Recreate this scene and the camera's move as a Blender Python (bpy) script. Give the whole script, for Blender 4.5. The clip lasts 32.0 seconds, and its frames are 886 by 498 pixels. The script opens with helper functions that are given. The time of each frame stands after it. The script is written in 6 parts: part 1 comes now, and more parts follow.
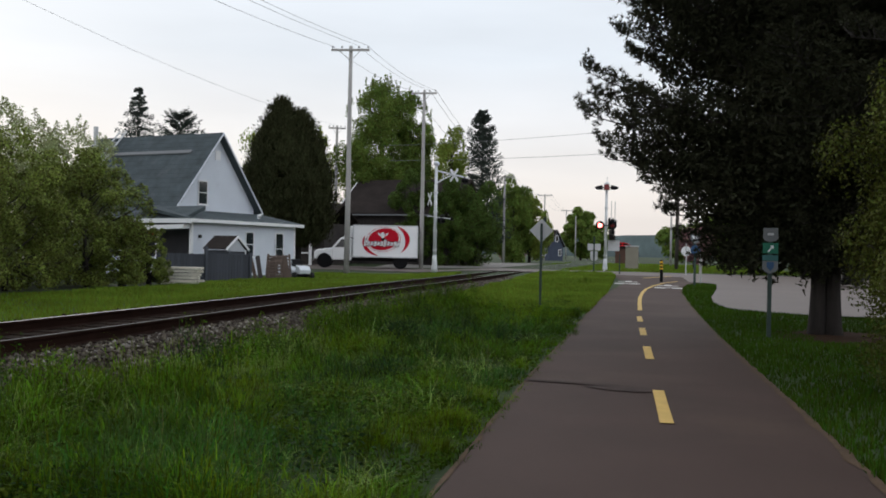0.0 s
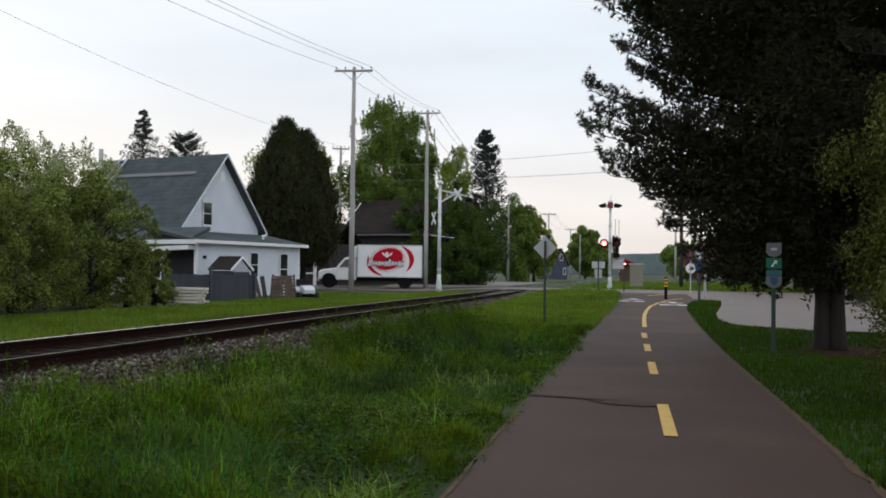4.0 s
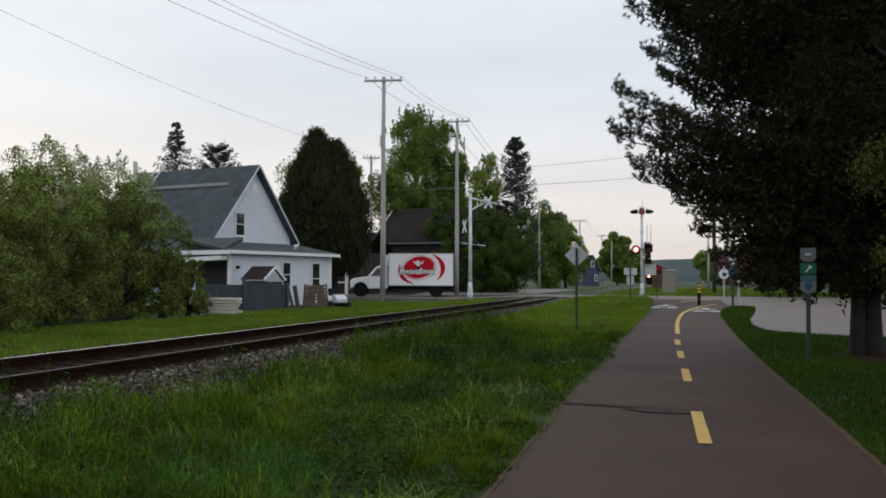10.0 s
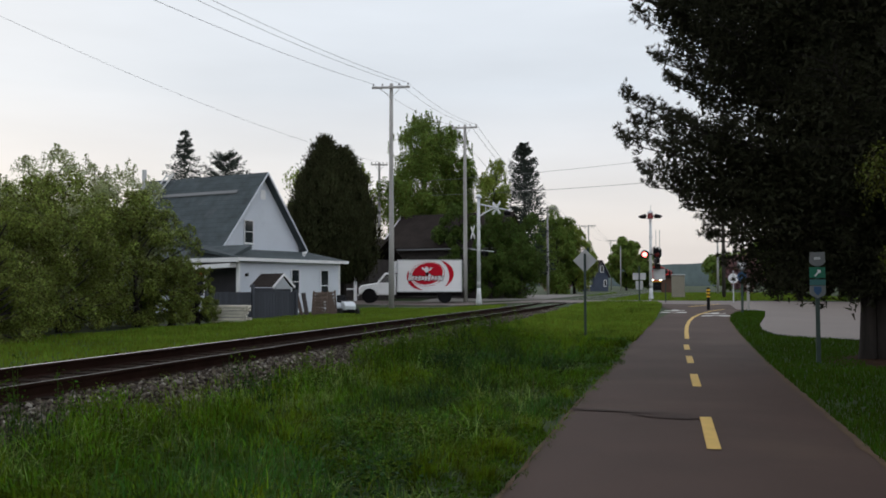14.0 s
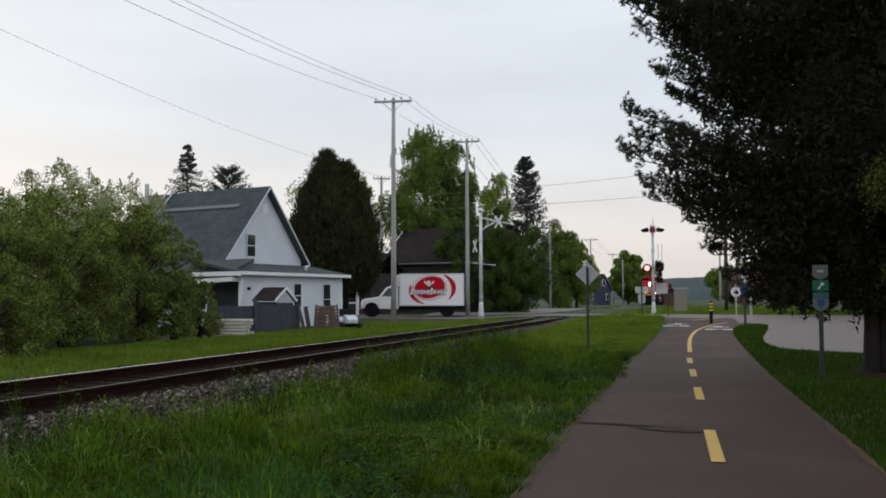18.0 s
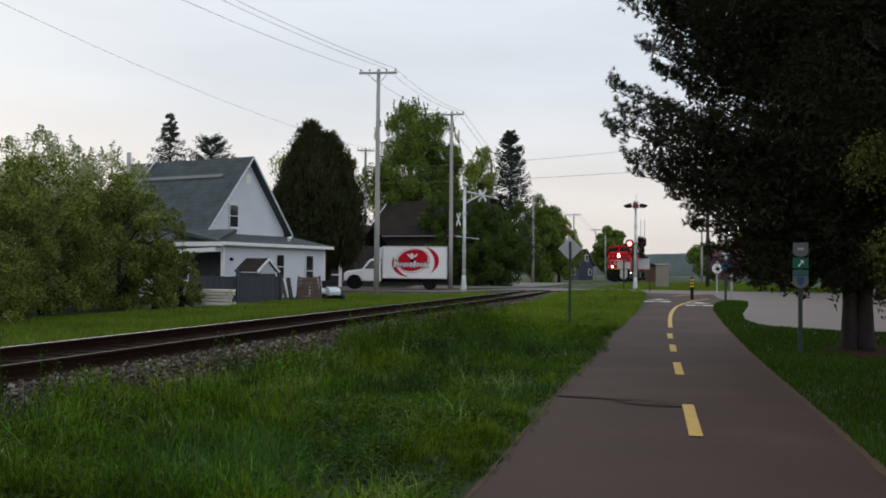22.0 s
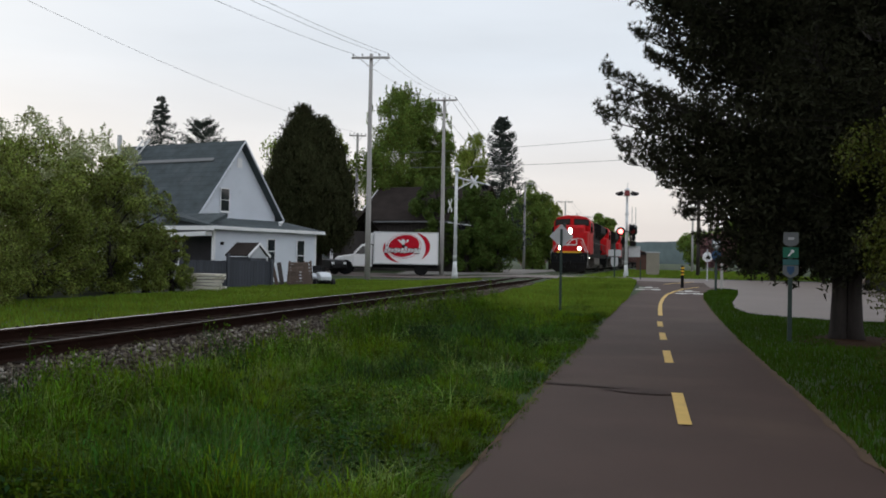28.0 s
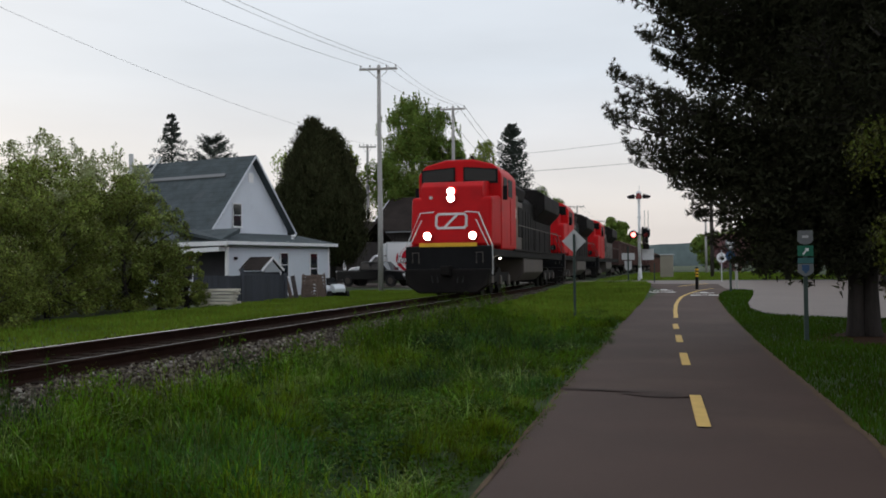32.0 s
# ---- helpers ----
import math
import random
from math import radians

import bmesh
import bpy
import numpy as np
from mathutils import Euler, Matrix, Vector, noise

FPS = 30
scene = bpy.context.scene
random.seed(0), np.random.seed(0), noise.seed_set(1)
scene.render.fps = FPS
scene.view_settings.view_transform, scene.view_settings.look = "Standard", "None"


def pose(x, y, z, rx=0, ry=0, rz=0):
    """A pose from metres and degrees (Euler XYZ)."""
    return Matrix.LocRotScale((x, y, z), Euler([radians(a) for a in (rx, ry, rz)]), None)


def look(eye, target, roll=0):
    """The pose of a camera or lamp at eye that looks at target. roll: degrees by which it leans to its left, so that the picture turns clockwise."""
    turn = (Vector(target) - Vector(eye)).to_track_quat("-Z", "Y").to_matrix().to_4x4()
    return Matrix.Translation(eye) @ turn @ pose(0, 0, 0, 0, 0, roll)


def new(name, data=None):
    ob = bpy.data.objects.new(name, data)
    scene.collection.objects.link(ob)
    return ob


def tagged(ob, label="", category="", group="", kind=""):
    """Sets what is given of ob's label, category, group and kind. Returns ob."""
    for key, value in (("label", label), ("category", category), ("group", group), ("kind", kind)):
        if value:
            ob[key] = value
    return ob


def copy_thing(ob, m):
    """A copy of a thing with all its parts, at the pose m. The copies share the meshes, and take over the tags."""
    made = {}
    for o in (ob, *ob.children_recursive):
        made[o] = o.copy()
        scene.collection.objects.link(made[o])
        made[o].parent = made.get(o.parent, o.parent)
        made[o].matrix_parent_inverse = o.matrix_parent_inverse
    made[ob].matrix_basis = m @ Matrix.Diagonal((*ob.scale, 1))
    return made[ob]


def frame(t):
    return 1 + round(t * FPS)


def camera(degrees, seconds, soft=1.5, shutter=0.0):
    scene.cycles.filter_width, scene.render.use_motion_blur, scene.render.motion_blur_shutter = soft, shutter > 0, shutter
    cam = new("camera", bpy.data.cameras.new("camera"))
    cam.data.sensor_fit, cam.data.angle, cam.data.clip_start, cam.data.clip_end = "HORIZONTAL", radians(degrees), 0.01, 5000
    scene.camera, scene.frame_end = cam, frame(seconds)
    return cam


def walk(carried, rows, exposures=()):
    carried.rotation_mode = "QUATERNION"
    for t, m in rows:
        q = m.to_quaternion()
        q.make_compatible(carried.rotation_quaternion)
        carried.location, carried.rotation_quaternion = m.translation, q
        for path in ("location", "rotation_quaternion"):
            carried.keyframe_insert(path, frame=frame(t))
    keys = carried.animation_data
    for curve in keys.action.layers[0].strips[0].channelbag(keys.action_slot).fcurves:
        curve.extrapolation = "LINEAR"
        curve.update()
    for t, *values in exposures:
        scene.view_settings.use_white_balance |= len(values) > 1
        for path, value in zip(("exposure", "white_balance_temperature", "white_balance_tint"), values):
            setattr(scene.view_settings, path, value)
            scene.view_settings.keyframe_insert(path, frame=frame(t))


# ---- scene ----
# ---- camera ----
cam = camera(49.7, 32.0, soft=1.8)
EYE = 1.55
PATH = [
    (0, -0.049, 0.129, 0.040, 11.320, 0.213, -1.192),
    (0.5, -0.060, 0.101, 0.043, 11.685, 0.673, -0.933),
    (1, -0.027, 0.067, -0.002, 10.452, 0.227, -0.801),
    (1.5, -0.061, 0.007, 0.002, 11.279, -1.612, -0.281),
    (2, -0.047, 0.036, -0.016, 10.869, -0.718, -0.853),
    (2.5, -0.066, 0.099, 0.003, 9.197, 0.153, -1.596),
    (3, -0.053, 0.087, 0.019, 10.685, 0.175, -0.209),
    (3.5, -0.026, 0.083, -0.012, 11.507, 1.047, -0.596),
    (5.5, -0.021, 0.026, 0.012, 11.639, 1.688, -0.947),
    (6, -0.013, 0.011, -0.004, 12.044, 1.792, -0.807),
    (6.5, -0.013, 0.011, 0.005, 12.075, 1.556, -0.814),
    (7, -0.016, 0.027, 0.001, 11.981, 1.576, -0.666),
    (7.5, -0.017, 0.002, 0.001, 12.284, 1.563, -0.752),
    (8, -0.007, 0.001, 0.001, 12.354, 1.501, -0.509),
    (8.5, -0.018, 0.013, 0.002, 12.711, 1.834, -0.336),
    (9, -0.019, 0.013, 0.008, 12.845, 1.813, -0.260),
    (9.5, -0.014, 0.015, -0.005, 12.916, 1.605, -0.163),
    (10, -0.018, 0.009, 0.006, 13.454, 1.853, -0.220),
    (10.5, -0.019, 0.017, -0.000, 13.142, 1.740, -0.260),
    (11, -0.021, 0.007, 0.010, 13.435, 1.927, -0.103),
    (11.5, -0.012, 0.007, 0.005, 13.364, 2.048, 0.070),
    (12, -0.018, 0.000, 0.004, 13.663, 1.898, -0.071),
    (12.5, -0.019, -0.006, 0.005, 13.688, 2.041, -0.151),
    (13, -0.000, -0.000, 0.000, 13.806, 2.300, -0.000),
    (13.5, -0.004, 0.005, 0.003, 13.914, 2.534, 0.133),
    (14, 0.000, 0.002, 0.012, 13.987, 2.216, 0.125),
    (14.5, -0.007, -0.003, 0.001, 13.934, 2.460, 0.109),
    (16.5, 0.007, -0.005, -0.000, 14.234, 2.704, 0.211),
    (17, 0.001, -0.000, 0.006, 14.027, 2.781, 0.269),
    (17.5, -0.005, 0.002, 0.000, 14.207, 2.856, 0.131),
    (18, -0.009, 0.004, -0.004, 14.113, 3.055, 0.172),
    (18.5, 0.001, -0.000, -0.001, 14.023, 2.885, 0.254),
    (19, -0.006, -0.000, -0.004, 14.159, 2.879, 0.437),
    (19.5, -0.006, 0.003, 0.001, 14.127, 2.646, 0.363),
    (20, -0.009, 0.001, -0.004, 13.974, 2.607, 0.333),
    (20.5, -0.008, 0.010, 0.001, 14.232, 2.359, 0.305),
    (21, -0.001, 0.006, 0.003, 13.941, 2.283, 0.276),
    (21.5, -0.013, 0.019, 0.009, 13.533, 2.448, -0.110),
    (22, -0.007, -0.002, -0.006, 13.087, 1.448, -0.537),
    (22.5, -0.023, 0.006, -0.005, 13.434, -0.217, -1.117),
    (23, -0.018, 0.017, 0.007, 13.442, 0.798, -1.191),
    (23.5, -0.020, 0.006, 0.002, 13.484, 0.668, -1.478),
    (24, -0.019, 0.014, 0.003, 13.209, 0.590, -1.570),
    (24.5, -0.021, 0.013, 0.003, 12.787, 1.226, -0.738),
    (25, -0.011, 0.024, 0.004, 12.555, 0.938, -0.442),
    (25.5, -0.010, 0.013, -0.010, 12.916, 0.630, -0.648),
    (27.5, -0.016, 0.012, -0.004, 12.760, 0.562, -0.840),
    (28, -0.012, 0.010, 0.003, 12.551, 0.612, -1.049),
    (28.5, 0.020, 0.008, 0.009, 12.669, 0.832, -1.014),
    (29, 0.007, 0.009, -0.007, 13.067, 0.475, -0.847),
    (29.5, -0.052, 0.002, -0.013, 13.163, 0.892, -0.475),
    (30, -0.025, -0.003, -0.021, 13.259, 1.169, -0.449),
    (30.5, -0.012, 0.005, -0.010, 13.076, 0.796, 0.124),
    (31, -0.022, 0.013, 0.008, 13.341, 0.970, 0.281),
    (31.5, -0.000, 0.014, 0.014, 13.343, 1.071, 0.207),
    (32, -0.010, 0.010, 0.003, 13.343, 1.133, 0.633),
]
EXPOSURES = [(0.0, 0.1), (1.0, 0.3), (2.0, 0.82), (2.5, 0.75), (3.0, 0.5), (3.5, 0.25), (5.5, 0.05), (8.0, -0.02), (20.0, -0.05), (22.0, -0.05), (22.8, 0.2), (24.0, 0.15), (25.5, 0.05), (28.0, 0.0), (32.0, -0.08)]
walk(cam, [(t, pose(x, y, EYE + z, 90 + pitch, roll, yaw)) for t, x, y, z, yaw, pitch, roll in PATH], EXPOSURES)

# ---- light: an overcast evening sky and a faint, very soft sun ----
world = bpy.data.worlds.new("evening_sky")
scene.world = world
world.use_nodes = True
wn, wl = world.node_tree.nodes, world.node_tree.links
wn.clear()
w_out = wn.new("ShaderNodeOutputWorld")
w_bg = wn.new("ShaderNodeBackground")
w_bg.inputs["Strength"].default_value = 1.0
w_sky = wn.new("ShaderNodeTexSky")
w_sky.sky_type, w_sky.sun_disc = "NISHITA", False
w_sky.sun_elevation, w_sky.sun_rotation = radians(16), radians(-42)
w_dim = wn.new("ShaderNodeVectorMath")
w_dim.operation = "SCALE"
w_dim.inputs["Scale"].default_value = 0.07
wl.new(w_sky.outputs[0], w_dim.inputs[0])
w_tc = wn.new("ShaderNodeTexCoord")
w_sep = wn.new("ShaderNodeSeparateXYZ")
wl.new(w_tc.outputs["Generated"], w_sep.inputs[0])
w_map = wn.new("ShaderNodeMapping")
w_map.inputs["Scale"].default_value = (1.2, 1.2, 6.0)
wl.new(w_tc.outputs["Generated"], w_map.inputs[0])
w_noise = wn.new("ShaderNodeTexNoise")
w_noise.inputs["Scale"].default_value = 1.6
w_noise.inputs["Detail"].default_value = 5
wl.new(w_map.outputs[0], w_noise.inputs["Vector"])
w_ramp = wn.new("ShaderNodeValToRGB")
els = w_ramp.color_ramp.elements
els[0].position, els[0].color = 0.0, (0.78, 0.72, 0.70, 1)
els[1].position, els[1].color = 1.0, (0.745, 0.80, 0.875, 1)
e = els.new(0.06)
e.color = (0.835, 0.785, 0.755, 1)
e = els.new(0.2)
e.color = (0.775, 0.83, 0.90, 1)
wl.new(w_sep.outputs["Z"], w_ramp.inputs[0])
w_cl = wn.new("ShaderNodeMapRange")
w_cl.inputs[1].default_value, w_cl.inputs[2].default_value = 0.3, 0.7
w_cl.inputs[3].default_value, w_cl.inputs[4].default_value = 0.91, 1.09
wl.new(w_noise.outputs[0], w_cl.inputs[0])
w_mul = wn.new("ShaderNodeVectorMath")
w_mul.operation = "SCALE"
wl.new(w_ramp.outputs[0], w_mul.inputs[0])
w_dot = wn.new("ShaderNodeVectorMath")  # sky raised away from the sun, to fill faces toward the camera
w_dot.operation = "DOT_PRODUCT"
w_dot.inputs[1].default_value = (-0.64, 0.72, 0.26)
wl.new(w_tc.outputs["Generated"], w_dot.inputs[0])
w_side = wn.new("ShaderNodeMapRange")
w_side.inputs[1].default_value, w_side.inputs[2].default_value = -0.6, 0.8
w_side.inputs[3].default_value, w_side.inputs[4].default_value = 1.30, 1.03
wl.new(w_dot.outputs["Value"], w_side.inputs[0])
w_both = wn.new("ShaderNodeMath")
w_both.operation = "MULTIPLY"
wl.new(w_cl.outputs[0], w_both.inputs[0]), wl.new(w_side.outputs[0], w_both.inputs[1])
wl.new(w_both.outputs[0], w_mul.inputs["Scale"])
w_mix = wn.new("ShaderNodeMixRGB")
w_mix.inputs[0].default_value = 0.93
wl.new(w_dim.outputs[0], w_mix.inputs[1])
wl.new(w_mul.outputs[0], w_mix.inputs[2])
wl.new(w_mix.outputs[0], w_bg.inputs["Color"])
wl.new(w_bg.outputs[0], w_out.inputs["Surface"])
sun = new("sun", bpy.data.lights.new("sun", "SUN"))
sun.data.energy, sun.data.angle, sun.data.color = 0.6, radians(50), (1.0, 0.93, 0.85)
sun.matrix_world = look((-80, 90, 36), (0, 0, 0))


# ---- materials ----
def material(name, color, rough=0.6, metal=0.0, scale=6.0, amount=0.25, fine=60.0, bump=0.1, rnd=0.0, island=0.0, dirt=None, dirt_at=0.6, stretch=(1, 1, 1), emit=0.0, coat=0.0, translucent=0.0, spec=0.4):
    """Colour with broad and fine variation, patches of dirt and a fine relief."""
    m = bpy.data.materials.new(name)
    m.use_nodes = True
    n, l = m.node_tree.nodes, m.node_tree.links
    b = n["Principled BSDF"]
    b.inputs["Roughness"].default_value, b.inputs["Metallic"].default_value = rough, metal
    b.inputs["Specular IOR Level"].default_value = spec
    b.inputs["Coat Weight"].default_value = coat
    tc, mp = n.new("ShaderNodeTexCoord"), n.new("ShaderNodeMapping")
    mp.inputs["Scale"].default_value = stretch
    l.new(tc.outputs["Object"], mp.inputs[0])
    big, small = n.new("ShaderNodeTexNoise"), n.new("ShaderNodeTexNoise")
    big.inputs["Scale"].default_value, small.inputs["Scale"].default_value = scale, fine
    big.inputs["Detail"].default_value, small.inputs["Detail"].default_value = 4, 3
    l.new(mp.outputs[0], big.inputs["Vector"]), l.new(mp.outputs[0], small.inputs["Vector"])
    add = n.new("ShaderNodeMath")
    add.operation = "MULTIPLY_ADD"
    l.new(small.outputs[0], add.inputs[0])
    add.inputs[1].default_value = 0.5
    l.new(big.outputs[0], add.inputs[2])
    val = n.new("ShaderNodeMapRange")
    val.inputs[1].default_value, val.inputs[2].default_value = 0.45, 1.05
    val.inputs[3].default_value, val.inputs[4].default_value = 1 - amount, 1 + amount
    l.new(add.outputs[0], val.inputs[0])
    hue = n.new("ShaderNodeHueSaturation")
    hue.inputs["Color"].default_value = (*color, 1)
    last = val.outputs[0]
    for want, node, socket in ((rnd, "ShaderNodeObjectInfo", "Random"), (island, "ShaderNodeNewGeometry", "Random Per Island")):
        if want:
            oi, mr, mu = n.new(node), n.new("ShaderNodeMapRange"), n.new("ShaderNodeMath")
            mr.inputs[3].default_value, mr.inputs[4].default_value = 1 - want, 1 + want
            l.new(oi.outputs[socket], mr.inputs[0])
            mu.operation = "MULTIPLY"
            l.new(last, mu.inputs[0]), l.new(mr.outputs[0], mu.inputs[1])
            last = mu.outputs[0]
            if node == "ShaderNodeNewGeometry":
                hr = n.new("ShaderNodeMapRange")
                hr.inputs[3].default_value, hr.inputs[4].default_value = 0.47, 0.53
                l.new(oi.outputs[socket], hr.inputs[0])
                l.new(hr.outputs[0], hue.inputs["Hue"])
    l.new(last, hue.inputs["Value"])
    col = hue.outputs[0]
    if dirt:
        dn, dr, mx = n.new("ShaderNodeTexNoise"), n.new("ShaderNodeMapRange"), n.new("ShaderNodeMixRGB")
        dn.inputs["Scale"].default_value, dn.inputs["Detail"].default_value = scale * 0.6, 8
        l.new(mp.outputs[0], dn.inputs["Vector"])
        dr.inputs[1].default_value, dr.inputs[2].default_value = dirt_at - 0.08, dirt_at + 0.12
        l.new(dn.outputs[0], dr.inputs[0])
        l.new(dr.outputs[0], mx.inputs[0]), l.new(col, mx.inputs[1])
        mx.inputs[2].default_value = (*dirt, 1)
        col = mx.outputs[0]
    l.new(col, b.inputs["Base Color"])
    if bump:
        bp = n.new("ShaderNodeBump")
        bp.inputs["Strength"].default_value, bp.inputs["Distance"].default_value = bump, 0.02
        l.new(add.outputs[0], bp.inputs["Height"]), l.new(bp.outputs[0], b.inputs["Normal"])
    if emit:
        b.inputs["Emission Color"].default_value = (*color, 1)
        b.inputs["Emission Strength"].default_value = emit
    if translucent:
        tr, ms = n.new("ShaderNodeBsdfTranslucent"), n.new("ShaderNodeMixShader")
        l.new(col, tr.inputs[0])
        ms.inputs[0].default_value = translucent
        l.new(b.outputs[0], ms.inputs[1]), l.new(tr.outputs[0], ms.inputs[2])
        l.new(ms.outputs[0], n["Material Output"].inputs[0])
    return m


M = {}
M["ground"] = material("ground_turf", (0.022, 0.04, 0.008), 0.95, scale=0.5, amount=0.45, fine=9, bump=0.6, dirt=(0.05, 0.04, 0.022), dirt_at=0.72)
M["grass"] = material("grass_blades", (0.063, 0.114, 0.006), 0.75, scale=0.6, amount=0.65, fine=3, bump=0, island=0.75, translucent=0.3, spec=0.06)
# the shade under the pine is put into this darker lawn green
M["lawn"] = material("pine_shade_lawn_blades", (0.040, 0.078, 0.0065), 0.7, scale=0.3, amount=0.35, fine=3, bump=0, island=0.3, translucent=0.25, spec=0.04)
# lighter grass colour for the ground outside the pine's shade
M["mown"] = material("mown_grass_blades", (0.135, 0.198, 0.022), 0.7, scale=0.4, amount=0.35, fine=3, bump=0, island=0.3, translucent=0.25, spec=0.04)
M["palegrass"] = material("pale_grass_blades", (0.19, 0.26, 0.06), 0.65, scale=0.6, amount=0.4, fine=3, bump=0, island=0.4, translucent=0.3, spec=0.2)
M["paleweed"] = material("pale_weed_leaves", (0.08, 0.135, 0.012), 0.65, scale=2, bump=0, island=0.35, translucent=0.25, spec=0.06)
M["limegrass"] = material("yellow_green_grass_blades", (0.098, 0.148, 0.006), 0.7, scale=0.6, amount=0.55, fine=3, bump=0, island=0.65, translucent=0.3, spec=0.06)
M["reed"] = material("blue_green_grass_blades", (0.036, 0.094, 0.008), 0.6, scale=0.6, amount=0.4, fine=3, bump=0, island=0.4, translucent=0.3, spec=0.15)
M["straw"] = material("dry_stalks", (0.17, 0.15, 0.06), 0.8, scale=2, bump=0, island=0.3)
M["darkweed"] = material("dark_weed_leaves", (0.02, 0.042, 0.012), 0.7, scale=3, bump=0, island=0.35, translucent=0.15, spec=0.06)
M["weed"] = material("weed_leaves", (0.036, 0.07, 0.006), 0.65, scale=3, bump=0, island=0.35, translucent=0.25, spec=0.06)
M["asphalt"] = material("worn_asphalt", (0.062, 0.040, 0.0335), 0.78, scale=0.5, amount=0.2, fine=90, bump=0.25, spec=0.15, dirt=(0.085, 0.058, 0.045), dirt_at=0.6)
M["road"] = material("pale_road_asphalt", (0.155, 0.126, 0.113), 0.65, scale=0.3, amount=0.12, fine=40, bump=0.2, spec=0.25)
M["gravel"] = material("grey_gravel", (0.2, 0.185, 0.17), 0.95, scale=2, amount=0.3, fine=25, bump=0.5)
M["yellow"] = material("worn_yellow_paint", (0.55, 0.36, 0.10), 0.75, scale=4, amount=0.15, fine=60, bump=0.1, dirt=(0.3, 0.22, 0.1), dirt_at=0.7)
M["whitepaint"] = material("worn_white_paint", (0.6, 0.58, 0.55), 0.75, scale=4, amount=0.12, fine=60, bump=0.1)
M["tar"] = material("tar_seam", (0.045, 0.029, 0.025), 0.8, scale=4, amount=0.4, spec=0.15)
M["litter"] = material("needle_litter", (0.04, 0.021, 0.012), 0.95, scale=5, amount=0.4, fine=40, bump=0.5, spec=0.05)
M["soil"] = material("bare_soil_edge", (0.07, 0.04, 0.02), 0.95, scale=5, amount=0.4, fine=40, bump=0.5)
M["ballast"] = material("oily_ballast", (0.032, 0.022, 0.016), 0.95, scale=3, amount=0.4, fine=22, bump=1.0, dirt=(0.05, 0.04, 0.033), dirt_at=0.64, spec=0.05)
M["stone"] = material("ballast_stone", (0.085, 0.07, 0.055), 0.9, scale=4, amount=0.35, fine=30, bump=0.2, island=0.7, spec=0.1)
M["palestone"] = material("pale_ballast_stone", (0.2, 0.18, 0.16), 0.9, scale=4, amount=0.3, fine=30, bump=0.2, island=0.45, spec=0.1)
M["rail"] = material("rusty_rail", (0.022, 0.011, 0.008), 0.95, metal=0.0, scale=3, amount=0.3, fine=40, bump=0.3, spec=0.04)
M["railtop"] = material("polished_rail_head", (0.2, 0.185, 0.175), 0.42, metal=1.0, scale=2, amount=0.15, bump=0)
M["sleeper"] = material("creosoted_wood", (0.028, 0.02, 0.016), 0.95, scale=4, amount=0.4, fine=30, bump=0.5, rnd=0.3, stretch=(1, 6, 6), spec=0.04)
M["pole"] = material("grey_weathered_wood", (0.37, 0.355, 0.34), 0.85, scale=3, amount=0.16, fine=30, bump=0.3, stretch=(8, 8, 0.6))
M["darkpole"] = material("dark_creosote_pole", (0.06, 0.05, 0.045), 0.85, scale=3, amount=0.3, fine=30, bump=0.3, stretch=(8, 8, 0.6))
M["wire"] = material("dull_cable", (0.2, 0.2, 0.21), 0.6, bump=0)
M["insulator"] = material("glazed_insulator", (0.25, 0.25, 0.26), 0.25, bump=0)
M["siding"] = material("white_vinyl_siding", (0.63, 0.665, 0.725), 0.6, scale=0.8, amount=0.06, fine=20, bump=0.05, dirt=(0.45, 0.48, 0.53), dirt_at=0.7)
M["trim"] = material("white_painted_trim", (0.78, 0.78, 0.79), 0.5, scale=2, amount=0.06, bump=0.03)
M["shingle"] = material("slate_blue_shingles", (0.052, 0.066, 0.072), 0.92, scale=1.6, amount=0.32, fine=12, bump=0.5, rnd=0.04, dirt=(0.085, 0.097, 0.105), dirt_at=0.66)
M["darkroof"] = material("dark_brown_roofing", (0.03, 0.024, 0.022), 0.95, scale=1, amount=0.3, fine=10, bump=0.4, spec=0.08)
M["darkwall"] = material("dark_brown_boards", (0.05, 0.042, 0.04), 0.85, scale=1, amount=0.3, fine=10, bump=0.2)
M["bluewall"] = material("slate_blue_boards", (0.05, 0.062, 0.095), 0.8, scale=1, amount=0.2, fine=10, bump=0.2)
M["glass"] = material("dark_window_glass", (0.02, 0.024, 0.03), 0.06, scale=1, amount=0.1, bump=0, spec=0.6)
M["screen"] = material("pale_window_panel", (0.45, 0.47, 0.5), 0.4, scale=1, amount=0.1, bump=0)
# shade inside the porch is put into the colour of these boards
M["porchshade"] = material("porch_shade_boards", (0.06, 0.06, 0.07), 0.8, scale=2, amount=0.2)
M["fence"] = material("slate_grey_fence_boards", (0.052, 0.057, 0.07), 0.8, scale=2, amount=0.15, fine=20, bump=0.2, rnd=0.12, stretch=(4, 4, 0.6))
M["oldwood"] = material("weathered_lumber", (0.105, 0.075, 0.06), 0.85, scale=3, amount=0.3, fine=30, bump=0.3, rnd=0.25, stretch=(3, 3, 1))
M["paleboard"] = material("whitewashed_planks", (0.7, 0.66, 0.57), 0.8, scale=3, amount=0.2, fine=20, bump=0.2, rnd=0.15, dirt=(0.2, 0.11, 0.07), dirt_at=0.68)
M["galv"] = material("galvanised_steel", (0.5, 0.51, 0.52), 0.45, metal=0.5, scale=3, amount=0.15, fine=25, bump=0.08)
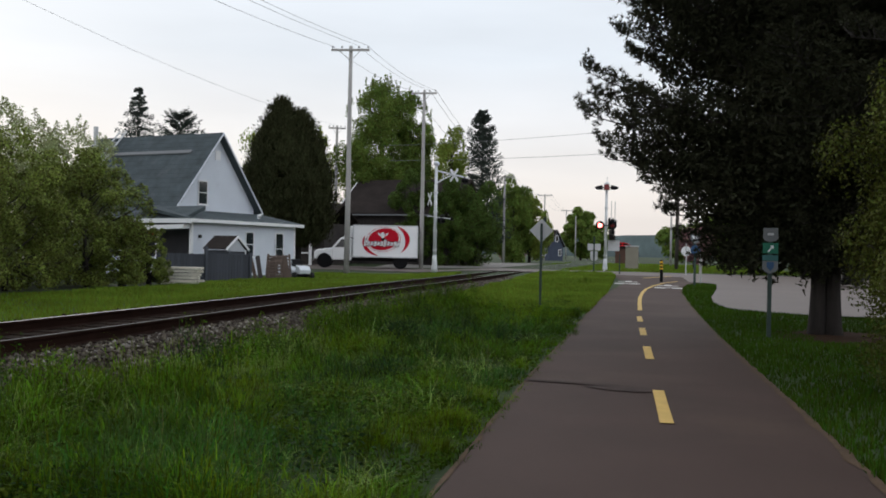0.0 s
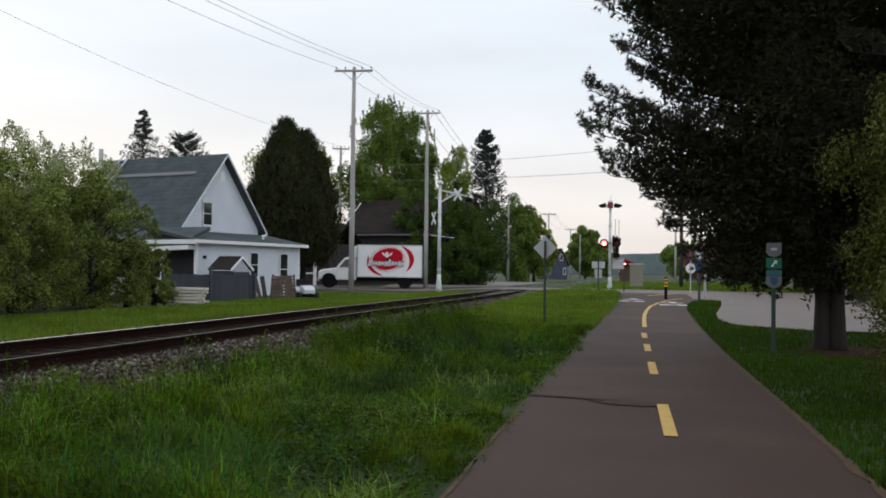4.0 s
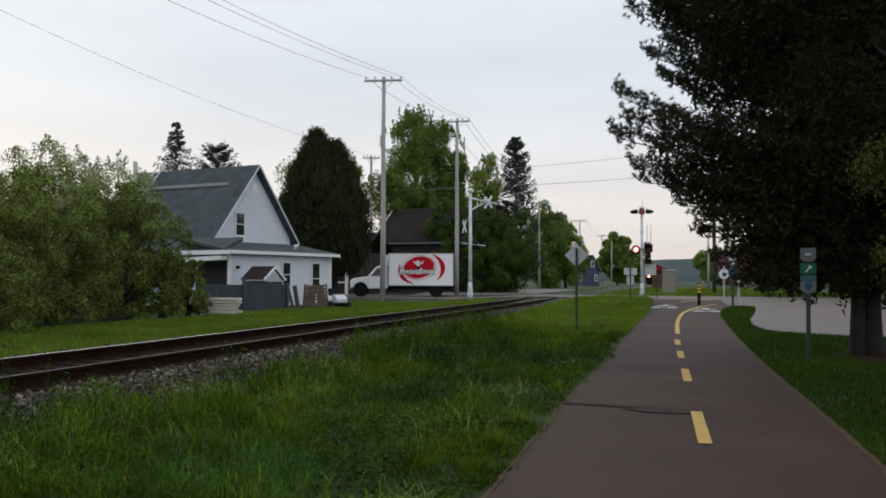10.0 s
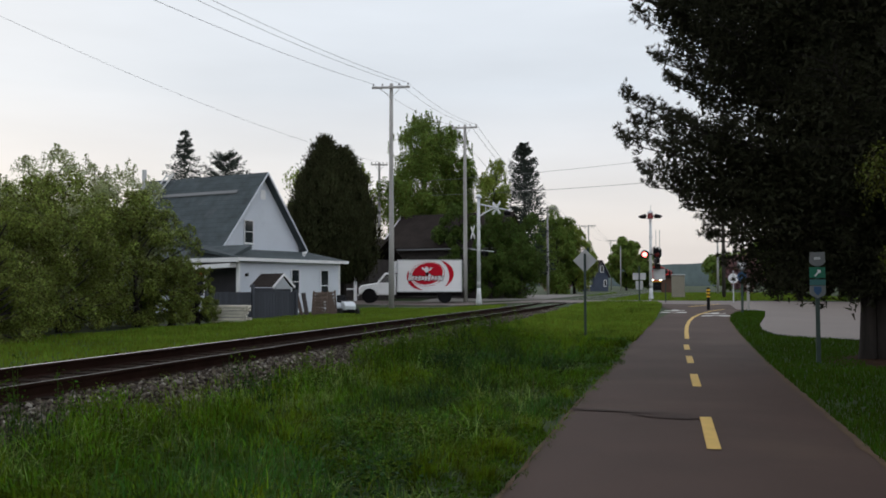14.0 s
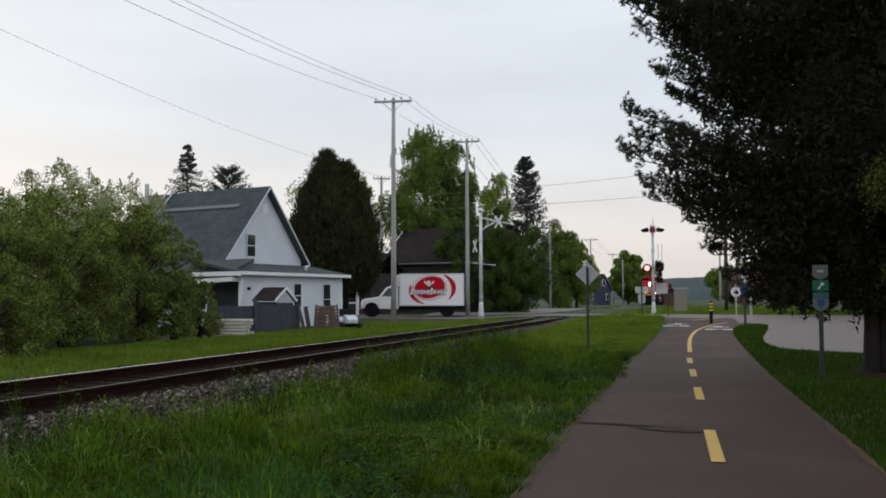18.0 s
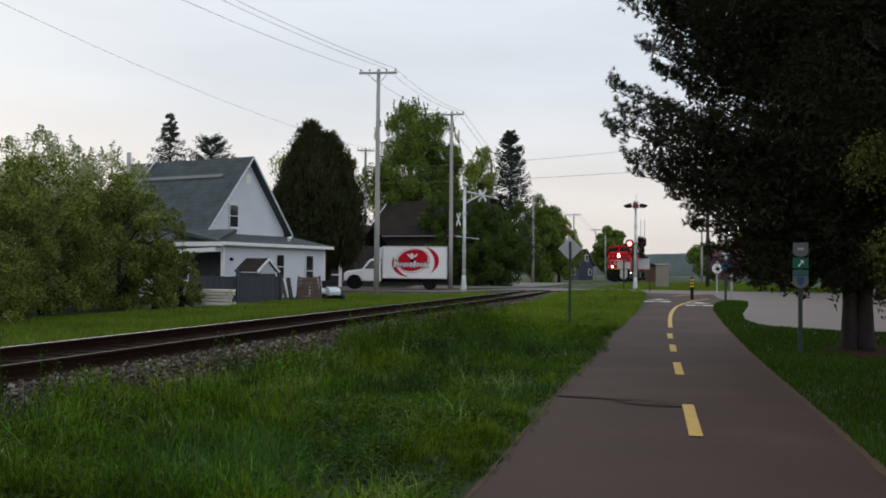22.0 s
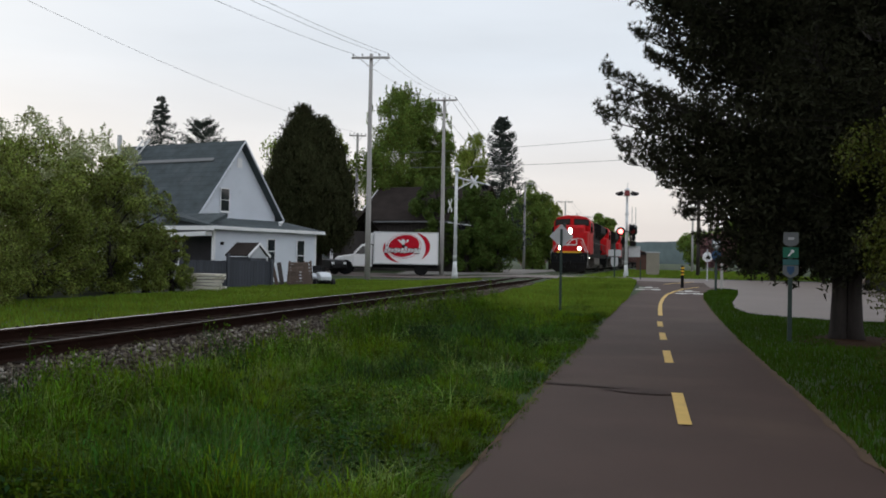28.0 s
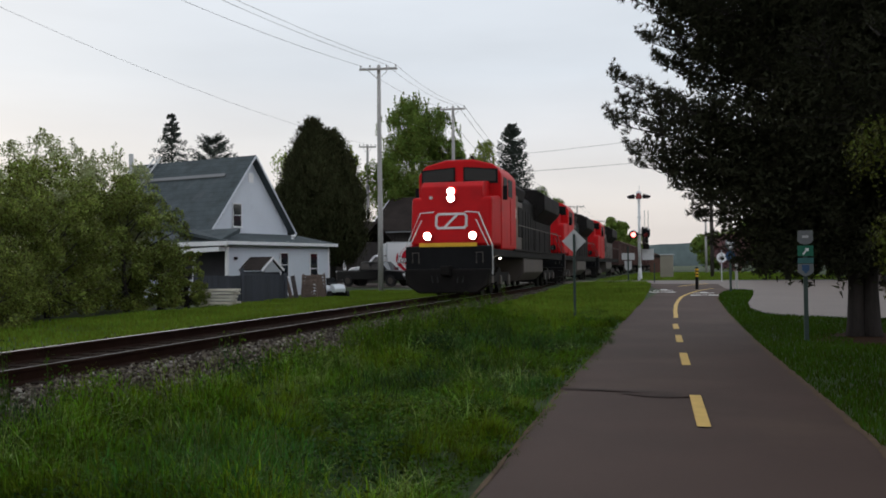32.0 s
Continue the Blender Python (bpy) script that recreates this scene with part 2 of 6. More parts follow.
M["alu"] = material("aluminium_paint", (0.62, 0.63, 0.64), 0.5, metal=0.25, scale=3, amount=0.12, fine=25, bump=0.06, dirt=(0.35, 0.33, 0.3), dirt_at=0.72)
M["signback"] = material("bare_aluminium_sign", (0.5, 0.5, 0.51), 0.5, metal=0.2, scale=4, amount=0.1, bump=0.03)
M["signwhite"] = material("white_sign_sheeting", (0.75, 0.76, 0.77), 0.45, scale=4, amount=0.05, bump=0)
M["signgreen"] = material("green_sign_sheeting", (0.015, 0.14, 0.085), 0.45, scale=4, amount=0.1, bump=0)
# teal and grey are darkened for the pine's shade on the route sign
M["signteal"] = material("teal_sign_sheeting", (0.04, 0.13, 0.13), 0.45, scale=4, amount=0.1, bump=0)
M["signblue"] = material("blue_sign_sheeting", (0.03, 0.08, 0.17), 0.45, scale=4, amount=0.1, bump=0)
M["signgrey"] = material("grey_sign_sheeting", (0.15, 0.155, 0.16), 0.5, scale=4, amount=0.1, bump=0)
M["greenpost"] = material("green_painted_steel", (0.03, 0.05, 0.043), 0.55, scale=5, amount=0.2, fine=30, bump=0.05)
M["black"] = material("black_paint", (0.007, 0.007, 0.008), 0.55, scale=3, amount=0.3, fine=30, bump=0.05, spec=0.12)
M["blackdirty"] = material("grimy_black_steel", (0.011, 0.0095, 0.009), 0.7, scale=2, amount=0.4, fine=20, bump=0.15, dirt=(0.03, 0.025, 0.022), dirt_at=0.62, spec=0.1)
M["locored"] = material("locomotive_red_paint", (0.48, 0.004, 0.007), 0.5, scale=1.5, amount=0.12, fine=20, bump=0.03, dirt=(0.34, 0.006, 0.009), dirt_at=0.68, spec=0.15)
M["locotan"] = material("dusty_tan_grey_paint", (0.17, 0.125, 0.10), 0.65, scale=1.5, amount=0.25, fine=20, bump=0.05, dirt=(0.09, 0.06, 0.05), dirt_at=0.55, spec=0.15)
M["locogrey"] = material("grimy_grey_paint", (0.085, 0.07, 0.062), 0.6, scale=1.5, amount=0.25, fine=20, bump=0.05, dirt=(0.1, 0.08, 0.068), dirt_at=0.6)
M["locowhite"] = material("white_loco_lettering", (0.7, 0.68, 0.66), 0.5, scale=3, amount=0.1, bump=0)
M["locoyellow"] = material("yellow_sill_paint", (0.75, 0.42, 0.02), 0.5, scale=3, amount=0.15, bump=0)
M["headlight"] = material("lit_headlamp", (1.0, 0.93, 0.75), 0.3, bump=0, amount=0, emit=60)
M["redlamp"] = material("lit_red_signal", (1.0, 0.17, 0.15), 0.3, bump=0, amount=0, emit=6)
M["redlampoff"] = material("dark_red_lens", (0.16, 0.012, 0.012), 0.2, bump=0, amount=0.1)
M["truckwhite"] = material("white_truck_panel", (0.86, 0.86, 0.87), 0.4, scale=1, amount=0.05, bump=0.02)
M["truckred"] = material("red_vinyl_graphic", (0.5, 0.006, 0.022), 0.5, scale=2, amount=0.08, bump=0, spec=0.12)
M["carblack"] = material("black_car_paint", (0.008, 0.008, 0.009), 0.3, scale=2, amount=0.1, bump=0, coat=0.1, spec=0.2)
M["rubber"] = material("tyre_rubber", (0.02, 0.02, 0.02), 0.85, scale=5, amount=0.2, bump=0.1)
M["chrome"] = material("bright_metal", (0.6, 0.6, 0.6), 0.2, metal=1.0, bump=0)
M["boxcar"] = material("oxide_brown_freight_paint", (0.09, 0.045, 0.038), 0.8, scale=1, amount=0.3, fine=10, bump=0.1, rnd=0.4)
M["bark"] = material("ridged_bark", (0.026, 0.021, 0.019), 0.95, scale=4, amount=0.4, fine=25, bump=0.8, stretch=(3, 3, 0.5))
M["needles"] = material("pine_needles", (0.038, 0.039, 0.023), 0.8, scale=0.8, amount=0.35, bump=0, island=0.35, spec=0.03)
M["cedar"] = material("cedar_sprays", (0.042, 0.045, 0.02), 0.85, scale=0.9, amount=0.4, bump=0, island=0.4, translucent=0.1, spec=0.05)
M["spruce"] = material("spruce_sprays", (0.045, 0.058, 0.048), 0.8, scale=0.9, amount=0.3, bump=0, island=0.3, translucent=0.05, spec=0.05)
# leaf green darkened to carry the shade on the trees behind the truck
M["treeshade"] = material("tree_shade_leaves", (0.065, 0.10, 0.02), 0.7, scale=0.5, amount=0.45, bump=0, island=0.45, translucent=0.2, spec=0.08)
M["cabglass"] = material("tinted_cab_glass", (0.006, 0.007, 0.007), 0.12, scale=1, amount=0.1, bump=0, spec=0.25)
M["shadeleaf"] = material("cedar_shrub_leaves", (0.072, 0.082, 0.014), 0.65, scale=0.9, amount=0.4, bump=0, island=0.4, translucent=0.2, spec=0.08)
M["maple"] = material("maple_leaves", (0.135, 0.19, 0.037), 0.65, scale=0.5, amount=0.4, bump=0, island=0.4, translucent=0.3, spec=0.08)
M["spring"] = material("fresh_green_leaves", (0.20, 0.25, 0.04), 0.65, scale=0.5, amount=0.3, bump=0, island=0.4, translucent=0.3, spec=0.2)
M["bushleaf"] = material("shrub_leaves", (0.155, 0.183, 0.038), 0.55, scale=0.7, amount=0.6, bump=0, island=0.75, translucent=0.25, spec=0.12)
M["bushpale"] = material("pale_willow_leaves", (0.30, 0.33, 0.16), 0.65, scale=0.5, amount=0.3, bump=0, island=0.4, translucent=0.3, spec=0.2)
M["blossom"] = material("dusty_pink_blossom", (0.24, 0.125, 0.13), 0.8, scale=0.5, amount=0.3, bump=0, island=0.4, translucent=0.2)
# the blue of distance haze is mixed into the hill colour
M["hill"] = material("hazy_wooded_hill", (0.10, 0.13, 0.13), 1.0, scale=0.02, amount=0.25, fine=0.15, bump=0)
M["cabinet"] = material("beige_steel_cabinet", (0.27, 0.24, 0.19), 0.6, scale=2, amount=0.1, bump=0.03)
M["rust"] = material("red_brown_cladding", (0.11, 0.055, 0.04), 0.8, scale=1, amount=0.2, bump=0.1)
M["orange"] = material("orange_red_ball_skin", (0.55, 0.05, 0.02), 0.6, scale=8, amount=0.25, bump=0)
M["plastic"] = material("white_plastic", (0.65, 0.68, 0.72), 0.4, scale=3, amount=0.08, bump=0)


# ---- mesh helpers ----
class G:
    """Collects corners and faces of one mesh."""

    def __init__(self):
        self.v, self.f = [], []

    def add(self, verts, faces, m=None):
        k = len(self.v)
        self.v += [tuple(m @ Vector(p)) if m else tuple(p) for p in verts]
        self.f += [tuple(i + k for i in f) for f in faces]
        return self

    def box(self, x0, x1, y0, y1, z0, z1, m=None):
        return self.add([(x0, y0, z0), (x1, y0, z0), (x1, y1, z0), (x0, y1, z0), (x0, y0, z1), (x1, y0, z1), (x1, y1, z1), (x0, y1, z1)],
                        [(3, 2, 1, 0), (4, 5, 6, 7), (0, 1, 5, 4), (1, 2, 6, 5), (2, 3, 7, 6), (3, 0, 4, 7)], m)

    def prism(self, poly, a, b, axis="y", m=None):
        """A polygon of (u, v) drawn out from a to b along an axis. y: u, v are x, z; x: y, z; z: x, y."""
        put = {"y": lambda u, v, w: (u, w, v), "x": lambda u, v, w: (w, u, v), "z": lambda u, v, w: (u, v, w)}[axis]
        n = len(poly)
        verts = [put(u, v, a) for u, v in poly] + [put(u, v, b) for u, v in poly]
        return self.add(verts, [tuple(range(n))[::-1], tuple(range(n, 2 * n))] + [(i, (i + 1) % n, n + (i + 1) % n, n + i) for i in range(n)], m)

    def tube(self, points, radii, n=8, cap=True):
        points = [Vector([float(c) for c in p]) for p in points]
        if isinstance(radii, (int, float)):
            radii = [radii] * len(points)
        k = len(self.v)
        for i, p in enumerate(points):
            d = (points[min(i + 1, len(points) - 1)] - points[max(i - 1, 0)]).normalized()
            s = d.cross(Vector((0.31, 0.17, 0.93)) if abs(d.z) < 0.95 else Vector((1, 0.1, 0))).normalized()
            u = s.cross(d)
            self.v += [tuple(p + float(radii[i]) * (math.cos(6.28318 * j / n) * s + math.sin(6.28318 * j / n) * u)) for j in range(n)]
        for i in range(len(points) - 1):
            self.f += [(k + i * n + j, k + i * n + (j + 1) % n, k + (i + 1) * n + (j + 1) % n, k + (i + 1) * n + j) for j in range(n)]
        if cap:
            self.f += [tuple(k + j for j in range(n))[::-1], tuple(k + (len(points) - 1) * n + j for j in range(n))]
        return self

    def mesh(self, name):
        me = bpy.data.meshes.new(name)
        me.from_pydata(self.v, [], self.f)
        me.update()
        bm = bmesh.new()
        bm.from_mesh(me)
        bmesh.ops.recalc_face_normals(bm, faces=bm.faces)
        bm.to_mesh(me)
        bm.free()
        return me


def mesh_np(name, verts, faces):
    """A mesh from arrays: corners (n, 3) and faces (m, k)."""
    me = bpy.data.meshes.new(name)
    m, k = faces.shape
    me.vertices.add(len(verts)), me.loops.add(m * k), me.polygons.add(m)
    me.vertices.foreach_set("co", np.asarray(verts, np.float32).ravel())
    me.loops.foreach_set("vertex_index", np.asarray(faces, np.int32).ravel())
    me.polygons.foreach_set("loop_start", np.arange(0, m * k, k, dtype=np.int32))
    me.update(calc_edges=True)
    return me


def part(name, g, mat, parent=None, label="", bevel=0.0, smooth=False, at=None):
    """Links a mesh as one object, under a thing or a part."""
    me = g.mesh(name) if isinstance(g, G) else g
    if not me.materials:
        me.materials.append(M[mat])
    ob = new(name, me)
    if at is not None:
        ob.matrix_basis = at
    if parent:
        ob.parent = parent
    if label:
        tagged(ob, label)
    if bevel:
        bv = ob.modifiers.new("bevel", "BEVEL")
        bv.width, bv.segments, bv.limit_method = bevel, 2, "ANGLE"
    if smooth:
        me.polygons.foreach_set("use_smooth", [True] * len(me.polygons))
    return ob


def thing(name, m, label, category, group="", kind=""):
    ob = new(name)
    ob.empty_display_size = 0.3
    ob.matrix_basis = m
    return tagged(ob, label, category, group, kind)


def smooth01(t):
    t = min(max(t, 0.0), 1.0)
    return t * t * (3 - 2 * t)


# ---- the lie of the land ----
def track_x(y):
    """The track's middle: straight, then a slight bend to the right beyond the crossing."""
    return -7.33 + (0 if y < 45 else (y - 45) ** 2 / 3160 if y < 75 else 0.285 + 0.019 * (y - 75))


def track_turn(y):
    return 0 if y < 45 else (y - 45) / 1580 if y < 75 else 0.019


def ground_z(x, y):
    r = 0.55 * smooth01((y - 15) / 50)
    if x < -8.5:
        r *= 1 - 0.45 * smooth01((-9 - x) / 5) * (1 - smooth01((y - 66) / 8))
        r = max(r, 0.1 * smooth01((-8.5 - x) / 2))
    elif x < -1.6:
        far = 1 - smooth01((y - 30) / 15)
        r += far * (-0.12 * math.exp(-((x + 2.9) / 0.9) ** 2) + 0.12 * smooth01((-3.8 - x) / 1.6))
    elif x > 3:
        r *= 1 - 0.35 * smooth01((x - 3) / 6) * (1 - smooth01((y - 48) / 8))
    if -5.2 < x < -1.5 and y < 60:  # hummocks in the verge
        r += 0.15 * noise.noise((x * 0.9, y * 0.7, 3.3)) * smooth01((-1.5 - x) / 0.8) * smooth01((x + 5.2) / 0.5)
    return r + 0.02 * noise.noise((x * 0.5, y * 0.5, 0)) * smooth01((abs(x - 0.35) - 1.9) / 2)


RAIL_Z = 0.57


def road_y(x):
    """Middle of the road that crosses the track."""
    return 61.0 - 0.3 * (x + 7)


def sheet(xs, ys, lift=0.0):
    """A grid that lies on the ground."""
    v = np.array([(x, y, ground_z(x, y) + lift) for y in ys for x in xs])
    n, idx = len(xs), []
    for j in range(len(ys) - 1):
        for i in range(n - 1):
            idx.append((j * n + i, j * n + i + 1, (j + 1) * n + i + 1, (j + 1) * n + i))
    return v, np.array(idx)


def strip(name, line, mat, lift, parent=None, step=1):
    """A band on the ground between two edges: rows of (xa, ya, xb, yb), cut across into pieces."""
    v, n = [], 7
    for xa, ya, xb, yb in line:
        for i in range(n):
            x, y = xa + (xb - xa) * i / (n - 1), ya + (yb - ya) * i / (n - 1)
            v.append((x, y, ground_z(x, y) + lift))
    f = [(j * n + i, j * n + i + 1, (j + 1) * n + i + 1, (j + 1) * n + i) for j in range(len(line) - 1) for i in range(n - 1)]
    return part(name, mesh_np(name, np.array(v), np.array(f)), mat, parent, smooth=True)


edge = [-3000, -1200, -500, -200, -90]
gx = edge + list(np.arange(-50, -9, 1.5)) + list(np.arange(-9, 4, 0.5)) + list(np.arange(4, 40, 1.5)) + [60, 120, 300, 800, 3000]
gy = [-2500, -800, -200, -60] + list(np.arange(-20, 70, 1.0)) + list(np.arange(70, 200, 6)) + [230, 300, 420, 700, 1200, 3200]
ground = part("ground", mesh_np("ground", *sheet(gx, gy)), "ground", smooth=True)
tagged(ground, "uneven grassy ground reaching to the horizon", "ground", kind="structure")


def path_edges(y):
    """The cycle path's two edges, which bend to the right at the crossing."""
    l = np.interp(y, [0, 12, 15, 18, 25, 32, 36.6, 41.7, 45.8, 48, 53, 58], [-1.24, -1.32, -1.3, -1.25, -1.2, -1.1, -0.93, -0.6, -0.35, -0.7, -1.15, -1.5])
    r_ = np.interp(y, [0, 11, 15, 19, 25, 30, 37, 41.5, 44.2, 47, 57], [1.66, 1.65, 1.62, 1.6, 1.6, 1.61, 1.7, 1.92, 2.27, 2.9, 4.6])
    return float(l), float(r_)


def lot_edge(y):
    """The forecourt's edge toward the path."""
    return float(np.interp(y, [26.6, 27.2, 27.6, 28.2, 29.2, 31.4, 34.5, 40, 45, 46.4, 47], [9.5, 4.6, 3.6, 2.95, 2.62, 2.42, 2.6, 3.2, 3.62, 3.3, 2.5]))


ys = [-14, -8, -3] + list(np.arange(0, 56, 0.8)) + [56, 57]
cycle_path = strip("pavement_path", [(path_edges(y)[0], y, path_edges(y)[1], y) for y in ys], "asphalt", 0.03)
tagged(cycle_path, "worn brownish grey asphalt cycle path between grass verges", "path", kind="structure")
cross_road = strip("road", [(x, road_y(x) - 4.2, x, road_y(x) + 4.2) for x in [-200, -90, -45] + list(np.arange(-30, 40, 1.5)) + [60, 120, 220]], "road", 0.04)
tagged(cross_road, "pale grey asphalt road that crosses the railway", "road", kind="structure")
lot = strip("pavement_lot", [(lot_edge(y) + 0.06 * noise.noise((y * 1.7, 2, 0)), y, 12, y - 0.6) for y in [26.6, 26.9, 27.2, 27.4, 27.6, 27.9, 28.2, 28.7, 29.2, 30, 31.4, 33, 34.5, 37, 40, 42.5, 45, 46.4, 47, 50, 53.5, 57]], "road", 0.05)
far_lot = strip("pavement_lot", [(12, 26, 12, 54), (24, 23, 24, 51), (60, 16, 60, 42)], "road", 0.046)
tagged(far_lot, "pale asphalt forecourt beside the road", "pavement", kind="structure")
tagged(lot, "pale asphalt forecourt beside the road", "pavement", kind="structure")
dirt_l = strip("trim_soil", [(path_edges(y)[0] - 0.035 - 0.03 * noise.noise((y * 1.3, 0, 0)), y, path_edges(y)[0] + 0.0 + 0.04 * noise.noise((y * 2.3, 5, 0)), y) for y in np.arange(0, 50, 0.35)], "soil", 0.036)
tagged(dirt_l, "brown soil and dead grass along the path edge", "soil", kind="structure")
dirt_r = strip("trim_soil", [(path_edges(y)[1] - 0.035 + 0.09 * noise.noise((y * 1.9, 9, 0)), y, path_edges(y)[1] + 0.045 + 0.035 * noise.noise((y * 2.9, 7, 0)), y) for y in np.arange(0, 46, 0.35)], "soil", 0.036)
tagged(dirt_r, "brown soil and dead grass along the path edge", "soil", kind="structure")

# paint on the path
for i, (ya, yb) in enumerate([(3.6, 5.75), (9.31, 11.55), (14.99, 17.03), (19.3, 21.1), (22.9, 24.6)]):
    d = strip("road_marking", [(0.36 - 0.012 * (y - 3) - 0.07, y, 0.36 - 0.012 * (y - 3) + 0.06, y) for y in np.linspace(ya, yb, 5)], "yellow", 0.042, cycle_path)
curve = [(0.13, 26.9), (0.13, 30), (0.16, 33), (0.25, 36), (0.42, 39), (0.75, 42), (1.25, 45), (2.0, 47.5)]
strip("road_marking", [(x - 0.06, y, x + 0.06, y) for x, y in curve], "yellow", 0.042, cycle_path)
strip("road_marking", [(0.3 + 0.33 * i, 50.5 + 0.9 * i, 0.5 + 0.33 * i, 50.5 + 0.9 * i) for i in range(6)], "yellow", 0.044, cycle_path)
strip("tar_seam", [(-1.36, 11.9, -1.36, 12.02), (-0.8, 11.8, -0.8, 11.94), (-0.3, 11.72, -0.3, 11.86), (0.1, 11.56, 0.1, 11.7)], "tar", 0.043, cycle_path)
strip("tar_seam", [(-0.6, 11.58, -0.6, 11.62), (-0.3, 11.36, -0.3, 11.74), (0.05, 11.32, 0.05, 11.7), (0.25, 11.42, 0.25, 11.62), (0.34, 11.5, 0.34, 11.55)], "tar", 0.041, cycle_path)
for cx, cy, k in ((1.35, 40.5, 1.0), (-0.35, 43.5, 1.0)):
    for dx, dy, w, h in ((-0.35, 0, 0.42, 0.7), (0.35, 0, 0.42, 0.7), (0.0, 0.2, 0.75, 0.35), (0.05, 2.3, 0.3, 1.1), (-0.25, 1.9, 0.35, 0.4), (0.3, 1.9, 0.35, 0.4)):
        strip("road_marking", [(cx + dx - w / 2, y, cx + dx + w / 2, y) for y in (cy + dy - h / 2, cy + dy + h / 2)], "whitepaint", 0.044, cycle_path)

# ---- railway ----
railway = thing("railway_track", pose(0, 0, 0), "rusty single railway track on dark stone ballast", "railway track", kind="structure")
rows_y = list(np.arange(-30, 75, 3.0)) + list(np.arange(75, 420, 15.0))


def swept(profile, off):
    g, n = G(), len(profile)
    for y in rows_y:
        c = math.cos(track_turn(y))
        g.v += [(track_x(y) + off + u * c, y, v) for u, v in profile]
    for j in range(len(rows_y) - 1):
        g.f += [(j * n + i, j * n + (i + 1) % n, (j + 1) * n + (i + 1) % n, (j + 1) * n + i) for i in range(n)]
    return g


for off in (-0.754, 0.754):  # the heads lean inward, as the wheels wear them
    w = 0.0022 if off < 0 else -0.0022
    rail = part("rail", swept([(-0.07, 0.395), (0.07, 0.395), (0.07, 0.41), (0.012, 0.43), (0.012, 0.52), (0.036, 0.53), (0.036, 0.561), (-0.036, 0.561), (-0.036, 0.53), (-0.012, 0.52), (-0.012, 0.43), (-0.07, 0.41)], off), "rail", railway)
    part("rail_head", swept([(-0.022, 0.5612), (0.022, 0.5612), (0.016, 0.565 - w), (-0.016, 0.565 + w)], off), "railtop", rail, "bright worn running surface")
bed = [(-2.7, 0.12), (-2.2, 0.24), (-1.7, 0.37), (-0.9, 0.40), (0, 0.385), (0.9, 0.40), (1.5, 0.37), (2.0, 0.18), (2.45, 0.02), (2.45, -0.4), (-2.7, -0.4)]
part("ballast_bed", swept(bed, 0), "ballast", railway, smooth=False)


def scatter_stones(name, n, seed, place):
    r = np.random.default_rng(seed)
    base = np.array([(1, 0, 0), (-0.9, 0.1, 0), (0.1, 0.9, 0.1), (0, -1, 0), (0.1, 0, 0.8), (0, 0.1, -0.8)])
    tri = np.array([(0, 2, 4), (2, 1, 4), (1, 3, 4), (3, 0, 4), (2, 0, 5), (1, 2, 5), (3, 1, 5), (0, 3, 5)])
    c = place(r, n)
    s = (0.010 + 0.034 * r.random((n, 1, 1)) ** 2) * r.uniform(0.65, 1.3, (n, 1, 3))
    a = r.uniform(0, 6.28, n)
    v = base[None] * s + r.normal(0, 0.006, (n, 6, 3))
    x, y = v[..., 0] * np.cos(a)[:, None] - v[..., 1] * np.sin(a)[:, None], v[..., 0] * np.sin(a)[:, None] + v[..., 1] * np.cos(a)[:, None]
    v = np.stack([x, y, v[..., 2]], -1) + c[:, None]
    return mesh_np(name, v.reshape(-1, 3), (tri[None] + 6 * np.arange(n)[:, None, None]).reshape(-1, 3))


def shoulder(r, n):
    y = 3 + 52 * r.random(n) ** 1.8
    d = 0.95 + 1.5 * r.random(n) ** 0.75
    z = np.interp(d, [0.9, 1.5, 2.0, 2.45], [0.40, 0.37, 0.18, 0.04]) + 0.02
    return np.stack([-7.33 + d, y, z], 1)


def between(r, n):
    y = 3 + 52 * r.random(n) ** 1.5
    return np.stack([-7.33 + r.uniform(-2.2, 0.95, n), y, np.full(n, 0.405)], 1)


stones = part("ballast_stones", scatter_stones("ballast_stones", 27000, 3, shoulder), "stone")
chips = part("ballast_stones", scatter_stones("ballast_stones", 4500, 6, shoulder), "palestone")
tagged(chips, "pale chipped stones among the ballast", "gravel", kind="stuff")
tagged(stones, "grey and brown crushed stones along the rails", "gravel", kind="stuff")
stones2 = part("ballast_stones", scatter_stones("ballast_stones", 6000, 4, between), "ballast")
tagged(stones2, "dark oily crushed stones between the rails", "gravel", kind="stuff")
sl = G().box(-1.3, 1.3, -0.11, 0.11, 0.22, 0.412).mesh("sleeper")
for i in range(150):
    y = 2 + 0.52 * i
    if abs(y - road_y(-7.3)) > 4.4:
        part("sleeper", sl, "sleeper", railway, at=pose(track_x(y) + random.uniform(-0.03, 0.03), y, 0, 0, 0, random.uniform(-1, 1)))
gravel_lot = strip("pavement_gravel", [(-19, y, -9.7, y + 2.0) for y in np.arange(68.5, 108, 4)], "gravel", 0.03)
tagged(gravel_lot, "pale gravel yard beyond the crossing road", "gravel yard", kind="structure")
# planks that carry the road over the rails
for dx in (-1.15, -0.42, 0, 0.42, 1.15):
    part("crossing_plank", G().box(-0.19, 0.19, -4.4, 4.4, 0.3, 0.56), "sleeper", railway, bevel=0.01, at=pose(track_x(61.2) + dx, 61.2, 0, 0, 0, -0.6))


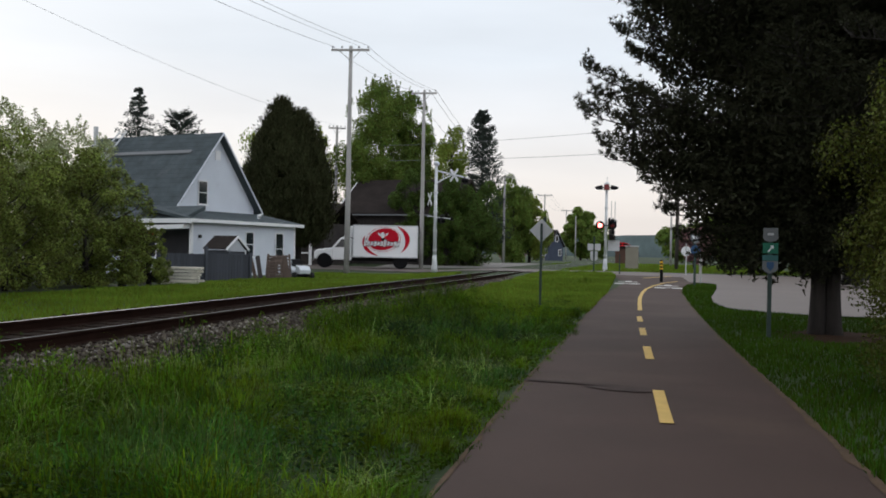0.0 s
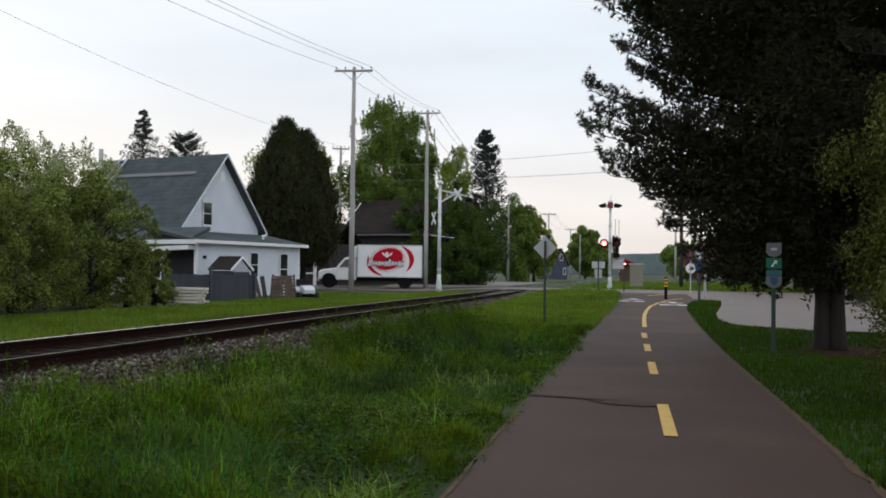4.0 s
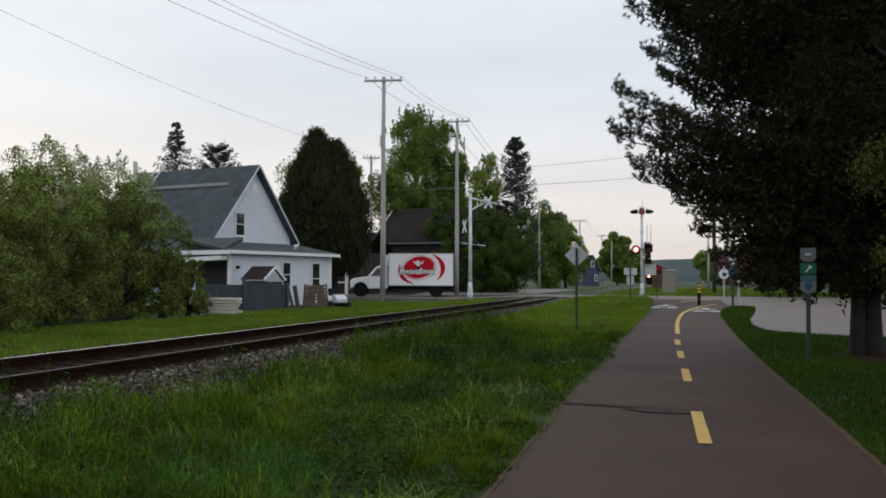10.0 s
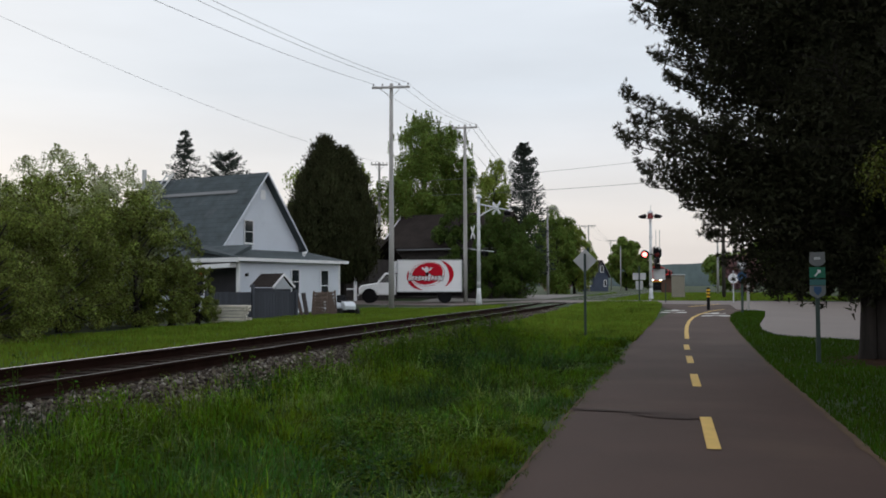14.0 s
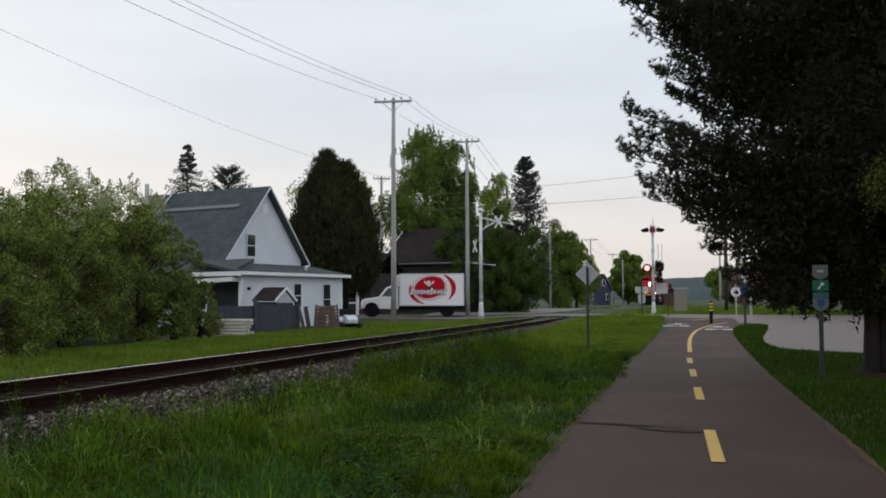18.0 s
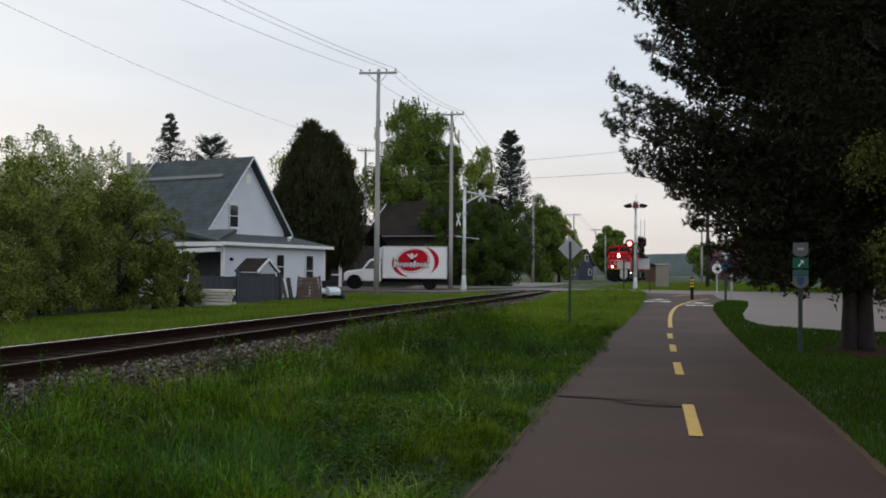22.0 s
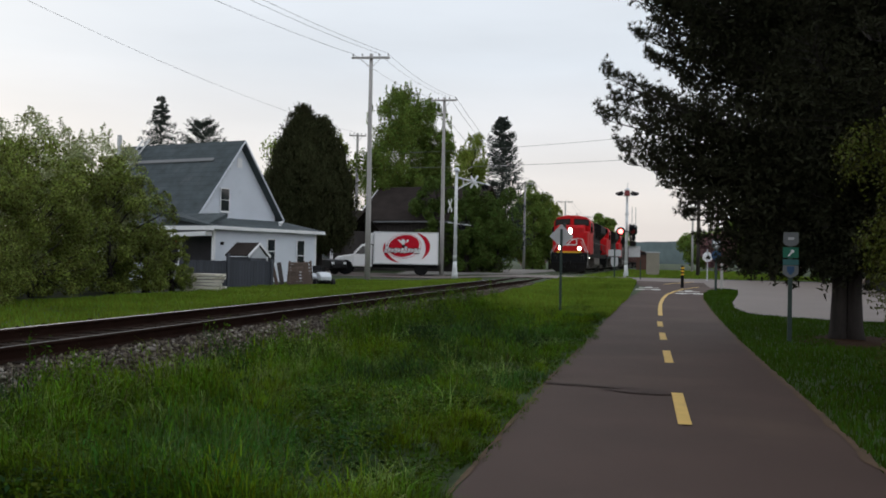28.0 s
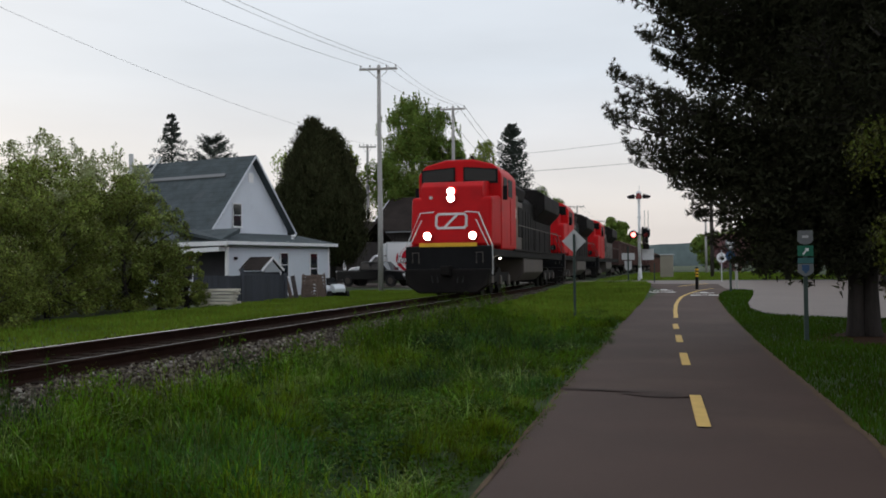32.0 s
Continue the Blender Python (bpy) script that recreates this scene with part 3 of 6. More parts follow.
# ---- poles and wires ----
def utility_pole(x, y, z0, top, arm, turn, mat="pole", second=False, r=0.16, braces=True):
    ob = thing("utility_pole", pose(x, y, z0, 0, 0, turn), "tall grey weathered wooden utility pole with a crossarm", "utility pole", "utility poles along the track")
    h = top - z0
    part("shaft", G().tube([(0, 0, -0.3), (0.01, 0, h * 0.35), (-0.01, 0, h * 0.7), (0, 0, h)], [r, r * 0.9, r * 0.75, r * 0.62], 12), mat, ob, smooth=True)
    for k, za in enumerate([h - 0.25] + ([h - 1.1] if second else [])):
        part("crossarm", G().box(-arm / 2, arm / 2, -0.06 - r, 0.05 - r, za - 0.06, za + 0.06), mat, ob, bevel=0.01)
        if braces:
            for s in (-1, 1):
                part("brace", G().tube([(s * arm * 0.27, -r - 0.07, za - 0.05), (0, -r * 0.7 - 0.03, za - 0.62)], 0.018, 5), "galv", ob)
        for u in (-0.46, -0.22, 0.22, 0.46):
            part("insulator", G().tube([(u * arm, -r, za + 0.06), (u * arm, -r, za + 0.12), (u * arm, -r, za + 0.13), (u * arm, -r, za + 0.22), (u * arm, -r, za + 0.23)], [0.015, 0.015, 0.05, 0.045, 0.02], 8), "insulator", ob)
    return ob


POLES = [(-20.5, 6, 0.2, 13.2, 2.2, 10), (-15.85, 51.6, 0.35, 13.05, 2.17, 6), (-15.3, 68.2, 0.5, 13.4, 1.9, 0), (-15.0, 110.5, 0.5, 10.75, 2.3, 0), (-14.9, 160, 0.5, 11.7, 2.36, 0), (-14.9, 212, 0.5, 11.6, 2.36, 0), (-15, 300, 0.5, 11.5, 2.3, 0)]
for p in POLES:
    utility_pole(*p)
utility_pole(-26.0, 81, 0.5, 12.6, 1.5, 20)
dark_pole = utility_pole(3.3, 80, 0.4, 12.6, 1.8, 10, "darkpole")
tagged(dark_pole, "dark creosoted utility pole beside blossoming trees")
for x, y, h in ((-11.8, 195, 9.0), (-10.2, 215, 8.3), (4.2, 118, 6.5), (5.4, 150, 7)):
    ob = thing("street_pole", pose(x, y, 0.5), "plain pale pole far along the track", "pole", "far poles")
    part("shaft", G().tube([(0, 0, -0.2), (0, 0, h)], [0.14, 0.1], 8), "pole", ob, smooth=True)


def wire(a, b, sag, r=0.012):
    a, b = Vector(a), Vector(b)
    pts = [a.lerp(b, i / 20) - Vector((0, 0, sag * 4 * (i / 20) * (1 - i / 20))) for i in range(21)]
    ob = part("overhead_wire", G().tube(pts, r, 5), "wire")
    return tagged(ob, "thin dark overhead wire between poles", "wire", "overhead wires")


for i in range(len(POLES) - 1):
    (x0, y0, _, z0, a0, _), (x1, y1, _, z1, a1, _) = POLES[i][:6], POLES[i + 1][:6]
    for u in (-0.46, 0.22, 0.46):
        wire((x0 + u * a0, y0 - 0.16, z0 - 0.02), (x1 + u * a1, y1 - 0.16, z1 - 0.02), 0.9 if i == 0 else 0.35 if i == 1 else 1.0, 0.010 if i < 2 else 0.014)
wire((-26, 81, 12.6), (-31, 20, 15.5), 1.2, 0.009)
wire((-26, 80.8, 10.7), (3.3, 80, 12.4), 0.35, 0.015)
wire((-26, 80.8, 9.5), (3.3, 80, 10.4), 0.3, 0.018)


# ---- crossing signals ----
def lamp_pair(parent, m, lit, size=1.0):
    """Two round red lamps with black targets and hoods on a short bar. The lamps look along -y."""
    bar = part("lamp_bar", G().tube([(-0.55, 0.05, 0), (0.55, 0.05, 0)], 0.03, 6), "blackdirty", parent, at=m @ Matrix.Scale(size, 4))
    for s, on in ((-1, lit), (1, False)):
        x = s * 0.42
        tgt = part("target_disc", G().tube([(x, -0.02, 0), (x, 0.01, 0)], 0.30, 20), "black", bar)
        part("hood", G().tube([(x, -0.02, 0), (x, -0.22, 0)], [0.19, 0.18], 14, cap=False), "black", bar)
        part("lens", G().tube([(x, -0.021, 0), (x, -0.06, 0), (x, -0.075, 0)], [0.17, 0.16, 0.09], 16), "redlamp" if on else "redlampoff", tgt, "glowing red lens" if on else "unlit red lens")
    return bar


def crossbuck(parent, m, mat="signwhite"):
    for a in (45, -45):
        part("crossbuck_blade", G().box(-0.5, 0.5, -0.01 + a * 0.0002, 0.01 + a * 0.0002, -0.08, 0.08), mat, parent, at=m @ pose(0, 0, 0, 0, a, 0))


def crossing_signal(x, y, z0, h, arm_az, arm_len, facing, name_label):
    """A mast with a cantilever arm; facing: degrees to which the lamps look, from -y."""
    ob = thing("crossing_signal", pose(x, y, z0), name_label, "railway signal", "crossing signals")
    part("mast", G().tube([(0, 0, -0.1), (0, 0, h)], [0.115, 0.085], 14), "alu", ob, smooth=True)
    part("mast_base", G().tube([(0, 0, -0.15), (0, 0, 0.12), (0, 0, 0.5), (0, 0, 0.9)], [0.19, 0.18, 0.14, 0.11], 12), "alu", ob, smooth=True)
    part("cap", G().tube([(0, 0, h - 0.02), (0, 0, h + 0.1), (0, 0, h + 0.22)], [0.19, 0.2, 0.08], 12), "alu", ob, smooth=True)
    for k in range(1, 5):
        part("collar", G().tube([(0, 0, h * k / 5.5), (0, 0, h * k / 5.5 + 0.09)], 0.135, 12), "alu", ob)
    return ob


near = crossing_signal(-11.7, 55.8, 0.55, 6.25, 25, 3.8, 0, "aluminium crossing signal mast with a cantilever arm over the road")
d = Vector((math.sin(radians(38)), math.cos(radians(38)), 0))
part("cantilever_arm", G().tube([(0, 0, 5.9), tuple(d * 2.6 + Vector((0, 0, 5.62)))], 0.045, 8), "alu", near)
part("cantilever_arm", G().tube([(0, 0, 5.15), tuple(d * 0.7 + Vector((0, 0, 5.5))), tuple(d * 1.3 + Vector((0, 0, 5.74)))], 0.04, 8), "alu", near)
part("arm_rail", G().tube([tuple(d * 0.55 + Vector((0, 0, 5.42))), tuple(d * 0.55 + Vector((0, 0, 5.84)))], 0.03, 6), "alu", near)
face_left = pose(0, 0, 0, 0, 0, -100)
crossbuck(near, pose(*(d * 1.45 + Vector((0, -0.12, 5.72))), 0, 0, -40))
lamp_pair(near, pose(*(d * 2.3 + Vector((0, 0, 5.45)))) @ pose(0, 0, 0, 0, 0, -85), False, 0.7)
lamp_pair(near, pose(*(d * 2.3 + Vector((0, 0, 5.45)))) @ pose(0, 0.1, 0, 0, 0, 95), False, 0.7)
crossbuck(near, pose(-0.35, -0.05, 4.2, 0, 0, -60))
lamp_pair(near, pose(0.35, 0, 2.95) @ pose(0, 0, 0, 0, 0, -85), False, 0.7)
lamp_pair(near, pose(0.35, 0, 2.95) @ pose(0, 0.3, 0, 0, 0, 95), False, 0.7)
part("ladder_step", G().tube([(-0.5, 0.05, 3.2), (0.9, 0.05, 3.05)], 0.03, 6), "alu", near)

far = crossing_signal(-2.03, 67.4, 0.5, 6.0, 0, 0, 0, "aluminium crossing signal mast with a glowing red lamp")
part("gate_top_bar", G().tube([(-0.65, -0.1, 5.85), (0.65, -0.1, 5.85)], 0.04, 8), "blackdirty", far)
for s in (-1, 1):
    part("top_hood", G().tube([(s * 0.28, -0.1, 5.85), (s * 0.62, -0.1, 5.8), (s * 0.8, -0.1, 5.82)], [0.17, 0.13, 0.05], 10), "black", far, smooth=True)
part("top_lamp", G().tube([(0, -0.15, 5.65), (0, -0.15, 6.05)], [0.22, 0.16], 10), "redlampoff", far, "unlit red lamp head")
part("aerial", G().tube([(0, 0, 6.0), (0.05, 0, 6.6)], 0.02, 5), "galv", far)
lamp_pair(far, pose(0.02, -0.16, 3.2), True)
lamp_pair(far, pose(0.35, 0.2, 3.45) @ pose(0, 0, 0, 0, 0, 75), False)
lamp_pair(far, pose(0.3, 0.3, 2.75) @ pose(0, 0, 0, 0, 0, 100), False)
part("bell_box", G().box(0.25, 0.65, -0.1, 0.25, 2.2, 2.55), "blackdirty", far, bevel=0.02)
part("ladder", G().tube([(0.35, 0.3, 3.5), (0.35, 0.3, 4.9)], 0.025, 6).tube([(0.6, 0.3, 3.5), (0.6, 0.3, 4.9)], 0.025, 6), "galv", far)
part("sign_board", G().box(0.15, 0.95, 0.25, 0.28, 1.45, 2.2), "signback", far, "bare back of a sign board")


# ---- small signs ----
def sign_post(x, y, h, label, turn=0, mat="galv", r=0.03):
    ob = thing("sign", pose(x, y, ground_z(x, y), 0, 0, turn), label, "sign", "signs by the path")
    part("post", G().box(-r, r, -r * 0.5, r * 0.5, -0.2, h), mat, ob)
    return ob


def plate(ob, poly, mat, y=-0.03, thick=0.004, name="plate", label=""):
    return part(name, G().prism(poly, y - thick, y, "y"), mat, ob, label)


def ngon(cx, cz, r, n, a0=0.0):
    return [(cx + r * math.cos(a0 + 6.28318 * i / n), cz + r * math.sin(a0 + 6.28318 * i / n)) for i in range(n)]


s = sign_post(-2.65, 27.3, 2.5, "bare back of a diamond warning sign on a green post", 4, "greenpost", 0.035)
plate(s, [(0, 1.96), (0.34, 2.30), (0, 2.64), (-0.34, 2.30)], "signback", 0.04)
plate(s, [(0.05, 2.54), (0.13, 2.54), (0.13, 2.68), (0.05, 2.68)], "greenpost", 0.05, name="clip")

s = sign_post(2.6, 20.1, 2.2, "cycle route sign with grey shield and green arrow plate", 2, "greenpost", 0.04)
plate(s, [(-0.14, 2.2), (0.14, 2.2), (0.15, 2.0), (0.1, 1.94), (0, 1.92), (-0.1, 1.94), (-0.15, 2.0)], "signgrey", -0.03)
part("legend_bar", G().box(-0.06, 0.06, -0.041, -0.036, 2.05, 2.1), "signback", s)
plate(s, [(-0.15, 1.69), (0.15, 1.69), (0.15, 1.9), (-0.15, 1.9)], "signgreen", -0.03)
part("arrow", G().prism([(-0.06, 1.73), (-0.03, 1.72), (0.03, 1.8), (0.06, 1.78), (0.06, 1.85), (-0.01, 1.85), (0.01, 1.82)], -0.041, -0.036, "y"), "signwhite", s, "white arrow")
plate(s, [(-0.15, 1.55), (0.15, 1.55), (0.15, 1.66), (-0.15, 1.66)], "signteal", -0.03)
badge = plate(s, [(-0.15, 1.54), (-0.15, 1.38), (-0.1, 1.33), (0, 1.29), (0.1, 1.33), (0.15, 1.38), (0.15, 1.54)], "signgrey", -0.03)
part("badge_mark", G().prism([(-0.07, 1.52), (0.07, 1.52), (0.07, 1.42), (0, 1.34), (-0.07, 1.42)], -0.041, -0.036, "y"), "signblue", badge, "blue shield mark")

s = sign_post(2.58, 43.9, 2.3, "blue cycle sign under a pale badge on a wooden post", 0, "greenpost", 0.05)
plate(s, [(-0.2, 2.3), (0.2, 2.3), (0.2, 2.0), (0, 1.86), (-0.2, 2.0)], "signgrey", -0.03)
plate(s, ngon(0, 1.6, 0.21, 14), "signblue", -0.03)
plate(s, [(-0.16, 2.22), (0.16, 2.22), (0, 1.95)], "signwhite", -0.036)
s = sign_post(3.0, 46.5, 1.5, "square grey wooden post at the forecourt edge", 0, "pole", 0.06)
s = sign_post(2.94, 58.3, 1.9, "white back of an octagonal stop sign on a post", 0, "galv", 0.03)
plate(s, ngon(0, 1.45, 0.3, 8, 0.3927), "signwhite", 0.03)
s = sign_post(-2.3, 55, 2.2, "two bare sign backs on a green post in the grass", 3, "greenpost", 0.04)
plate(s, [(-0.36, 1.42), (0.36, 1.42), (0.36, 1.8), (-0.36, 1.8)], "signback", 0.04)
plate(s, [(-0.2, 0.95), (-0.1, 0.84), (0.1, 0.84), (0.2, 0.95), (0.2, 1.36), (-0.2, 1.36)], "signback", 0.04)
s = sign_post(-0.9, 57.5, 1.2, "thin green marker stake in the grass", 0, "greenpost", 0.03)

boll = thing("bollard", pose(1.22, 46.7, ground_z(1.22, 46.7)), "black bollard with yellow bands in the middle of the path", "bollard")
part("tube", G().tube([(0, 0, -0.1), (0, 0, 0.62)], 0.075, 12), "black", boll)
for k in range(3):
    part("band", G().tube([(0, 0, 0.62 + k * 0.15), (0, 0, 0.70 + k * 0.15)], 0.075, 12), "locoyellow", boll, "yellow reflective band")
    part("band", G().tube([(0, 0, 0.70 + k * 0.15), (0, 0, 0.77 + k * 0.15)], 0.075, 12), "black", boll)
cab = thing("utility_cabinet", pose(-0.25, 77, 0.5), "beige metal signal cabinet beside the railway", "cabinet")
part("body", G().box(-0.5, 0.5, -0.35, 0.35, 0, 1.85), "cabinet", cab, bevel=0.02)
part("roof", G().box(-0.55, 0.55, -0.42, 0.4, 1.85, 1.93), "galv", cab, bevel=0.02)
part("door", G().box(-0.44, 0.44, -0.37, -0.352, 0.15, 1.75), "cabinet", cab, bevel=0.01)
far_shed = thing("shed", pose(-1.57, 128.3, 0.5), "small red-brown shed far behind the signal cabinet", "shed")
part("wall", G().box(-0.95, 0.95, -1, 1, 0, 2.1), "rust", far_shed)
part("roof", G().prism([(-1.05, 2.1), (1.05, 2.1), (1.05, 2.2), (0, 2.45), (-1.05, 2.2)], -1.2, 1.2), "darkroof", far_shed)


# ---- the white house ----
house = thing("house", pose(-20.7, 42.3, 0.2, 0, 0, -16.0), "white clapboard house with a slate-blue shingled gable roof and low extension", "house")
# local: x = away from the track is negative, y = along the wall that faces the track; the extension's near corner is the origin
LE, DE, HE = 8.2, 3.4, 2.62  # extension: length, depth, eave height


def boards(parent, x, y0, y1, z0, z1, clip=None, step=0.135):
    """Clapboards on a wall that faces +x, cut by the gable line where clip is given."""
    k = 0
    z = z0
    while z < z1 - 0.02:
        a, b = clip(z + step) if clip else (y0, y1)
        if b - a > 0.1:
            part("clapboard", G().prism([(x, z), (x + 0.05, z), (x + 0.008, z + step), (x, z + step)], a, b, "y"), "siding", parent)
        z += step


ext_wall = part("wall", G().box(-0.12, 0, 0, LE, -0.3, HE), "siding", house)
boards(ext_wall, 0, 0, LE, 0, HE)
part("wall", G().box(-DE, -0.12, LE - 0.12, LE, -0.3, HE), "siding", house)
part("wall", G().box(-DE - 2.5, -0.12, 0.0, 0.12, -0.3, 0.9), "siding", house)
part("corner_board", G().box(-0.08, 0.05, -0.02, 0.1, -0.1, HE), "trim", house)
part("corner_board", G().box(-0.08, 0.05, LE - 0.1, LE + 0.02, -0.1, HE), "trim", house)
part("porch_wall", G().box(-9, -0.3, 1.6, 1.7, -0.1, HE), "porchshade", house, "porch back wall coloured dark for the shade of the recess")
part("porch_rail", G().box(-7, -0.15, 0.05, 0.12, 0.75, 0.85), "trim", house)
for px in (-2.2, -4.6, -7.0):
    part("porch_post", G().box(px - 0.06, px + 0.06, 0.02, 0.14, 0, HE - 0.35), "trim", house)
part("porch_beam", G().prism([(-9.5, HE - 0.62), (-0.1, HE - 0.34), (-0.1, HE - 0.14), (-9.5, HE - 0.42)], -0.45, 0.1, "y"), "trim", house, "sloping white awning edge")
ext_roof = part("extension_roof", G().prism([(0.35, HE + 0.02), (0.35, HE + 0.14), (-DE, HE + 0.85), (-DE - 0.2, HE + 0.7)], -0.35, LE + 0.35, "y"), "shingle", house, "shallow slate-blue lean-to roof")
part("fascia", G().box(0.35, 0.39, -0.38, LE + 0.38, HE - 0.03, HE + 0.13), "trim", ext_roof)
part("fascia", G().prism([(0.38, HE - 0.08), (0.38, HE + 0.13), (-9.5, HE + 0.10), (-9.5, HE - 0.1)], -0.42, -0.36, "y"), "trim", ext_roof)
part("side_roof", G().prism([(-0.36, HE + 0.02), (-0.36, HE + 0.14), (1.2, HE + 0.8), (1.2, HE + 0.6)], -10, -0.2, "x"), "shingle", house)
part("vent_cap", G().tube([(-0.9, 6.2, HE + 0.3), (-0.9, 6.2, HE + 0.52), (-0.75, 6.3, HE + 0.62)], [0.12, 0.12, 0.04], 8), "trim", house)
GX, G0, G1, EZ, AZ = -2.6, 1.65, 7.85, 3.6, 7.3  # main block: gable plane, its ends, eave and ridge heights
mid = (G0 + G1) / 2


def gable_cut(z):
    if z <= EZ:
        return G0, G1
    f = (z - EZ) / (AZ - EZ)
    return G0 + f * (mid - G0), G1 - f * (G1 - mid)


gable = part("gable_wall", G().prism([(G0, 0), (G1, 0), (G1, EZ), (mid, AZ), (G0, EZ)], GX - 0.15, GX, "x"), "siding", house)
boards(gable, GX, G0, G1, 2.6, AZ - 0.1, gable_cut)
part("wall", G().box(-11, GX - 0.15, G0, G0 + 0.15, 0, EZ), "siding", house)
part("wall", G().box(-11, GX - 0.15, G1 - 0.15, G1, 0, EZ), "siding", house)
part("gable_wall", G().prism([(G0, 0), (G1, 0), (G1, EZ), (mid, AZ), (G0, EZ)], -11.15, -11, "x"), "siding", house)
sl_h = (AZ - EZ) / (mid - G0)
for s in (-1, 1):
    e0, e1 = (G0 - 0.33, EZ - 0.33 * sl_h) if s < 0 else (G1 + 0.33, EZ - 0.33 * sl_h)
    roof = part("roof", G().prism([(e0, e1 + 0.02), (mid, AZ + 0.02), (mid, AZ + 0.2), (e0, e1 + 0.2)], -11.5, GX + 0.4, "x"), "shingle", house)
    for k in range(16):  # courses of shingles
        f0, f1 = k / 16, (k + 1) / 16
        ya, yb = e0 + (mid - e0) * f0, e0 + (mid - e0) * f1
        za, zb = e1 + 0.2 + (AZ - e1) * f0, e1 + 0.2 + (AZ - e1) * f1
        part("shingle_course", G().prism([(ya, za), (yb, zb), (yb, zb + 0.006), (ya, za + 0.016)], -11.5 + random.uniform(0, 0.02), GX + 0.4, "x"), "shingle", roof)
    part("bargeboard", G().prism([(e0, e1 + 0.08), (mid, AZ + 0.08), (mid, AZ + 0.2), (e0, e1 + 0.2)], GX + 0.4, GX + 0.44, "x"), "siding", house)
part("ridge_flashing", G().prism([(mid - 1.05, AZ - 0.95), (mid - 0.93, AZ - 0.8), (mid - 0.93, AZ - 0.76), (mid - 1.05, AZ - 0.91)], -9.8, GX - 0.9, "x"), "signgrey", house, "pale patched strip across the roof")
part("gable_vent", G().box(GX + 0.02, GX + 0.06, mid - 0.2, mid + 0.2, AZ - 1.25, AZ - 0.75), "trim", house)


def window(parent, x, yc, zc, w, h):
    win = part("window", G().box(x, x + 0.05, yc - w / 2 - 0.045, yc + w / 2 + 0.045, zc - h / 2 - 0.045, zc + h / 2 + 0.045), "trim", parent)
    part("pane", G().box(x + 0.051, x + 0.058, yc - w / 2, yc + w / 2, zc + 0.02, zc + h / 2), "glass", win)
    part("pane", G().box(x + 0.051, x + 0.056, yc - w / 2, yc + w / 2, zc - h / 2, zc - 0.02), "glass", win)
    part("sill", G().box(x, x + 0.12, yc - w / 2 - 0.07, yc + w / 2 + 0.07, zc - h / 2 - 0.09, zc - h / 2 - 0.045), "trim", win)
    return win


window(house, GX + 0.05, mid - 1.15, 4.25, 0.6, 1.15)
window(house, 0.05, 4.25, 1.6, 0.55, 1.2)
window(house, 0.05, 6.75, 1.4, 0.6, 1.6)
part("wall_lamp", G().box(0.03, 0.15, 0.45, 0.6, 1.85, 2.0), "blackdirty", house, bevel=0.02)
part("chimney_pipe", G().tube([(-10.6, mid - 0.9, AZ - 1.0), (-10.6, mid - 0.9, AZ + 0.75)], 0.13, 12), "galv", house)
lad = part("roof_ladder", G().tube([(-9.3, mid - 2.1, AZ - 1.9), (-9.3, mid + 0.1, AZ + 0.55)], 0.05, 6).tube([(-9.8, mid - 2.1, AZ - 1.9), (-9.8, mid + 0.1, AZ + 0.55)], 0.05, 6), "galv", house, "metal ladder lying on the roof")
for k in range(9):
    f = (k + 0.5) / 9
    part("rung", G().tube([(-9.3, mid - 2.1 + 2.2 * f, AZ - 1.9 + 2.45 * f), (-9.8, mid - 2.1 + 2.2 * f, AZ - 1.9 + 2.45 * f)], 0.03, 5), "galv", lad)

# red spot of unknown kind, built as a ball at the awning's end
red_ball = thing("hanging_basket", pose(-22.8, 42.42, 2.22), "round orange-red ball added at the end of the porch awning", "planter")
g_ = G()
for k in range(6):
    a0_, a1_ = -1.3 + k * 0.43, -1.3 + (k + 1) * 0.43
    g_.tube([(0, 0, 0.16 * math.sin(a0_)), (0, 0, 0.16 * math.sin(a1_))], [0.16 * math.cos(a0_), 0.16 * math.cos(a1_)], 14)
part("ball_shell", g_, "orange", red_ball, smooth=True)
part("hanger", G().tube([(0, 0, 0.14), (0, 0, 0.22)], 0.006, 5), "black", red_ball)

# yard: fence, playhouse roof, pallets, planks, mower
fence = thing("fence", pose(-19.75, 37.3, 0.1, 0, 0, -33), "slate-grey board fence with taller posts in front of the house", "fence")
for k in range(30):
    part("board", G().box(-0.07, 0.07, -0.012, 0.012, -0.05, 1.22 + random.uniform(-0.015, 0.015)), "fence", fence, at=pose(0, 0.075 + 0.152 * k, 0, 0, 0, 90))
for k, h in ((0, 1.3), (2.3, 1.55), (4.6, 1.3)):
    part("fence_post", G().box(-0.02, 0.12, k - 0.06, k + 0.06, -0.1, h), "fence", fence, bevel=0.01)
for z in (0.35, 1.0):
    part("fence_rail", G().box(-0.06, -0.015, 0, 4.6, z, z + 0.09), "fence", fence)
play = thing("playhouse", pose(-18.75, 42.0, 0.14, 0, 0, -14), "small dark-roofed playhouse with white trim behind the fence", "playhouse")
part("body", G().box(-0.6, 0.6, -0.6, 0.6, 0, 1.35), "fence", play)
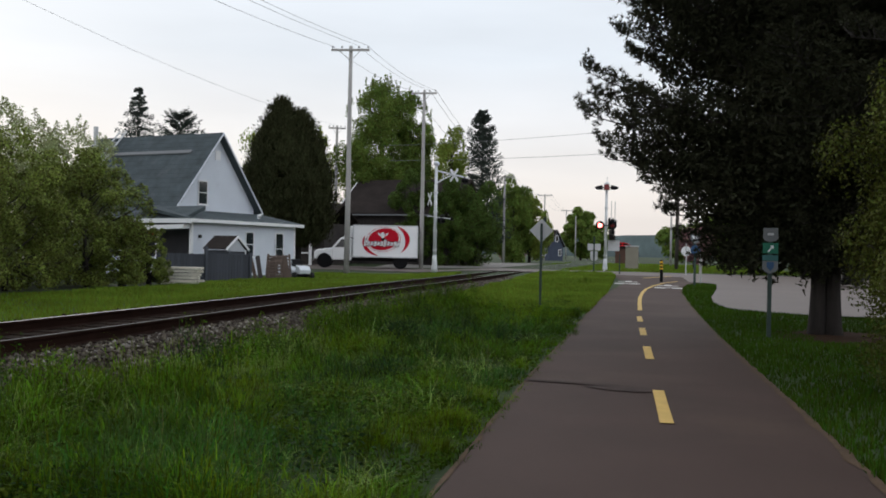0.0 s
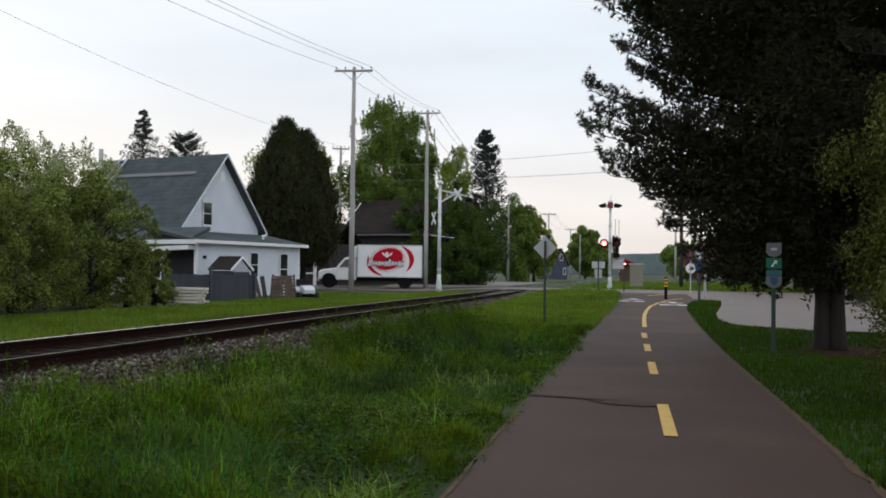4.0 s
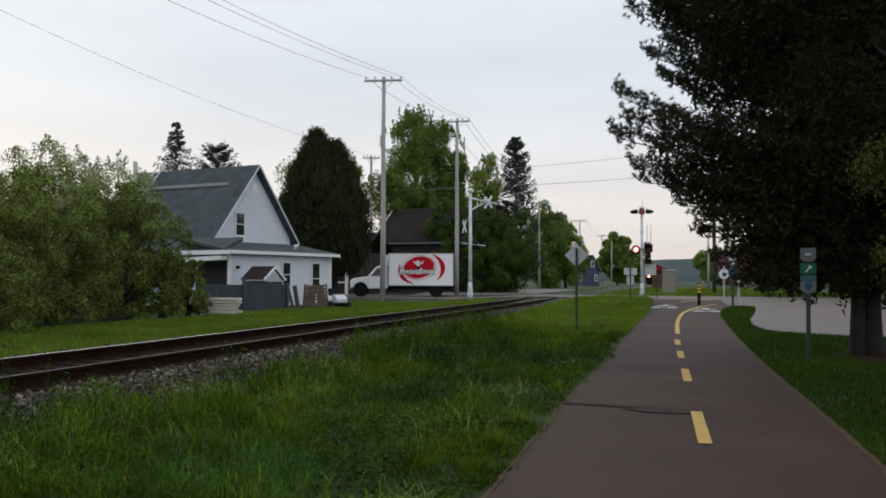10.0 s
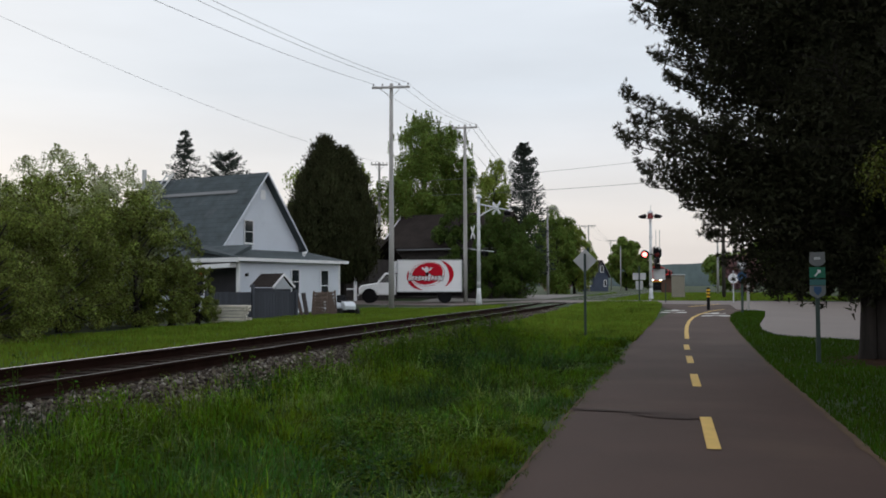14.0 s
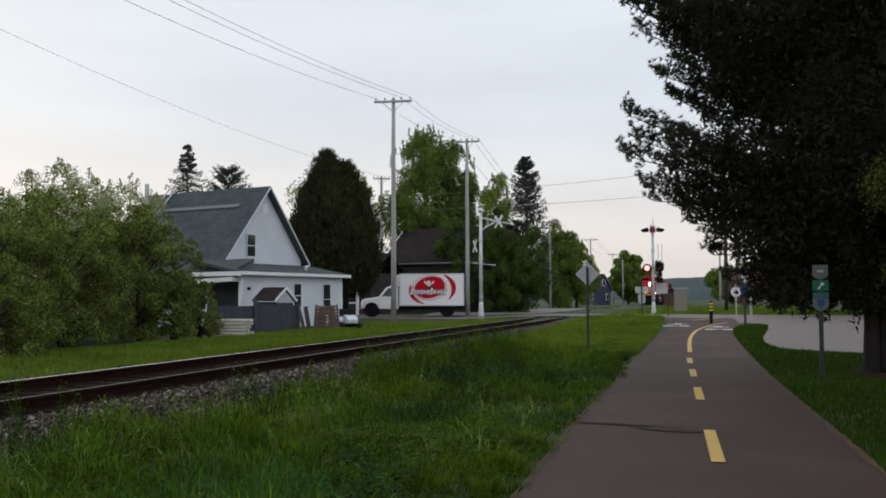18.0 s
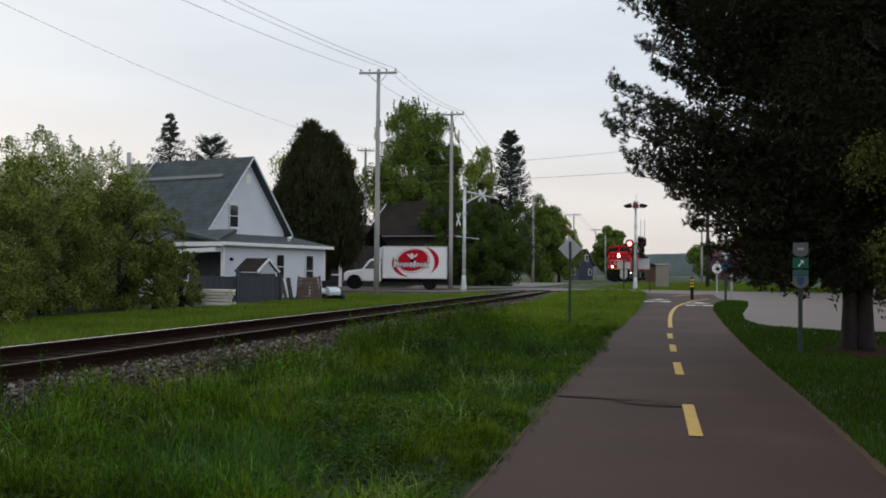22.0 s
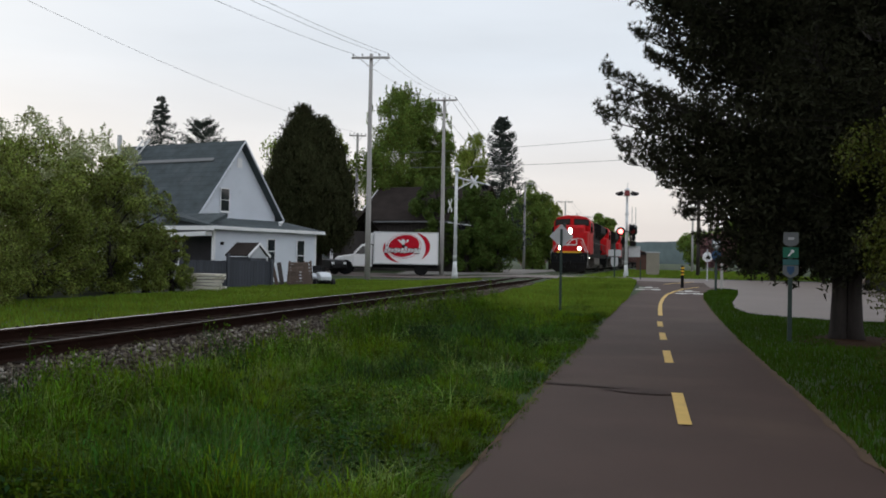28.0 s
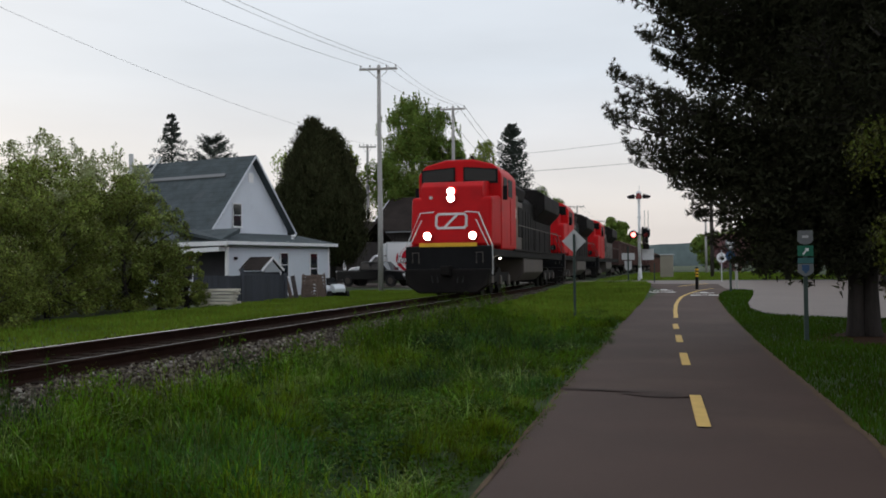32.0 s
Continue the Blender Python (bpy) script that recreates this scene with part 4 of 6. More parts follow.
for s in (-1, 1):
    part("roof", G().prism([(s * 0.7, 1.38), (0, 1.95), (0, 2.03), (s * 0.75, 1.42)], -0.7, 0.8), "darkroof", play, at=pose(0, 0, 0, 0, 0, 83))
    part("bargeboard", G().prism([(s * 0.7, 1.34), (0, 1.92), (0, 2.03), (s * 0.75, 1.42)], -0.75, -0.7), "trim", play, at=pose(0, 0, 0, 0, 0, 83))
part("gable_panel", G().prism([(-0.6, 1.3), (0.6, 1.3), (0, 1.88)], -0.66, -0.6), "screen", play, at=pose(0, 0, 0, 0, 0, 83))


def pallet(x, y, z, lean, turn, w=1.0, h=1.15, roll=0):
    ob = thing("pallet", pose(x, y, z, lean, roll, turn), "weathered wooden pallet leaning on the stacked lumber", "pallet", "pallets by the house")
    for k in range(8):
        part("slat", G().box(-w / 2, w / 2, -0.01, 0.012, k * h / 8, k * h / 8 + 0.09), "oldwood", ob)
    for s in (-1, 0, 1):
        part("bearer", G().box(s * (w / 2 - 0.05) - 0.04, s * (w / 2 - 0.05) + 0.04, 0.012, 0.11, 0, h), "oldwood", ob)
    return ob


pallet(-16.35, 42.0, 0.13, -20, 10, 0.72, 1.2, -6)
pallet(-16.55, 42.5, 0.13, -10, 14, 0.9, 1.22, 3)
pallet(-16.1, 42.6, 0.13, -12, 22, 0.7, 1.25, -4)
for x, y, w, h, roll, mat in ((-17.05, 41.5, 0.16, 1.25, -17, "oldwood"), (-16.85, 41.6, 0.2, 1.2, -12, "darkwall"), (-15.85, 42.3, 0.36, 1.2, -13, "oldwood"), (-15.98, 42.45, 0.3, 1.15, -11, "oldwood")):
    ob = part("leaning_board", G().box(-w / 2, w / 2, -0.015, 0.015, 0, h), mat, bevel=0.004, at=pose(x, y, 0.13, -16, roll, 14))
    tagged(ob, "weathered brown board leaning by the pallets", "board", "loose boards")
mower = thing("ride_on_mower", pose(-15.7, 43.6, 0.18, 0, 0, -50), "small white and dark ride-on mower parked in the grass", "mower")
part("bonnet", G().prism([(0.1, 0.25), (0.7, 0.25), (0.75, 0.45), (0.55, 0.62), (0.1, 0.66)], -0.28, 0.28), "plastic", mower, bevel=0.05)
part("fender", G().prism([(-0.75, 0.3), (-0.1, 0.3), (-0.1, 0.42), (-0.25, 0.56), (-0.7, 0.58)], -0.42, 0.42), "plastic", mower, bevel=0.05)
part("frame", G().box(-0.6, 0.7, -0.2, 0.2, 0.18, 0.32), "black", mower)
part("seat", G().prism([(-0.6, 0.6), (-0.2, 0.6), (-0.2, 0.68), (-0.5, 0.7), (-0.6, 0.95), (-0.68, 0.95)], -0.22, 0.22), "black", mower, bevel=0.03)
part("deck", G().box(-0.3, 0.35, -0.5, 0.5, 0.1, 0.2), "black", mower, bevel=0.03)
part("steering", G().tube([(0.3, 0, 0.55), (0.15, 0, 0.85)], 0.02, 6).tube([(0.15, -0.18, 0.85), (0.15, 0.18, 0.85)], 0.02, 6), "black", mower)
for x, r in ((-0.45, 0.25), (0.5, 0.18)):
    for s in (-1, 1):
        part("wheel", G().tube([(x, s * 0.36, r - 0.02), (x, s * 0.5, r - 0.02)], r, 14), "rubber", mower, bevel=0.03)
stack = thing("plank_stack", pose(-17.6, 35.0, 0.1, 0, 0, 12), "stack of whitewashed planks on the grass by the fence", "planks")
for j in range(6):
    for k in range(3):
        part("plank", G().box(-0.7, 0.72, -0.1, 0.1, 0, 0.09), "paleboard", stack, at=pose(random.uniform(-0.13, 0.13) + 0.1, (k - 1) * 0.23, j * 0.125, random.uniform(-2, 2), random.uniform(-1, 1), random.uniform(-4, 4)))
bench = thing("trestle", pose(-18.6, 35.2, 0.1, 0, 0, 15), "brown timber trestle next to the plank stack", "trestle")
part("top", G().box(-0.65, 0.65, -0.15, 0.15, 0.6, 0.66), "paleboard", bench)
for s in (-1, 1):
    part("leg", G().prism([(0.5, 0), (0.58, 0), (0.5, 0.6), (0.42, 0.6)], s * 0.12 - 0.03, s * 0.12 + 0.03), "oldwood", bench)
    part("leg", G().prism([(-0.58, 0), (-0.5, 0), (-0.42, 0.6), (-0.5, 0.6)], s * 0.12 - 0.03, s * 0.12 + 0.03), "oldwood", bench)

# neighbours behind the trucks and further off
barn = thing("outbuilding", pose(-18.3, 78.4, 0.5, 0, 0, -12), "dark-roofed outbuilding with a pale eave line behind the truck", "building")
part("wall", G().box(-5, 4.5, -3, 4, 0, 4.3), "darkwall", barn)
for k in range(30):
    part("wall_board", G().box(-5 + k * 0.316, -5 + k * 0.316 + 0.29, -3.03, -3, 0, 4.25), "darkwall", barn)
part("roof", G().prism([(-3.6, 4.2), (0.5, 7.2), (4.6, 4.2), (4.6, 4.05), (0.5, 7.0), (-3.6, 4.05)], -5.5, 5.0, "x"), "darkroof", barn)
part("bargeboard", G().prism([(-3.65, 4.0), (0.5, 7.0), (0.5, 7.22), (-3.65, 4.22)], -5.58, -5.5, "x"), "trim", barn)
part("fascia", G().box(-5.6, 5.1, -3.7, -3.62, 3.98, 4.1), "signgrey", barn)
part("gable", G().prism([(-3, 4.3), (4, 4.3), (0.5, 6.85)], -4.9, 4.4, "x"), "darkwall", barn)
porch = thing("neighbour_house", pose(-26.5, 69, 0.45, 0, 0, -10), "white-posted porch of a dark house behind the cedar", "house")
part("wall", G().box(-4, 3, 1.5, 6, 0, 3.2), "darkwall", porch)
part("roof", G().prism([(-0.3, 2.7), (3.5, 4.8), (7, 2.9), (7, 2.8), (3.5, 4.7), (-0.3, 2.5)], -4.4, 3.6, "x"), "darkroof", porch)
for x in (-3, -1.4, 0.2, 1.4, 2.6):
    part("porch_post", G().box(x - 0.09, x + 0.09, 0, 0.18, 0, 2.6), "trim", porch)
part("railing", G().box(-3, 2.6, 0.05, 0.12, 0.85, 0.95), "trim", porch)

blue = thing("house", pose(-13.8, 172, 0.5, 0, 0, 50), "small slate-blue house with white windows far along the track", "house", "far houses")
part("wall", G().box(-1.7, 1.7, 0, 3.6, 0, 2.9), "bluewall", blue)
part("gable", G().prism([(-1.7, 2.9), (1.7, 2.9), (0, 5.4)], 0.01, 3.6), "bluewall", blue)
for s in (-1, 1):
    part("roof", G().prism([(s * 2.0, 2.5), (0, 5.4), (0, 5.6), (s * 2.1, 2.65)], -0.3, 3.9), "darkroof", blue)
    part("bargeboard", G().prism([(s * 2.0, 2.45), (0, 5.35), (0, 5.5), (s * 2.1, 2.6)], -0.34, -0.3), "signgrey", blue)
w = part("window", G().box(-1.76, -1.7, 0.9, 2.7, 0.9, 2.3), "trim", blue)
for u in (1.2, 1.8, 2.4):
    part("pane", G().box(-1.77, -1.761, u - 0.2, u + 0.2, 1.05, 2.15), "glass", w)
for x, z, k in ((0.1, 4.0, 0.4), (0.9, 1.5, 0.35)):
    w = part("window", G().box(x - k, x + k, -0.06, 0, z - 0.6, z + 0.6), "trim", blue)
    part("pane", G().box(x - k + 0.1, x + k - 0.1, -0.07, -0.061, z - 0.5, z + 0.5), "glass", w)


# ---- the train ----
def bogie(parent, yc, axles=3):
    b = part("bogie", G().box(-1.15, -1.0, yc - 2.0, yc + 2.0, 0.45, 0.8).box(1.0, 1.15, yc - 2.0, yc + 2.0, 0.45, 0.8).box(-1.1, 1.1, yc - 0.3, yc + 0.3, 0.5, 0.9), "blackdirty", parent)
    for k in range(axles):
        y = yc + (k - (axles - 1) / 2) * (1.75 if axles == 3 else 1.8)
        part("wheelset", G().tube([(-0.82, 0, 0), (-0.70, 0, 0)], 0.5, 20).tube([(0.70, 0, 0), (0.82, 0, 0)], 0.5, 20).tube([(-0.8, 0, 0), (0.8, 0, 0)], 0.09, 8), "blackdirty", b, at=pose(0, y, 0.5))
        for s in (-1, 1):
            part("axle_box", G().box(s * 1.16 - 0.05, s * 1.16 + 0.05, y - 0.18, y + 0.18, 0.35, 0.68), "locogrey", b, bevel=0.02)
    return b


def locomotive(label, front, side, lit, marks):
    """A wide-cab diesel locomotive, 22.6 m long; its nose looks along -y, the origin lies on the rails under the front."""
    ob = thing("locomotive", pose(0, 0, 0), label, "locomotive", "locomotives of the train")
    part("plow", G().prism([(-1.5, 0.95), (-1.42, 0.4), (-1.0, 0.12), (1.0, 0.12), (1.42, 0.4), (1.5, 0.95)], 0.12, 0.6, "y"), "blackdirty", ob, bevel=0.06)
    part("pilot", G().box(-1.5, 1.5, 0.35, 0.9, 0.85, 1.72), "black", ob, bevel=0.04)
    part("coupler", G().box(-0.16, 0.16, -0.15, 0.5, 0.72, 1.05), "blackdirty", ob, bevel=0.04)
    for x in (-0.55, -0.35, 0.4, 0.6):
        part("air_hose", G().tube([(x, 0.33, 0.95), (x, 0.15, 0.8), (x * 0.9, 0.12, 0.5), (x * 0.8, 0.2, 0.4)], 0.03, 6), "rubber", ob)
    part("underframe", G().box(-1.5, 1.5, 0.6, 21.9, 1.35, 1.62), "blackdirty", ob, bevel=0.03)
    part("sill_stripe", G().box(-1.0, 1.0, 0.30, 0.345, 1.70, 1.83), "locoyellow", ob, "yellow stripe under the nose") if marks else None
    nose = part("nose", G().add([(-1.42, 0.75, 1.74), (1.42, 0.75, 1.74), (1.5, 2.5, 1.74), (-1.5, 2.5, 1.74), (-1.42, 0.95, 3.42), (1.42, 0.95, 3.42), (1.5, 2.5, 3.56), (-1.5, 2.5, 3.56)],
                               [(3, 2, 1, 0), (4, 5, 6, 7), (0, 1, 5, 4), (1, 2, 6, 5), (2, 3, 7, 6), (3, 0, 4, 7)]), front, ob, bevel=0.10)
    part("headlight_pod", G().prism([(0.925, 3.2), (0.99, 3.8), (1.22, 3.98), (2.4, 4.08), (2.4, 3.2)], -1.1, 1.1, "x"), front, ob, bevel=0.05)
    cabg = part("cab", G().prism([(-1.52, 1.62), (1.52, 1.62), (1.52, 4.35), (1.25, 4.68), (0.5, 4.87), (-0.5, 4.87), (-1.25, 4.68), (-1.52, 4.35)], 2.3, 5.6, "y"), front, ob, bevel=0.07)
    for s in (-1, 1):
        part("windshield", G().prism([(s * 0.2, 4.12), (s * 1.34, 4.05), (s * 1.34, 4.46), (s * 0.2, 4.55)], 2.235, 2.30, "y"), "cabglass", cabg, "dark windshield pane")
        part("window_rim", G().prism([(s * 0.15, 4.06), (s * 1.4, 3.99), (s * 1.4, 4.51), (s * 0.15, 4.6)], 2.26, 2.31, "y"), "black", cabg)
        for y0, y1 in ((2.75, 3.55), (3.75, 4.7)):
            part("side_window", G().box(s * 1.52 - 0.012, s * 1.52 + 0.012, y0, y1, 3.6, 4.25), "black", cabg)
        part("mirror", G().box(s * 1.62 - 0.08, s * 1.62 + 0.08, 2.5, 2.54, 3.4, 3.9), "black", cabg)
        part("ditch_light_case", G().tube([(s * 0.80, 0.80, 2.08), (s * 0.80, 0.66, 2.08)], 0.17, 16), "black" if not lit else front, ob)
        # added black sleeve that stops the lamp's glow spilling onto the nose
        part("ditch_light_baffle", G().tube([(s * 0.80, 0.68, 2.08), (s * 0.80, 0.57, 2.08)], [0.125, 0.135], 16, cap=False), "black", ob)
        part("ditch_light", G().tube([(s * 0.80, 0.66, 2.08), (s * 0.80, 0.63, 2.08)], [0.122, 0.12], 16), "headlight" if lit else "chrome", ob, "lit ditch light" if lit else "")
        # front handrail, steps and grab irons
        part("handrail", G().tube([(s * 1.5, 0.5, 0.75), (s * 1.5, 0.5, 1.75), (s * 1.02, 0.58, 2.86), (s * 0.55, 0.62, 2.9)], 0.024, 8), "locowhite" if marks else "locogrey", ob, "white tubular handrail" if marks else "")
        part("handrail", G().tube([(s * 1.38, 0.42, 1.72), (s * 0.95, 0.48, 2.62)], 0.019, 8), "locowhite" if marks else "locogrey", ob)
        part("grab_iron", G().tube([(s * 1.0, 0.30, 1.15), (s * 1.0, 0.24, 1.15), (s * 1.0, 0.24, 1.5), (s * 1.22, 0.24, 1.5), (s * 1.22, 0.24, 1.15)], 0.02, 6), "locogrey", ob)
        part("uncoupling_lever", G().tube([(s * 0.55, 0.25, 0.78), (s * 0.8, 0.22, 0.85), (s * 1.35, 0.22, 0.86)], 0.02, 6), "locogrey", ob)
        part("walkway", G().box(min(s * 0.95, s * 1.55), max(s * 0.95, s * 1.55), 5.0, 21.8, 1.62, 1.68), "blackdirty", ob)
        part("handrail", G().tube([(s * 1.5, 5.4, 2.65), (s * 1.5, 21.6, 2.65)], 0.018, 6), "locogrey", ob)
        for k in range(10):
            part("stanchion", G().tube([(s * 1.5, 5.4 + k * 1.8, 1.65), (s * 1.5, 5.4 + k * 1.8, 2.65)], 0.014, 5), "blackdirty", ob)
        for k in range(4):
            part("step", G().box(min(s * 1.18, s * 1.52), max(s * 1.18, s * 1.52), 0.95, 1.35, 0.4 + k * 0.33, 0.44 + k * 0.33), "blackdirty", ob)
            part("step", G().box(min(s * 1.18, s * 1.52), max(s * 1.18, s * 1.52), 21.2, 21.6, 0.4 + k * 0.33, 0.44 + k * 0.33), "blackdirty", ob)
        for k in range(9):
            part("hood_door", G().box(s * 0.955 - 0.012, s * 0.955 + 0.012, 8.6 + k * 0.82, 9.32 + k * 0.82, 1.8, 3.5), side, ob)
        part("louvre_box", G().box(min(s * 1.36, s * 1.42), max(s * 1.36, s * 1.42), 6.9, 7.9, 2.2, 3.4), "blackdirty", ob)
    for z in (3.38, 3.62):
        # black sleeves added to keep the headlamp glow off the red pod
        part("headlight_baffle", G().tube([(0, 0.95, z), (0, 0.77, z)], [0.12, 0.135], 16, cap=False), "black", ob)
        part("headlight", G().tube([(0, 0.90, z), (0, 0.84, z)], [0.118, 0.116], 16), "headlight" if lit else "chrome", ob, "lit twin headlamp" if lit else "")
    part("classification_light", G().tube([(-0.72, 0.98, 3.42), (-0.72, 0.88, 3.42)], 0.06, 10), "locowhite", ob)
    part("equipment_bay", G().box(-1.4, 1.4, 5.6, 6.9, 1.68, 3.85), "locotan", ob, bevel=0.05)
    for s in (-1, 1):
        part("step_light", G().tube([(s * 1.53, 1.7, 1.3), (s * 1.57, 1.7, 1.3)], 0.03, 8), "headlight", ob, "small lit step light") if lit else None
        part("bay_door", G().box(s * 1.405 - 0.01, s * 1.405 + 0.01, 5.75, 6.35, 1.85, 3.6), "locotan", ob, bevel=0.01)
        part("cab_door", G().box(s * 1.525 - 0.012, s * 1.525 + 0.012, 4.2, 4.85, 1.8, 3.5), front, cabg, bevel=0.01)
    part("electrical_cabinet", G().box(-1.36, 1.36, 6.9, 8.3, 1.68, 3.65), "locogrey", ob, bevel=0.04)
    part("hood", G().prism([(-0.95, 1.68), (0.95, 1.68), (0.95, 3.9), (0.7, 4.2), (-0.7, 4.2), (-0.95, 3.9)], 5.0, 21.4, "y"), side, ob, bevel=0.04)
    part("inverter_blister", G().prism([(-1.25, 3.75), (1.25, 3.75), (1.35, 4.2), (0.9, 4.55), (-0.9, 4.55), (-1.35, 4.2)], 5.2, 9.4, "y"), "blackdirty", ob, bevel=0.05)
    part("exhaust_stack", G().box(-0.45, 0.45, 10.6, 12.2, 4.2, 4.55), "blackdirty", ob, bevel=0.04)
    part("radiator", G().prism([(-0.95, 3.2), (0.95, 3.2), (1.5, 3.75), (1.5, 4.45), (1.1, 4.7), (-1.1, 4.7), (-1.5, 4.45), (-1.5, 3.75)], 14.6, 20.9, "y"), "blackdirty", ob, bevel=0.05)
    for k in range(3):
        part("fan", G().tube([(0, 15.8 + k * 1.9, 4.7), (0, 15.8 + k * 1.9, 4.86)], 0.7, 18), "blackdirty", ob)
    part("fuel_tank", G().prism([(-1.42, 1.35), (1.42, 1.35), (1.42, 0.75), (1.05, 0.4), (-1.05, 0.4), (-1.42, 0.75)], 8.2, 14.2, "y"), "locogrey", ob, bevel=0.05)
    part("horn", G().tube([(0.3, 3.4, 4.85), (0.3, 3.4, 5.02), (0.3, 3.0, 5.05)], 0.05, 6), "blackdirty", ob)
    part("aerial_dome", G().tube([(-0.5, 3.6, 4.85), (-0.5, 3.6, 4.96)], [0.22, 0.1], 12), "locored", ob)
    bogie(ob, 3.9)
    bogie(ob, 18.6)
    if marks:  # a plain emblem of bent bands on the nose
        def band(pts, w=0.04):
            for (u0, v0), (u1, v1) in zip(pts[:-1], pts[1:]):
                n = Vector((-(v1 - v0), u1 - u0)).normalized() * w
                e = Vector((u1 - u0, v1 - v0)).normalized() * w * 0.9
                yy = lambda v: 0.735 + (v - 1.74) * 0.124
                P = [(u0 - e.x + n.x, v0 - e.y + n.y), (u1 + e.x + n.x, v1 + e.y + n.y), (u1 + e.x - n.x, v1 + e.y - n.y), (u0 - e.x - n.x, v0 - e.y - n.y)]
                g = G().add([(u, yy(v) - 0.02, v) for u, v in P] + [(u, yy(v) + 0.01, v) for u, v in P], [(0, 1, 2, 3), (7, 6, 5, 4), (0, 4, 5, 1), (1, 5, 6, 2), (2, 6, 7, 3), (3, 7, 4, 0)])
                part("emblem_band", g, "locowhite", nose, "white emblem band")
        band([(-0.44, 2.36), (-0.52, 2.44), (-0.52, 2.76), (-0.44, 2.84), (0.46, 2.84), (0.54, 2.76), (0.54, 2.44), (0.46, 2.36), (-0.44, 2.36)])
        band([(-0.2, 2.4), (0.2, 2.8)])
        part("number_board", G().box(-0.12, 0.12, 0.86, 0.90, 2.06, 2.1), "locowhite", ob)
        part("side_panel", G().box(1.41, 1.425, 5.85, 6.25, 2.9, 3.3), "locowhite", ob)
    return ob


loco_a = locomotive("bright red diesel locomotive with lit headlamps leading the train", "locored", "blackdirty", True, True)
loco_b = locomotive("red and black diesel locomotive coupled second in the train", "locored", "blackdirty", False, False)
loco_c = locomotive("grimy dark diesel locomotive coupled third in the train", "locored", "locogrey", False, False)


def freight_car(label):
    ob = thing("freight_car", pose(0, 0, 0), label, "freight car", "freight cars of the train")
    part("body", G().box(-1.45, 1.45, 0.6, 15.6, 1.1, 3.5), "boxcar", ob, bevel=0.03)
    for k in range(11):
        for s in (-1, 1):
            part("rib", G().box(s * 1.48 - 0.04, s * 1.48 + 0.04, 0.9 + k * 1.43, 1.05 + k * 1.43, 1.1, 3.45), "boxcar", ob)
    part("top_chord", G().box(-1.55, 1.55, 0.55, 15.65, 3.45, 3.6), "boxcar", ob)
    part("underframe", G().box(-0.4, 0.4, -0.1, 16.3, 0.85, 1.1), "blackdirty", ob)
    bogie(ob, 2.4, 2)
    bogie(ob, 13.8, 2)
    return ob


cars = [freight_car("oxide-brown freight car in the train")]
for k in range(7):
    cars.append(copy_thing(cars[0], pose(0, 0, 0)))


# ---- road vehicles ----
def wheel(parent, x, y, r, w=0.22):
    t = part("wheel", G().tube([(x - w / 2, 0, 0), (x + w / 2, 0, 0)], r, 20), "rubber", parent, bevel=0.03, at=pose(0, y, r))
    part("rim", G().tube([(x - w / 2 - 0.01, 0, 0), (x + w / 2 + 0.01, 0, 0)], r * 0.6, 16), "chrome", t)
    return t


# the box truck: cab toward local -x
TR = pose(-17.6, 66.6, 0.42, 0, 0, 14.5)
box_truck = thing("box_truck", TR, "white box truck with a large red oval graphic on its side", "truck")
part("cargo_box", G().box(-2.25, 2.3, -1.2, 1.2, 0.72, 3.0), "truckwhite", box_truck, bevel=0.03)
part("box_rim", G().box(-2.27, 2.32, -1.215, -1.20, 0.72, 0.80).box(-2.27, 2.32, -1.215, -1.20, 2.93, 3.01).box(-2.27, -2.19, -1.215, -1.2, 0.8, 2.93).box(2.24, 2.32, -1.215, -1.2, 0.8, 2.93), "alu", box_truck)


def oval(cx, cz, rx, rz, a, n=36, a0=0.0, a1=6.28318):
    c, s = math.cos(a), math.sin(a)
    return [(cx + rx * math.cos(t) * c - rz * math.sin(t) * s, cz + rx * math.cos(t) * s + rz * math.sin(t) * c) for t in np.linspace(a0, a1, n)]


def arc_band(cx, cz, rx, rz, t0, t1, w0, w1, depth, mat, label):
    g, n = G(), 24
    outer = oval(cx, cz, rx, rz, 0.12, n, t0, t1)
    inner = [(cx + (u - cx) * (1 - w), cz + (v - cz) * (1 - w)) for (u, v), w in zip(outer, [w1 * math.sin(3.14159 * (i + 0.02) / n) + w0 for i in range(n)])]
    g.v = [(u, depth, v) for u, v in outer] + [(u, depth, v) for u, v in inner]
    g.f = [(i, i + 1, n + i + 1, n + i) for i in range(n - 1)]
    return part("graphic_band", g, mat, box_truck, label)


disc = part("graphic_oval", G().prism(oval(-0.12, 2.02, 1.1, 0.76, 0.22)[:-1], -1.225, -1.205), "truckred", box_truck, "red tilted oval")
arc_band(-0.12, 2.0, 1.22, 0.87, 0.0, 6.2832, 0.025, 0.0, -1.222, "truckred", "thin red ring")
arc_band(-0.2, 1.86, 1.4, 1.02, 2.6, 4.4, 0.02, 0.17, -1.2225, "truckred", "red crescent")
arc_band(0.12, 1.9, 1.62, 1.12, -0.95, 1.0, 0.02, 0.19, -1.222, "truckred", "red crescent")
